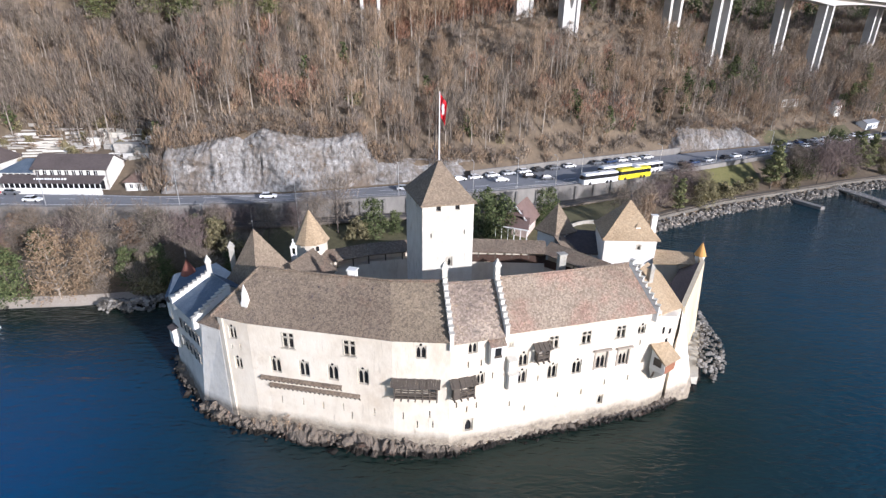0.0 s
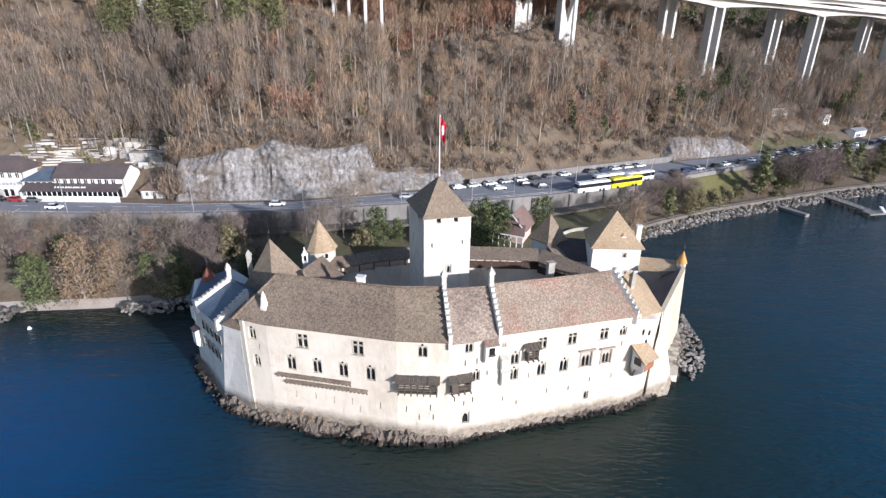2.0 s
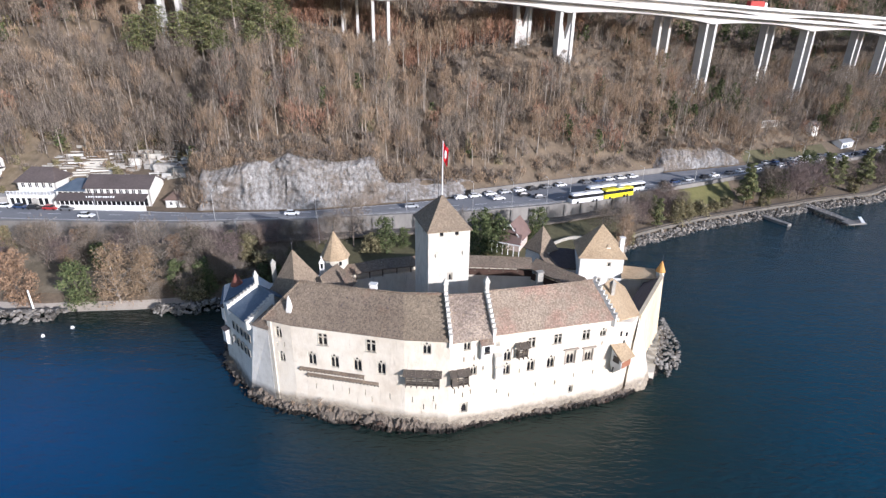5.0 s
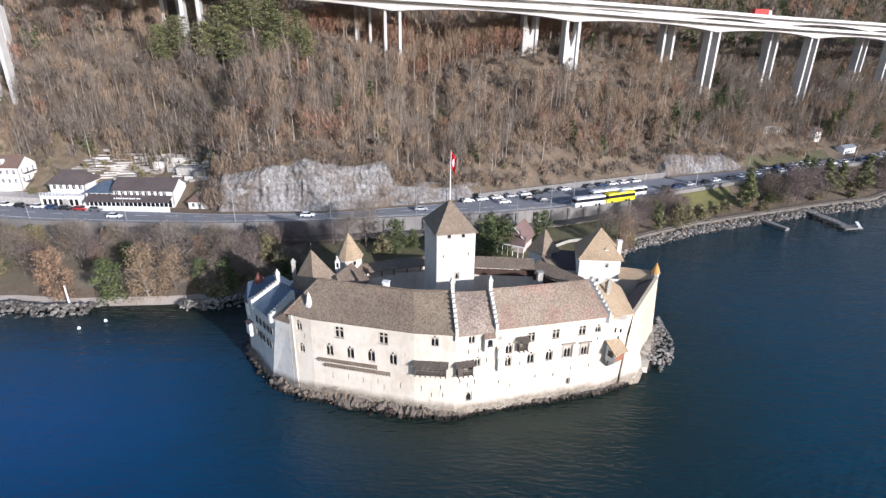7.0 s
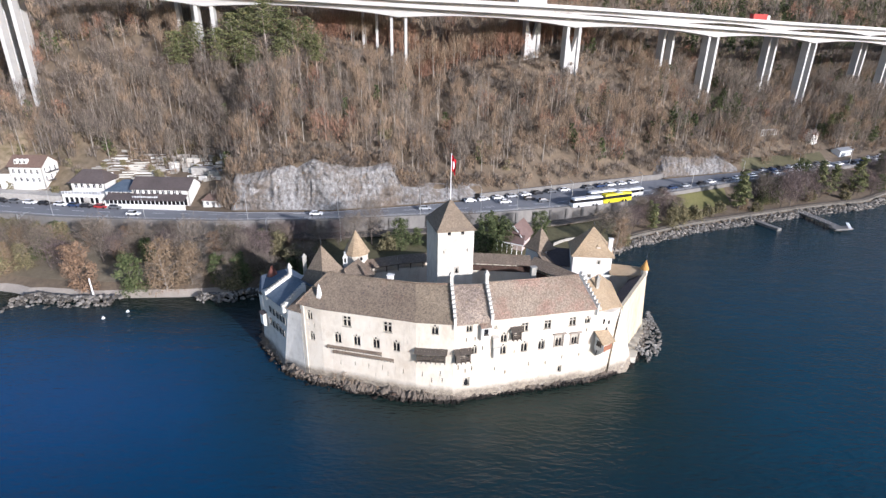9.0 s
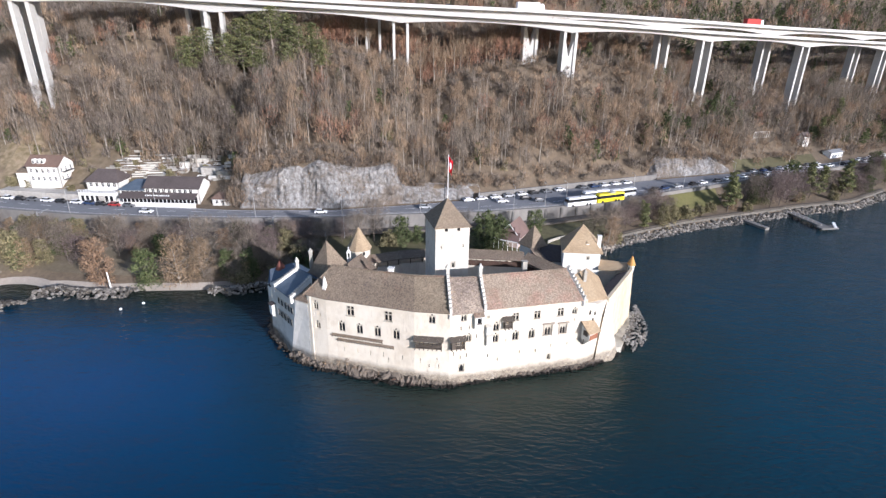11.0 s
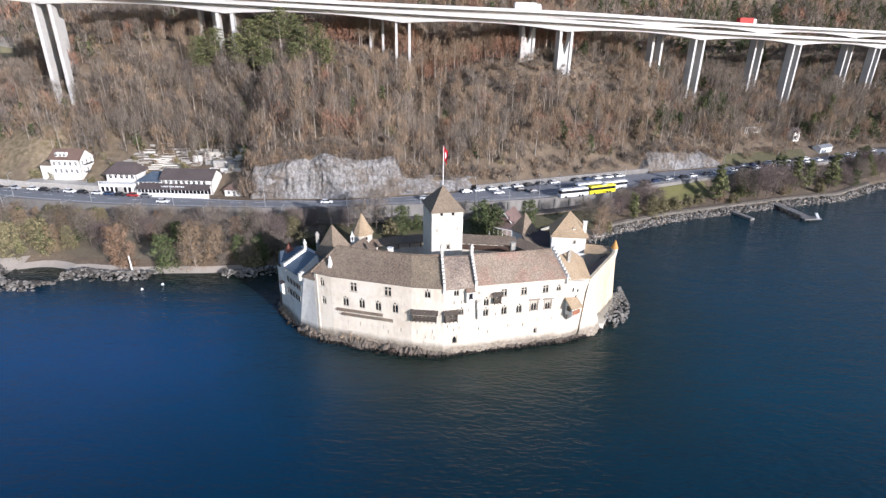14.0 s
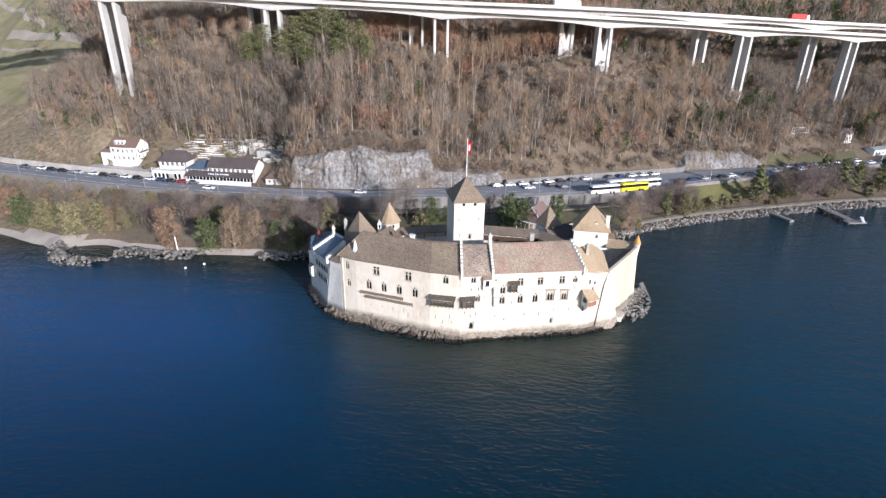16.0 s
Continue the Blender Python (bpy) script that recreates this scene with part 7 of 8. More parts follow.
def car_template(colour):
    """A small car about 4.3 m long, its nose towards +x, wheels on z = 0."""
    c = thing("car", (0, 0, 0), colour + " parked car on the lakeside road", "car", "cars on the road")
    prof = [(-2.1, 0.32), (2.1, 0.32), (2.15, 0.62), (2.0, 0.78), (1.05, 0.92), (0.98, 0.95), (-1.75, 1.0), (-2.1, 0.9), (-2.15, 0.6)]
    body = Shape()
    n = len(prof)
    ys = [(-0.86, 0.97), (-0.80, 1.0), (0.80, 1.0), (0.86, 0.97)]
    for y, k in ys:
        body.v += [(x * k, y, z) for x, z in prof]
    for i in range(len(ys) - 1):
        for j in range(n):
            a, b = i * n + j, i * n + (j + 1) % n
            body.f.append((a, b, b + n, a + n))
            body.m.append(0)
    body.f += [tuple(range(n)), tuple(reversed(range(3 * n, 4 * n)))]
    body.m += [0, 0]
    b = part("body", body, PAINTS[colour], c)
    cab = Shape().prism([(-1.7, -0.76), (1.0, -0.76), (1.0, 0.76), (-1.7, 0.76)], 0.93, 1.42, 0, [(-1.35, -0.62), (0.3, -0.62), (0.3, 0.62), (-1.35, 0.62)])
    part("glazing", cab, GLASS_DARK, c)
    part("roof_panel", Shape().prism([(-1.38, -0.64), (0.34, -0.64), (0.34, 0.64), (-1.38, 0.64)], 1.42, 1.48), PAINTS[colour], c)
    for x in (-1.32, 1.32):
        for y in (-0.82, 0.82):
            part("wheel", Shape().tube((x, y - 0.1, 0.31), (x, y + 0.1, 0.31), 0.31, 0.31, 12), RUBBER, c)
    return c


def coach_template(colour, label):
    """A touring coach 12.4 m long."""
    c = thing("coach", (0, 0, 0), label, "coach", "parked coaches")
    b = Shape().prism([(-6.2, -1.26), (6.1, -1.26), (6.25, -0.9), (6.25, 0.9), (6.1, 1.26), (-6.2, 1.26)], 0.35, 1.75)
    part("body", b, PAINTS[colour], c)
    part("window_band", Shape().prism([(-6.12, -1.24), (6.05, -1.24), (6.2, -0.88), (6.2, 0.88), (6.05, 1.24), (-6.12, 1.24)], 1.75, 2.85, 0, [(-6.1, -1.2), (5.7, -1.2), (5.85, -0.85), (5.85, 0.85), (5.7, 1.2), (-6.1, 1.2)]), GLASS_DARK, c)
    part("roof_panel", Shape().prism([(-6.18, -1.24), (5.75, -1.24), (5.9, -0.88), (5.9, 0.88), (5.75, 1.24), (-6.18, 1.24)], 2.85, 3.35, 0, [(-6.0, -1.0), (5.3, -1.0), (5.4, -0.8), (5.4, 0.8), (5.3, 1.0), (-6.0, 1.0)]), PAINTS[colour], c)
    part("roof_unit", Shape().box((-1.0, 0, 3.35), (2.4, 1.5, 0.25)), PAINTS["silver"], c)
    for x in (-3.6, -2.3, 3.9):
        for y in (-1.15, 1.15):
            part("wheel", Shape().tube((x, y - 0.13, 0.5), (x, y + 0.13, 0.5), 0.5, 0.5, 12), RUBBER, c)
    return c


def lorry(paint, at, rz, label):
    c = thing("lorry", at, label, "lorry")
    m = Matrix.Translation(at) @ Matrix.Rotation(rz, 4, "Z")

    def put(name, sh, mt):
        sh.v = [tuple(m @ Vector(p)) for p in sh.v]
        part(name, sh, mt, c)
    put("trailer", Shape().box((-1.5, 0, 1.0), (10.5, 2.5, 2.8)), PAINTS[paint])
    put("cab", Shape().prism([(4.2, -1.22), (6.3, -1.22), (6.3, 1.22), (4.2, 1.22)], 0.6, 3.2, 0, [(4.2, -1.15), (5.9, -1.15), (5.9, 1.15), (4.2, 1.15)]), PAINTS["white"])
    put("windscreen", Shape().box((6.12, 0, 1.9), (0.2, 2.1, 0.9)), GLASS_DARK)
    for x in (-5.0, -3.7, 2.6, 5.2):
        for y in (-1.1, 1.1):
            put("wheel", Shape().tube((x, y - 0.15, 0.5), (x, y + 0.15, 0.5), 0.5, 0.5, 10), RUBBER)


def heading(line, x):
    return math.atan2(curve_at(line, x + 3) - curve_at(line, x - 3), 6)


def build_vehicles():
    rng = random.Random(21)
    made = {}

    def place(colour, x, y, rz, z=10.52):
        m = pose(x, y, z, 0, 0, math.degrees(rz))
        if colour not in made:
            made[colour] = car_template(colour)
            made[colour].matrix_basis = m
        else:
            copy_thing(made[colour], m)

    names = ["white", "white", "white", "silver", "white", "black", "grey", "white", "black", "grey", "blue", "white"]
    x, i = 4.5, 0
    while x < 74:                                         # the long row along the hill
        y = curve_at(ROAD_FAR, x) - 1.5
        if not (44 < x < 47):
            place(names[i % 12], x, y, heading(ROAD_FAR, x))
        i += 1
        x += rng.uniform(4.7, 5.6)
    for k, x in enumerate((80, 84.5, 91, 99, 104, 112, 118, 127, 133)):   # lake side, past the coaches
        place(names[(k * 5 + 5) % 12], x, curve_at(ROAD_NEAR, x) + 4.2, heading(ROAD_NEAR, x))
    for k, x in enumerate((137, 142, 147, 152, 157.5, 163, 170, 176)):
        place(names[(k * 7 + 3) % 12], x, curve_at(ROAD_FAR, x) - 1.2, heading(ROAD_FAR, x))
    for k, x in enumerate((136, 141, 146, 151, 155, 160, 166, 173, 181, 190, 198, 207)):
        place(names[(k * 5 + 8) % 12], x, curve_at(ROAD_NEAR, x) + 3.2, heading(ROAD_NEAR, x))
    for k, x in enumerate((205, 214, 226, 240)):
        place(names[(k * 3 + 1) % 12], x, curve_at(ROAD_FAR, x) - 3, heading(ROAD_FAR, x))
    for c, x, w in (("white", 17.0, 10.0), ("grey", 31.0, 8.5), ("white", -46, 5.0), ("silver", -11, 6.5), ("black", 26, 12.0), ("white", -104, 4.4)):
        place(c, x, curve_at(ROAD_NEAR, x) + w, heading(ROAD_NEAR, x))
    for k, x in enumerate((-150, -144.5, -139, -133, -128, -123.5, -118.5, -160, -168, -176, -187, -196, -155, -113.5, -182)):
        place(("grey", "white", "black", "white", "blue", "black", "red", "white", "silver", "black", "white", "grey", "black", "grey", "black")[k], x, curve_at(ROAD_FAR, x) - 1.4, heading(ROAD_FAR, x))
    a = coach_template("white", "white touring coach parked beside the road")
    a.matrix_basis = pose(45.4, 152.4, 10.52, 0, 0, 204)
    copy_thing(a, pose(63.5, 164.8, 10.52, 0, 0, 207))
    copy_thing(a, pose(52.8, 161.2, 10.52, 0, 0, 206))
    coach_template("yellow", "bright yellow touring coach parked beside the road").matrix_basis = pose(57.3, 158.4, 10.52, 0, 0, 206)
    for x, colour in ((92, "white"), (118, "white"), (205, "silver"), (-8, "grey")):
        y = curve_at([q[:2] for q in REAR], x)
        place(colour, x, y - 2.0, heading([q[:2] for q in REAR], x) + math.pi, curve_at([(q[0], q[2]) for q in REAR], x) + 4.25)
    lorry("white", (30, 231.5, 77.5), math.radians(15), "white lorry on the motorway deck")
    lorry("red", (158, 288.5, 73.6), math.radians(26), "red and white lorry on the motorway deck")


build_vehicles()


# ---- street furniture, jetties ----
def lamp_template(h):
    p = thing("street_lamp", (0, 0, 0), "grey steel street lamp with one short arm", "street lamp", "street lamps")
    part("pole", Shape().tube((0, 0, 0), (0, 0, h), 0.11, 0.06, 8), METAL_PALE, p)
    part("arm", Shape().tube((0, 0, h), (0, 1.4, h + 0.25), 0.05, 0.04, 6), METAL_PALE, p)
    part("lamp_head", Shape().box((0, 1.6, h + 0.15), (0.3, 0.7, 0.14)), METAL_PALE, p)
    return p


def build_street():
    lp = None
    for x in (-190, -160, -128, -98, -66, -38, -12, 8, 20.5, 32, 40, 68, 92, 118, 150, 185):
        m = pose(x, curve_at(ROAD_NEAR, x) + 0.6, 10.6, 0, 0, math.degrees(heading(ROAD_NEAR, x)))
        if lp is None:
            lp = lamp_template(8.5)
            lp.matrix_basis = m
        else:
            copy_thing(lp, m)
    # railing on the road's lake side
    rail = thing("road_railing", (0, curve_at(ROAD_NEAR, 0), 10.6), "grey steel railing along the lake side of the road", "railing")
    for a in range(-60, 110, 5):
        p, q = (a, curve_at(ROAD_NEAR, a) - 0.1, 11.6), (a + 5, curve_at(ROAD_NEAR, a + 5) - 0.1, 11.6)
        part("top_rail", Shape().beam(p, q, 0.07, 0.07), METAL_PALE, rail)
        part("mid_rail", Shape().beam((p[0], p[1], 11.2), (q[0], q[1], 11.2), 0.05, 0.05), METAL_PALE, rail)
        part("post", Shape().beam((a, p[1], 10.6), (a, p[1], 11.6), 0.08, 0.08), METAL_PALE, rail)
    # railway masts below the road
    mast = None
    for x in (-158, -134, -108, -84, -58, -36):
        m = pose(x, curve_at(ROAD_NEAR, x) - 6.5, land_z(x, curve_at(ROAD_NEAR, x) - 6.5) - 0.2, 0, 0, math.degrees(heading(ROAD_NEAR, x)))
        if mast is None:
            mast = thing("railway_mast", (0, 0, 0), "grey railway catenary mast with a long arm", "mast", "railway masts")
            part("pole", Shape().beam((0, 0, 0), (0, 0, 7.5), 0.28, 0.28), METAL_PALE, mast)
            part("arm", Shape().beam((0, 0, 7.0), (0, 4.6, 7.0), 0.14, 0.14), METAL_PALE, mast)
            part("stay", Shape().beam((0, 0, 5.9), (0, 2.6, 6.95), 0.08, 0.08), METAL_PALE, mast)
            mast.matrix_basis = m
        else:
            copy_thing(mast, m)
    # railway bed
    sh = Shape()
    xs = list(range(-300, 67, 6))
    ribbon(sh, lambda x: curve_at(ROAD_NEAR, x) - 6.0, lambda x: curve_at(ROAD_NEAR, x) - 1.6, xs, 6.75, 0, 0.6)
    solid("railway_bed", sh, BALLAST, "brown ballast railway track bed under the road wall", "railway", kind="structure")
    for o in (-4.5, -3.06):
        sh = Shape()
        for a, b in zip(xs[:-1], xs[1:]):
            sh.beam((a, curve_at(ROAD_NEAR, a) + o, 6.85), (b, curve_at(ROAD_NEAR, b) + o, 6.85), 0.09, 0.16)
        solid("railway_rail", sh, METAL_DARK, "rusty steel railway rail", "rail", kind="structure")
    # jetties
    j = thing("jetty", (116, 162, 0), "short grey stone jetty running into the lake", "jetty")
    part("slab", Shape().prism([(112.4, 167.0), (117.0, 157.6), (118.8, 158.4), (114.4, 168.0)], -2, 2.2), CONCRETE, j)
    j = thing("landing_stage", (140, 168, 0), "grey boat landing stage on piles with white gangway", "jetty")
    part("deck", Shape().prism([(134.6, 179.6), (139.0, 160.0), (142.2, 160.6), (138.2, 180.4)], 2.3, 2.7), CONCRETE, j)
    part("head", Shape().prism([(137.4, 157.2), (144.6, 158.8), (144.0, 162.0), (136.8, 160.4)], 2.3, 2.8), CONCRETE, j, "broad concrete landing head")
    for k in range(5):
        for o in (0.3, 2.6):
            a = lerp((134.8, 178.0), (138.2, 159.0), k / 4)
            part("support_post", Shape().tube((a[0] + o, a[1] + 0.3, -4), (a[0] + o, a[1] + 0.3, 2.4), 0.22, 0.22, 8), WOOD_OLD, j)
    for k in range(10):
        a = lerp((134.7, 179.2), (138.9, 160.4), k / 9)
        part("rail_post", Shape().beam((a[0], a[1], 2.7), (a[0], a[1], 3.8), 0.07, 0.07), METAL_PALE, j)
    part("rail", Shape().beam((134.7, 179.2, 3.8), (138.9, 160.4, 3.8), 0.07, 0.07), METAL_PALE, j)
    part("gangway", Shape().beam((143.2, 158.6, 2.9), (144.0, 162.0, 3.9), 1.0, 0.2), WHITE_PAINT, j)
    # two white specks on the water, built as round floats
    for k in range(2):
        b = Shape()
        c = ((-84.6, 79.6), (-80.7, 83.2))[k]
        b.tube((c[0], c[1], 1.2), (c[0], c[1], 1.55), 0.42, 0.3, 12)
        b.tube((c[0], c[1], 1.55), (c[0], c[1], 1.8), 0.3, 0.12, 12)
        solid("white_float", b, WHITE_PAINT, "small white float on the lake", "buoy", "mooring buoys", at=(c[0], c[1], 1.3))
    p = Shape().tube((-92.2, 88.0, 2.4), (-92.8, 88.6, 7.4), 0.22, 0.16, 8)
    solid("shore_post", p, WHITE_PAINT, "leaning white timber post on the shore bank", "post", at=(-92.2, 88.0, 2.6))
    # shore path on the right
    sh = Shape()
    xs = list(range(54, 200, 4))
    ribbon(sh, lambda x: curve_at(SHORE, x) + 4.4, lambda x: curve_at(SHORE, x) + 5.8, xs, 4.1, 0, 0.5)
    solid("path", sh, PATH_EARTH, "brown trodden shore footpath above the boulders", "path", kind="structure")
    sh = Shape()
    for a, b in zip(xs[:-1], xs[1:]):
        sh.prism([(a, curve_at(SHORE, a) + 3.4), (b, curve_at(SHORE, b) + 3.4), (b, curve_at(SHORE, b) + 3.9), (a, curve_at(SHORE, a) + 3.9)], 2.2, 3.9)
    solid("wall_shore", sh, STONE_DARK, "low stone wall above the shore boulders", "wall", kind="structure")


PATH_EARTH = material("trodden_earth", [(0.085, 0.07, 0.055), (0.15, 0.127, 0.105)], 1.5, 0.2, 0.5, 0.95, 0.3)
STONE_DARK = material("dark_rubble_wall", [(0.07, 0.062, 0.053), (0.15, 0.135, 0.115), (0.24, 0.22, 0.19)], 1.8, 0.3, 0.35, 0.92, 0.8)
BALLAST = material("track_ballast", [(0.10, 0.085, 0.07), (0.19, 0.165, 0.14)], 2.0, 0.2, 0.5, 0.95, 0.4)
build_street()

# ---- woods ----
def bare_tree(rng, h, spread, twigs, low=0.25, clump=1.0, twig_len=(0.5, 1.3), twig_w=0.10, limbs=9, side=1.0):
    """Vertices, faces and slots of a leafless tree: tapered trunk, limbs, and many fine twigs."""
    v, f, s = [], [], []

    def stick(a, b, r0, r1, n, slot):
        d = b - a
        d /= np.linalg.norm(d) + 1e-9
        p = np.cross(d, (0.3, 0.9, 0.31))
        p /= np.linalg.norm(p) + 1e-9
        q = np.cross(d, p)
        k = len(v)
        for c, r in ((a, r0), (b, r1)):
            for i in range(n):
                w = 2 * math.pi * i / n
                v.append(c + p * r * math.cos(w) + q * r * math.sin(w))
        for i in range(n):
            f.append((k + i, k + (i + 1) % n, k + n + (i + 1) % n, k + n + i))
            s.append(slot)

    lean = np.array((rng.uniform(-0.05, 0.05) * h, rng.uniform(-0.08, 0.03) * h, 0))
    mid = np.array((0, 0, h * 0.5)) + lean * 0.5
    top = np.array((0, 0, h * 0.93)) + lean
    r = h * 0.016
    stick(np.array((0, 0, -0.6)), mid, r, r * 0.62, 5, 0)
    stick(mid, top, r * 0.62, r * 0.15, 4, 0)
    ends = [(top, h * 0.16)]
    for i in range(limbs):
        k = low + (0.9 - low) * (i + rng.uniform(0, 0.8)) / limbs
        a = np.array((0, 0, h * k)) + lean * k
        ang = i * 2.4 + rng.uniform(-0.4, 0.4)
        out = spread * (1.0 - 0.55 * max(0, k - 0.4) / 0.6) * rng.uniform(0.6, 1.05)
        b = a + np.array((math.cos(ang) * out, math.sin(ang) * out, out * rng.uniform(0.5, 1.1)))
        stick(a, b, r * 0.38 * (1.1 - k), r * 0.08, 3, 0)
        ends.append((b, out * 0.5))
        ends.append((a * 0.45 + b * 0.55, out * 0.42))
    for i in range(twigs):
        c, rad = ends[i % len(ends)]
        g = np.array((rng.gauss(0, 0.55), rng.gauss(0, 0.55), rng.gauss(0, 0.5))) * rad * clump
        a = c + g
        d = np.array((g[0] * side + rng.gauss(0, 0.25), g[1] * side + rng.gauss(0, 0.25), abs(g[2]) + rng.uniform(0.3, 1.1) / max(side, 0.35)))
        d /= np.linalg.norm(d) + 1e-6
        ln = rng.uniform(*twig_len)
        w = np.cross(d, (rng.gauss(0, 1), rng.gauss(0, 1), rng.gauss(0, 1)))
        w *= twig_w * rng.uniform(0.6, 1.3) / (np.linalg.norm(w) + 1e-6)
        k = len(v)
        v.extend((a - w, a + w, a + d * ln))
        f.append((k, k + 1, k + 2))
        s.append(1)
    return np.array(v), f, s


def leafy_tree(rng, h, spread, leaves, low=0.2, size=0.35, flat=0.0, levels=14, squash=0.8):
    """A crown of many leaf tufts on limbs, with gaps and an uneven outline."""
    v, f, s = [], [], []
    base, fb, sb = bare_tree(rng, h, spread * 0.8, 0, low, limbs=levels)
    v.extend(base)
    f.extend(fb)
    s.extend(sb)
    blobs = []
    for i in range(levels):
        k = low + (0.96 - low) * (i + rng.random()) / levels
        ang = i * 2.4 + rng.uniform(-0.5, 0.5)
        wide = spread * (1 - flat * k) * (1 - 0.75 * abs(k - 0.5) ** 1.4)
        out = wide * rng.uniform(0.25, 0.8)
        blobs.append((np.array((math.cos(ang) * out, math.sin(ang) * out, h * k)), spread * rng.uniform(0.28, 0.5) * (1.1 - 0.5 * k)))
    for i in range(leaves):
        c, rad = blobs[i % len(blobs)]
        g = np.array((rng.gauss(0, 1), rng.gauss(0, 1), rng.gauss(0, 1)))
        g /= np.linalg.norm(g) + 1e-6
        a = c + g * rad * rng.uniform(0.45, 1.05) * np.array((1, 1, squash))
        n = g + np.array((rng.gauss(0, 0.5), rng.gauss(0, 0.5), rng.gauss(0, 0.5) + 0.3))
        p = np.cross(n, (rng.gauss(0, 1), rng.gauss(0, 1), rng.gauss(0, 1)))
        p /= np.linalg.norm(p) + 1e-6
        q = np.cross(n, p)
        q /= np.linalg.norm(q) + 1e-6
        z = size * rng.uniform(0.5, 1.3)
        k = len(v)
        v.extend((a - p * z, a + q * z * 0.7, a + p * z * 0.8 - q * z * 0.3))
        f.append((k, k + 1, k + 2))
        s.append(1)
    return np.array(v), f, s


def scatter(name, templates, places, mats, label, category):
    """Joins many placed copies into one mesh; each template carries its own pair of material slots."""
    vs, loops, starts, slots = [], [], [], []
    count, at = 0, 0
    for t, x, y, z, scale, rot in places:
        v, f, s, pair = templates[t]
        ca, sa = math.cos(rot) * scale, math.sin(rot) * scale
        w = np.empty_like(v)
        w[:, 0] = v[:, 0] * ca - v[:, 1] * sa + x
        w[:, 1] = v[:, 0] * sa + v[:, 1] * ca + y
        w[:, 2] = v[:, 2] * scale + z
        vs.append(w)
        fl, ln, sl = pair["flat"], pair["len"], pair["slot"]
        loops.append(fl + count)
        starts.append(ln)
        slots.append(sl)
        count += len(v)
    V, L, N, S = np.concatenate(vs), np.concatenate(loops), np.concatenate(starts), np.concatenate(slots)
    me = bpy.data.meshes.new(name)
    me.vertices.add(len(V))
    me.vertices.foreach_set("co", V.ravel())
    me.loops.add(len(L))
    me.loops.foreach_set("vertex_index", L.astype(np.int32))
    me.polygons.add(len(N))
    me.polygons.foreach_set("loop_start", np.concatenate(([0], np.cumsum(N)[:-1])).astype(np.int32))
    for mt in mats:
        me.materials.append(mt)
    me.polygons.foreach_set("material_index", S.astype(np.int32))
    me.update(calc_edges=True)
    return tagged(new(name, me), label, category, kind="stuff")


def template(shape, bark_slot, leaf_slot):
    v, f, s = shape
    flat = np.array([i for face in f for i in face], dtype=np.int64)
    ln = np.array([len(face) for face in f], dtype=np.int64)
    slot = np.array([leaf_slot if k else bark_slot for k in s], dtype=np.int64)
    return (v, f, s, {"flat": flat, "len": ln, "slot": slot})


WOOD_MATS = [BARK, IVORY_BARK, TWIG_GREY, TWIG_TAN, TWIG_RUST, TWIG_DARK, LEAF_PINE, LEAF_GREEN, LEAF_OLIVE]


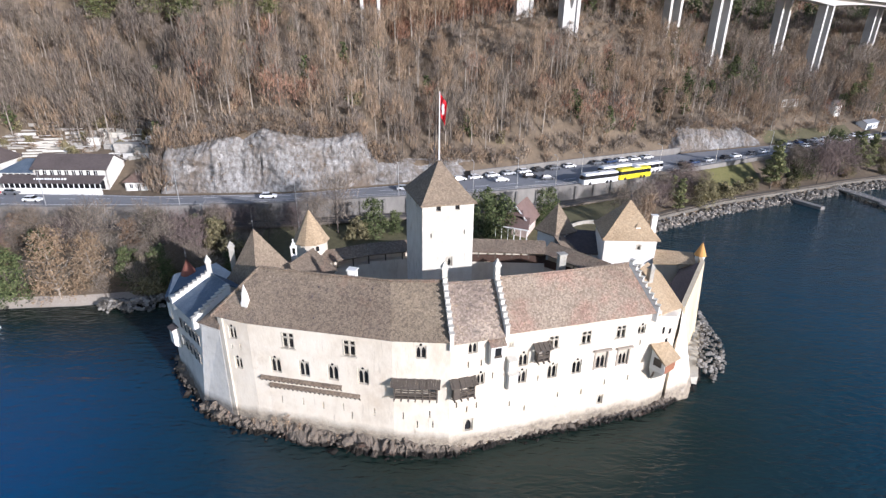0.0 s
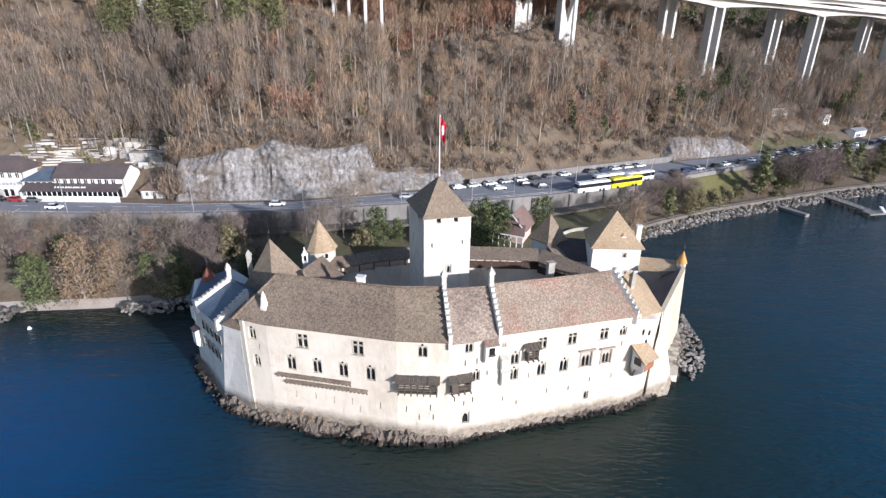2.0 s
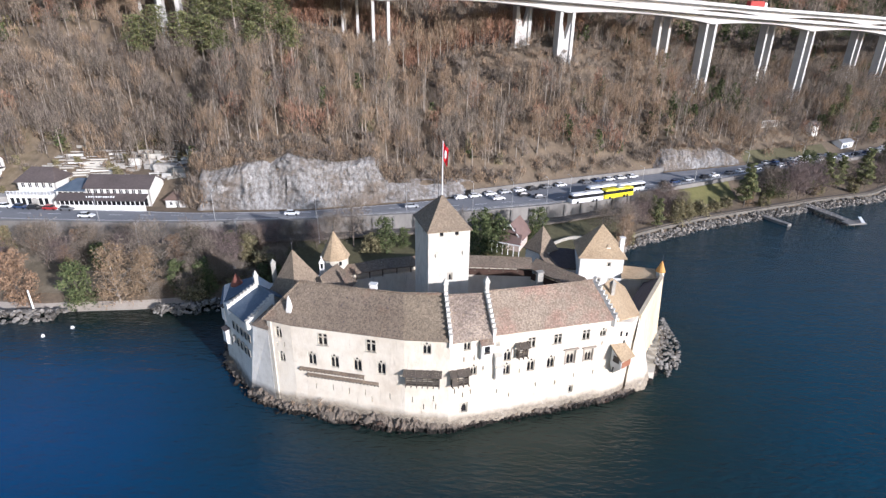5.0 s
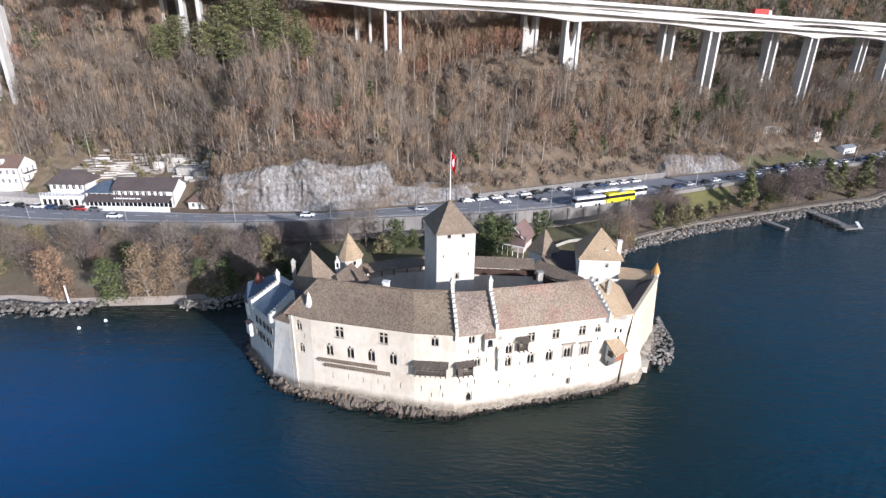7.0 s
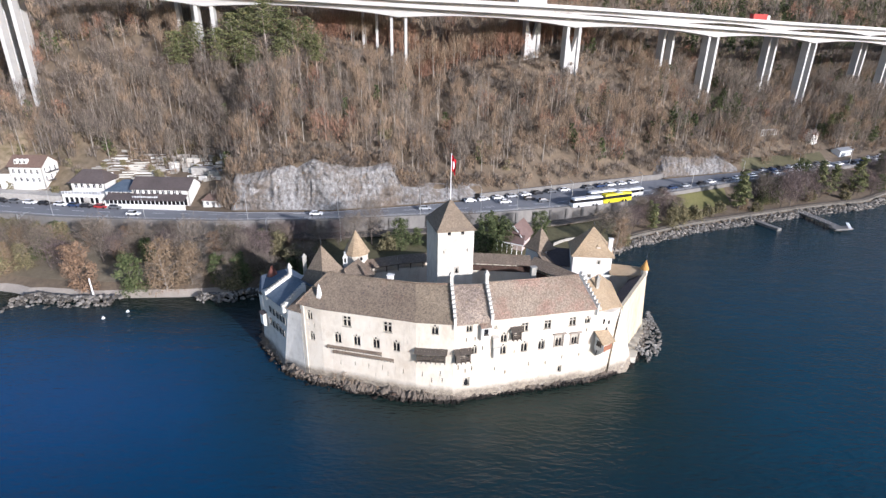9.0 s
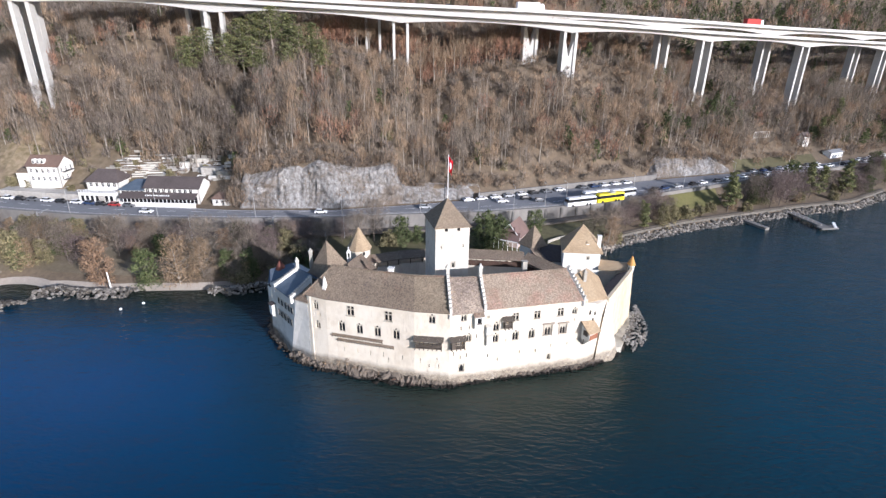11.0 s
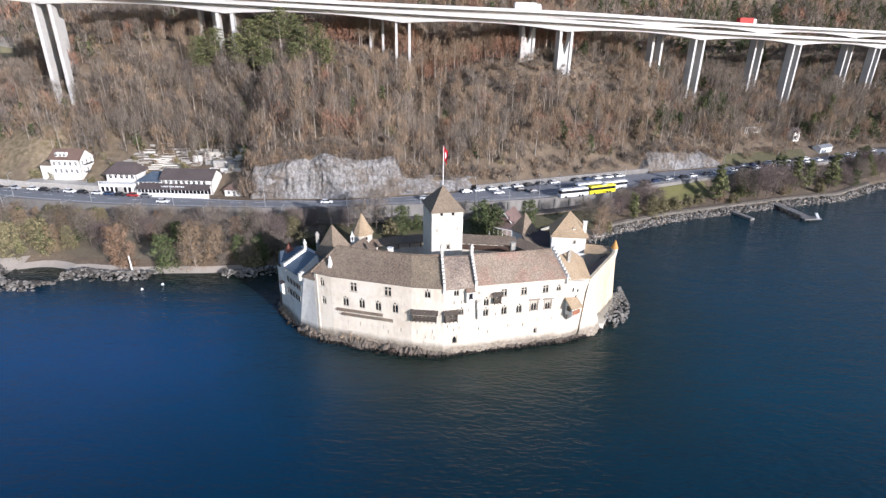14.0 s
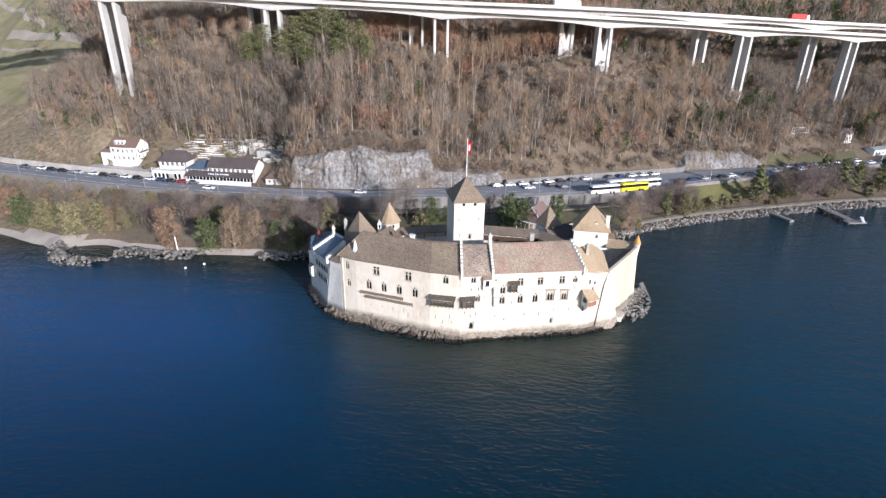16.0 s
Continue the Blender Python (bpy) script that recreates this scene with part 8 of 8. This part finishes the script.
def build_woods():
    rng = random.Random(7)
    T = []
    for i in range(4):
        T.append(template(bare_tree(rng, rng.uniform(11, 14.5), 3.0, 275, 0.42, 1.5, (1.0, 2.8), 0.056, side=0.55), i % 2, 2))
    for i in range(4):
        T.append(template(bare_tree(rng, rng.uniform(10.5, 14), 2.7, 260, 0.44, 1.5, (1.0, 2.8), 0.056, side=0.5), 1 if i else 0, 3))
    for i in range(3):
        T.append(template(bare_tree(rng, rng.uniform(8, 11), 2.9, 260, 0.2, 1.35, (0.6, 1.6), 0.075, side=0.8), 0, 4))
    for i in range(2):
        T.append(template(bare_tree(rng, rng.uniform(10, 13), 3.1, 265, 0.3, 1.5, (1.0, 2.6), 0.06, side=0.55), 0, 5))
    poles = len(T)
    for i in range(3):                                    # thin straight stems that stand out pale
        T.append(template(bare_tree(rng, rng.uniform(12, 15), 1.7, 120, 0.5, 1.4, (0.9, 2.4), 0.05, 6, 0.45), 1, 2 + i % 2))
    scrub0 = len(T)
    for i, slot in enumerate((3, 2, 2, 3, 5)):
        T.append(template(bare_tree(rng, 3.4, 2.0, 115, 0.05, 1.35, (0.6, 1.6), 0.09, 5, 0.6), 0, slot))
    ever = len(T)
    T.append(template(leafy_tree(rng, 9, 2.6, 500, 0.1, 0.45, 0.6), 0, 7))
    T.append(template(leafy_tree(rng, 4, 2.2, 260, 0.05, 0.4, 0.2), 0, 8))
    far0 = len(T)
    for slot in (2, 3, 4, 5):                             # lighter shapes for the far slope
        T.append(template(bare_tree(rng, 11, 3.6, 110, 0.2, 1.2, (1.4, 3.2), 0.15, 5, 0.5), 0, slot))
    places = []
    fx, fy = [p[0] for p in FRONT], [p[1] for p in FRONT]
    for x in np.arange(-345, 470, 4.05):
        yf = curve_at(ROAD_FAR, x)
        d = 2.0
        while d < 150:
            near = d < 100
            d += (3.9 if near else 6.8) * rng.uniform(0.8, 1.2)
            px = x + rng.uniform(-2.0, 2.0)
            dd = d + rng.uniform(-1.5, 1.5)
            y = curve_at(ROAD_FAR, px) + dd
            if px < -0.86 * (y + 45) - 30 or px > 0.84 * (y + 52) + 12:
                continue                                  # outside the wedge that the camera sees
            z = 10.8 + hill(px, dd)
            deck = float(np.interp(px, fx, fy))
            under = abs(y - deck - 5) < 7
            bank = px < -126 and dd < 17 - (px + 143) * 0.13 + 3 * noise.noise((px * 0.06, 4, 8))
            meadow = bank or (dd > 45 and px < float(np.interp(dd, (45, 53, 97, 128), (-242, -231, -249, -315))))
            garden = (-138 < px < -82 and dd < 22) or (-166 < px <= -141 and dd < 17)
            stand = -116 < px < -54 and 163 < y < 187
            if stand and rng.random() < 0.12:
                continue
            if 140 < px < 190 and 10 < dd < 30 and rng.random() < 0.68:
                if rng.random() < 0.85:
                    places.append((scrub0 + rng.randrange(5), px, y, z - 0.3, rng.uniform(0.4, 0.8), rng.uniform(0, 6.3)))
                continue
            if garden and dd > 13 and rng.random() < 0.3:
                places.append((scrub0 + rng.randrange(5), px, y, z - 0.3, rng.uniform(0.45, 0.9), rng.uniform(0, 6.3)))
                continue
            if (174 < px < 200 and dd < 9) or (128 < px < 180 and dd < 8 and rng.random() < 0.8):
                continue                                  # the roadside building stands here
            if garden or (cliff_high(px) > 2 and dd < 5.6) or (meadow and rng.random() < 0.93):
                continue
            left, right = smooth((-62 - px) / 40), smooth((px - 40) / 60)
            weights = [0.22 + 0.12 * left + 0.20 * right, 0.42 - 0.28 * left - 0.22 * right, 0.17 - 0.10 * left - 0.11 * right, 0.12 + 0.24 * left + 0.07 * right]
            tone = noise.noise((px * 0.025, dd * 0.025, 2.2))     # kinds keep together in drifts
            weights = [w * max(0.15, 1 + 2.2 * f) for w, f in zip(weights, (-tone, tone, noise.noise((px * 0.04, dd * 0.04, 6.2)), noise.noise((px * 0.03, dd * 0.03, 9.2))))]
            kind = rng.choices((0, 1, 2, 3), weights)[0]
            turn = rng.uniform(0, 6.3)
            if -60 < px < 60 and 9 <= y - deck < 34:          # tall rusty beeches behind the bench
                places.append(((8 + rng.randrange(3)) if rng.random() < 0.55 else 4 + rng.randrange(4), px, y, z - 0.2, rng.uniform(1.1, 1.45), turn))
                continue
            if not near:
                places.append((ever if rng.random() < 0.06 + 0.5 * smooth((px - 20) / 120) else far0 + kind, px, y, z - 0.3, rng.uniform(0.8, 1.3), turn))
                continue
            green = 0.075 + 0.06 * left + 0.05 * right
            clearing = (-56 < px < 78 and -13 < y - deck < 9) or (22 < px < 52 and 214 < y < 236)
            if dd < 9 or clearing or (meadow and not bank) or (under and rng.random() < 0.6):
                t = scrub0 + rng.randrange(5)
            elif px > 45 and dd > 12 and noise.noise((px * 0.035, dd * 0.045, 15.0)) > 0.22 and rng.random() < 0.6:
                t = ever + (rng.random() < 0.3)
            elif rng.random() < 0.2:
                t = poles + rng.randrange(3)
            elif rng.random() < green * (1.6 if noise.noise((px * 0.03, dd * 0.03, 5.0)) > 0 else 0.5):
                t = ever + (rng.random() < 0.45)
            else:
                t = (rng.randrange(4), 4 + rng.randrange(4), 8 + rng.randrange(3), 11 + rng.randrange(2))[kind]
            places.append((t, px, y, z - 0.2, rng.uniform(0.65, 1.15), turn))
            if rng.random() < (0.95 if dd < 32 else 0.5):
                places.append((scrub0 + rng.randrange(5), px + rng.uniform(-2, 2), y + rng.uniform(-2, 2), z - 0.4, rng.uniform(0.7, 1.3), turn))
    for k in range(110):                                  # close growth under the pines and above the gardens
        px, dd = rng.uniform(-140, -62), rng.uniform(22, 47)
        places.append((rng.choice((0, 1, 2, 3, 11, 12)), px, curve_at(ROAD_FAR, px) + dd, 10.8 + hill(px, dd) - 0.2, rng.uniform(0.7, 1.05), rng.uniform(0, 6.3)))
    for k in range(330):                                  # brambles hanging over the rock cut
        px = rng.uniform(-76, -19) if k < 230 else rng.uniform(-19, 8) if k < 270 else rng.uniform(82, 125)
        dd = rng.uniform(3.6, 9.0)
        places.append((scrub0 + rng.randrange(5), px, curve_at(ROAD_FAR, px) + dd, 10.8 + hill(px, max(dd, 5.6)) - 0.5, rng.uniform(0.45, 1.0), rng.uniform(0, 6.3)))
    for k in range(150):                                  # tufts on the ledges of the rock
        px, u = rng.uniform(-74, -21), rng.uniform(0.12, 0.95)
        z = 10.5 + cliff_high(px) * u
        if noise.noise((px * 0.1, u * 1.5, 12.0)) > -0.05:
            places.append((scrub0 + rng.randrange(5), px, curve_at(ROAD_FAR, px) + cliff_y(px, z, u), z - 0.3, rng.uniform(0.12, 0.34), rng.uniform(0, 6.3)))
    for k in range(60):                                   # scrub at the foot of the hill and beside the cut
        px = rng.uniform(-78.5, -74)
        dd = rng.uniform(1.5, 14)
        places.append((scrub0 + rng.randrange(5), px, curve_at(ROAD_FAR, px) + dd, 10.8 + hill(px, dd) - 0.3, rng.uniform(0.8, 1.5), rng.uniform(0, 6.3)))
    scatter("woods", T, places, WOOD_MATS, "leafless brown and rust winter woodland covering the hillside", "woodland")


build_woods()

# ---- single trees in the shore park ----
def split_tree(name, shape, bark, leaf, label):
    """A tree thing at the origin from a tree shape: trunk and crown."""
    v, f, s = shape
    t = thing(name, (0, 0, 0), label, "tree", "park trees")
    for nm, k, mt in (("trunk", 0, bark), ("crown", 1, leaf)):
        faces = [q for q, w in zip(f, s) if w == k]
        if not faces:
            continue
        used = sorted({i for q in faces for i in q})
        at = {i: j for j, i in enumerate(used)}
        sh = Shape()
        sh.v = [tuple(v[i]) for i in used]
        sh.f = [tuple(at[i] for i in q) for q in faces]
        sh.m = [0] * len(sh.f)
        part(nm, sh, mt, t)
    return t


def build_park():
    rng = random.Random(31)
    kinds = {
        "copper": (lambda: leafy_tree(rng, 13, 5.2, 3800, 0.06, 0.27, 0.3, levels=34), BARK, LEAF_COPPER, "broad tree with dry copper leaves on the shore"),
        "green": (lambda: leafy_tree(rng, 10, 4.6, 2800, 0.05, 0.30, 0.35, levels=28), BARK, LEAF_GREEN, "dense dark green evergreen tree"),
        "olive": (lambda: leafy_tree(rng, 10, 4.2, 2600, 0.08, 0.29, 0.3, levels=28), BARK, LEAF_OLIVE, "yellow-green tree in thin winter leaf"),
        "tan": (lambda: leafy_tree(rng, 14, 5.6, 3600, 0.05, 0.26, 0.45, levels=36), IVORY_BARK, LEAF_TAN, "orange-brown beech in dry leaf with a pale trunk"),
        "bare": (lambda: bare_tree(rng, 12, 4.8, 2500, 0.2, 1.25, (0.6, 1.5), 0.042, 20), BARK, TWIG_GREY, "bare brown twiggy winter tree in the park"),
        "plum": (lambda: bare_tree(rng, 9, 4.6, 2500, 0.12, 1.25, (0.5, 1.2), 0.042, 20), BARK, TWIG_PLUM, "rounded purple-brown leafless shore tree"),
        "pine": (lambda: leafy_tree(rng, 13, 3.6, 2600, 0.16, 0.36, 0.75, levels=24, squash=0.45), BARK, LEAF_PINE, "dark green pine with layered branches"),
        "poplar": (lambda: bare_tree(rng, 16, 2.6, 1400, 0.2, 0.8, (0.7, 1.8), 0.05, 16), IVORY_BARK, TWIG_TAN, "tall slender bare tree with pale trunk"),
        "bush": (lambda: leafy_tree(rng, 3.6, 2.6, 1400, 0.02, 0.26, 0.2, levels=14), BARK, LEAF_OLIVE, "low yellow-green shrub beside the path"),
    }
    made = {}

    def plant(kind, x, y, h=None, turn=None):
        build, bark, leaf, label = kinds[kind]
        base = {"copper": 13, "green": 10, "olive": 10, "tan": 14, "bare": 12, "plum": 9, "pine": 13, "poplar": 16, "bush": 3.6}[kind]
        m = pose(x, y, land_z(x, y) - 0.1, 0, 0, rng.uniform(0, 360) if turn is None else turn)
        gap = curve_at(ROAD_NEAR, x) - y                  # the row under the road wall stays low
        k = min(h or base, 6.0 + max(0.0, gap - 7) * 0.5 if x < -40 else 99) / base
        if kind not in made:
            made[kind] = split_tree("tree", build(), bark, leaf, label)
            ob = made[kind]
            ob.matrix_basis = m
        else:
            ob = copy_thing(made[kind], m)
        ob.scale = (k, k, k)

    for kind, x, y, h in (("copper", -97, 91, 14), ("olive", -146, 97.5, 10), ("bush", -149, 97, 5), ("olive", -131.5, 92.5, 12), ("green", -125, 98, 9), ("olive", -129.5, 110.5, 12), ("olive", -117.6, 114.5, 12), ("olive", -118.5, 99, 8), ("copper", -161, 101, 12), ("copper", -168, 103, 12), ("green", -66.5, 117, 13), ("green", -84, 92, 11), ("tan", -75.5, 93, 15), ("tan", -70, 96, 12), ("bare", -72, 103, 16), ("green", -69, 118, 11), ("olive", -135, 114, 9), ("olive", -118, 114, 11), ("olive", -125, 97, 11), ("olive", -131, 101, 9), ("bare", -100, 105, 12), ("bare", -92, 110, 11), ("bare", -113, 101, 11), ("plum", -106, 98, 9), ("bare", -65, 109, 11), ("plum", -80, 107, 9), ("plum", -62, 113, 8), ("bare", -85, 114, 11), ("bare", -104, 113, 10), ("plum", -97, 117, 7), ("bare", -124, 108, 10),
                          ("bare", -142, 104, 11), ("olive", -147, 108, 9), ("copper", -152, 104, 10), ("bare", -160, 109, 11), ("copper", -166, 106, 9), ("plum", -172, 110, 9), ("bare", -181, 112, 10), ("copper", -190, 114, 10), ("bare", -200, 118, 11), ("olive", -139, 98, 8),
                          ("green", -58, 99, 8), ("green", -64, 98, 8), ("plum", -54, 105, 8), ("bare", -59, 104, 10), ("bare", -53, 117, 10), ("plum", -47, 120, 8), ("bare", -41, 116, 9), ("bush", -52, 111, 4), ("plum", -36, 121, 7), ("bush", -44, 111, 4),
                          ("green", 9.5, 121, 13), ("green", 14.5, 122.5, 11), ("pine", 12, 125, 11), ("green", 26.5, 132, 10), ("green", -17, 122, 10), ("bare", -26, 123, 14), ("bush", -21, 121, 5), ("bare", -31, 120, 10), ("bare", 3, 128, 9), ("green", -12, 124, 6),
                          ("poplar", 50, 127, 15), ("poplar", 52.5, 129.5, 13), ("bare", 47, 135, 10), ("bare", 55, 139, 10), ("bush", 56, 137, 4), ("plum", 58, 145, 8),
                          ("pine", 68, 147, 11), ("olive", 76, 152, 9), ("olive", 81, 156, 7), ("plum", 73, 155, 7), ("bush", 88, 161, 5), ("bush", 94, 165, 4), ("bush", 84, 160, 4), ("pine", 108, 171, 17), ("pine", 112, 175, 11), ("bush", 100, 169, 4), ("bush", 116, 173, 4), ("plum", 128, 178, 12), ("plum", 134, 182, 13), ("plum", 139, 186, 12), ("green", 122, 181, 8), ("pine", 150, 192, 16), ("pine", 158, 196, 14), ("pine", 170, 199, 17), ("bush", 145, 188, 4), ("bush", 163, 193, 4), ("plum", 178, 200, 8), ("green", 186, 207, 8), ("bare", 192, 212, 9), ("pine", 201, 222, 12), ("plum", 211, 226, 9), ("bare", 220, 232, 10), ("green", 230, 240, 9), ("pine", 193, 262, 12), ("green", 199, 267, 11), ("pine", 206, 272, 13), ("green", 187, 259, 8), ("pine", 214, 284, 14), ("green", 209, 266, 9)):
        plant(kind, x, y, h)
    for i in range(46):                                   # the rest of the shore belt
        x = rng.uniform(-205, -50)
        y = rng.uniform(curve_at(SHORE, x) + 13, curve_at(ROAD_NEAR, x) - 8)
        if y > curve_at(SHORE, x) + 13:
            plant(rng.choice(("plum", "copper", "olive", "bare", "olive", "green", "tan", "plum")), x, y, rng.uniform(4.5, 9))
    for i in range(52):                                   # mixed trees on the far end of the beach
        x = rng.uniform(-208, -118)
        y = rng.uniform(curve_at(SHORE, x) + 5, curve_at(ROAD_NEAR, x) - 8)
        plant(rng.choice(("olive", "copper", "olive", "green", "pine", "bare", "copper", "tan")), x, y, rng.uniform(6, 11))
    for x, y, h in ((-140.5, 143.5, 2.6), (-133.5, 144.5, 3.2), (-158, 146, 3.0), (-107, 152, 3.4), (-99.5, 165, 4.5), (-104, 163.5, 4.0), (-165, 147, 3.5), (-118, 147, 2.6), (-112, 156, 2.4), (-108, 160, 3.0), (-95, 156, 2.2), (-89, 159, 2.6), (-123, 157, 2.2), (-129, 155, 2.0), (-136, 151, 2.4)):
        plant("bush", x, y, h)
    for i in range(16):                                   # taller growth towards the far bend
        x = rng.uniform(120, 240)
        plant(rng.choice(("plum", "pine", "bare", "green")), x, rng.uniform(curve_at(SHORE, x) + 9, curve_at(ROAD_NEAR, x) - 5), rng.uniform(6, 11))
    for i in range(40):                                   # dark thicket in the shade of the castle
        x = rng.uniform(-67, -38)
        y = curve_at(SHORE, x) + rng.uniform(0.8, 9)
        plant(rng.choice(("bare", "bush", "green", "bare", "tan", "bare")), x, y, rng.uniform(3.5, 7))
    for i in range(46):                                   # bare thickets on the far shore bank
        x = rng.uniform(108, 235) if i > 8 else rng.uniform(56, 80)
        plant(rng.choice(("plum", "bare", "plum", "bare", "pine", "tan")), x, rng.uniform(curve_at(SHORE, x) + 6, curve_at(ROAD_NEAR, x) - 4), rng.uniform(4.5, 8.5))
    for i in range(44):
        x = rng.uniform(66, 230)
        y = rng.uniform(curve_at(SHORE, x) + 8, curve_at(ROAD_NEAR, x) - 4)
        if y > curve_at(SHORE, x) + 8 and not (86 < x < 110 and y > curve_at(SHORE, x) + 12):
            k = rng.choice(("bush", "plum", "bush", "bare", "green", "pine", "bush"))
            plant(k, x, y, {"bush": 3, "plum": 6, "bare": 7, "green": 4, "pine": 8}[k])


def build_pines():
    """The stand of tall pines under the motorway."""
    rng = random.Random(41)
    shapes = [split_tree("tree", pine_shape(rng), BARK_PINE, LEAF_PINE, "tall pine with bare trunk and flat spreading crown") for _ in range(2)]
    spots = [(-108, 181, 21), (-103, 184, 20), (-92, 181, 20), (-88, 185, 21), (-83, 181, 20), (-80, 186, 22), (-74, 182, 21), (-70, 186, 22), (-65, 182, 20), (-60, 185, 20), (-55, 181, 17), (-67, 177, 17), (-77, 177, 17)]
    for i, (x, y, h) in enumerate(spots):
        m = pose(x, y, land_z(x, y) - 0.3, rng.uniform(-3, 3), rng.uniform(-3, 3), rng.uniform(0, 360))
        if i < 2:
            ob = shapes[i]
            ob.matrix_basis = m
        else:
            ob = copy_thing(shapes[i % 2], m)
        ob.scale = (h / 15, h / 15, h / 17)


def pine_shape(rng):
    v, f, s = bare_tree(rng, 17, 3.4, 0, 0.55, limbs=12)
    v, f, s = list(v), list(f), list(s)
    for i in range(3000):
        k = rng.random()
        lay = 8.0 + 9.5 * (int(k * 10) / 10)
        ang = rng.uniform(0, 6.283)
        wide = 4.6 * (1 - 0.5 * abs((lay - 12) / 6)) * (0.5 + 0.5 * math.sin(ang * 3 + lay * 2.3))
        out = wide * math.sqrt(rng.random())
        a = np.array((math.cos(ang) * out, math.sin(ang) * out, lay + rng.gauss(0, 0.22) - out * 0.12))
        p = np.array((rng.gauss(0, 1), rng.gauss(0, 1), rng.gauss(0, 0.8)))
        p /= np.linalg.norm(p) + 1e-6
        q = np.cross(p, (rng.gauss(0, 0.8), rng.gauss(0, 0.8), 1))
        q /= np.linalg.norm(q) + 1e-6
        z = 0.36 * rng.uniform(0.5, 1.3)
        j = len(v)
        v.extend((a - p * z, a + q * z * 0.6, a + p * z))
        f.append((j, j + 1, j + 2))
        s.append(1)
    return np.array(v), f, s


BARK_PINE = material("pine_bark", [(0.20, 0.16, 0.135), (0.40, 0.34, 0.29)], 2.0, 0.3, 0.5, 0.95, 0.3)
def build_wall_shrubs():
    """Leafless shrubs rooted in the rock against the west facade."""
    rng = random.Random(51)
    first = None
    for x, y, z, k in ((-22.5, 56.9, 2.6, 0.5), (-20.6, 56.4, 2.8, 0.62), (-18.8, 56.1, 2.6, 0.45), (-25.5, 57.6, 2.4, 0.35), (-13.5, 54.9, 2.4, 0.3)):
        m = pose(x, y, z, 0, 0, rng.uniform(0, 360))
        if first is None:
            first = split_tree("shrub", bare_tree(rng, 3.4, 0.9, 260, 0.15, 0.8, (0.3, 0.9), 0.025, 8), TWIG_TAN, TWIG_TAN, "leafless brown shrub growing from the rock")
            tagged(first, "", "shrub", "wall shrubs")
            first.matrix_basis = m
            ob = first
        else:
            ob = copy_thing(first, m)
        ob.scale = (k, k, k)


build_park()
build_pines()
build_wall_shrubs()
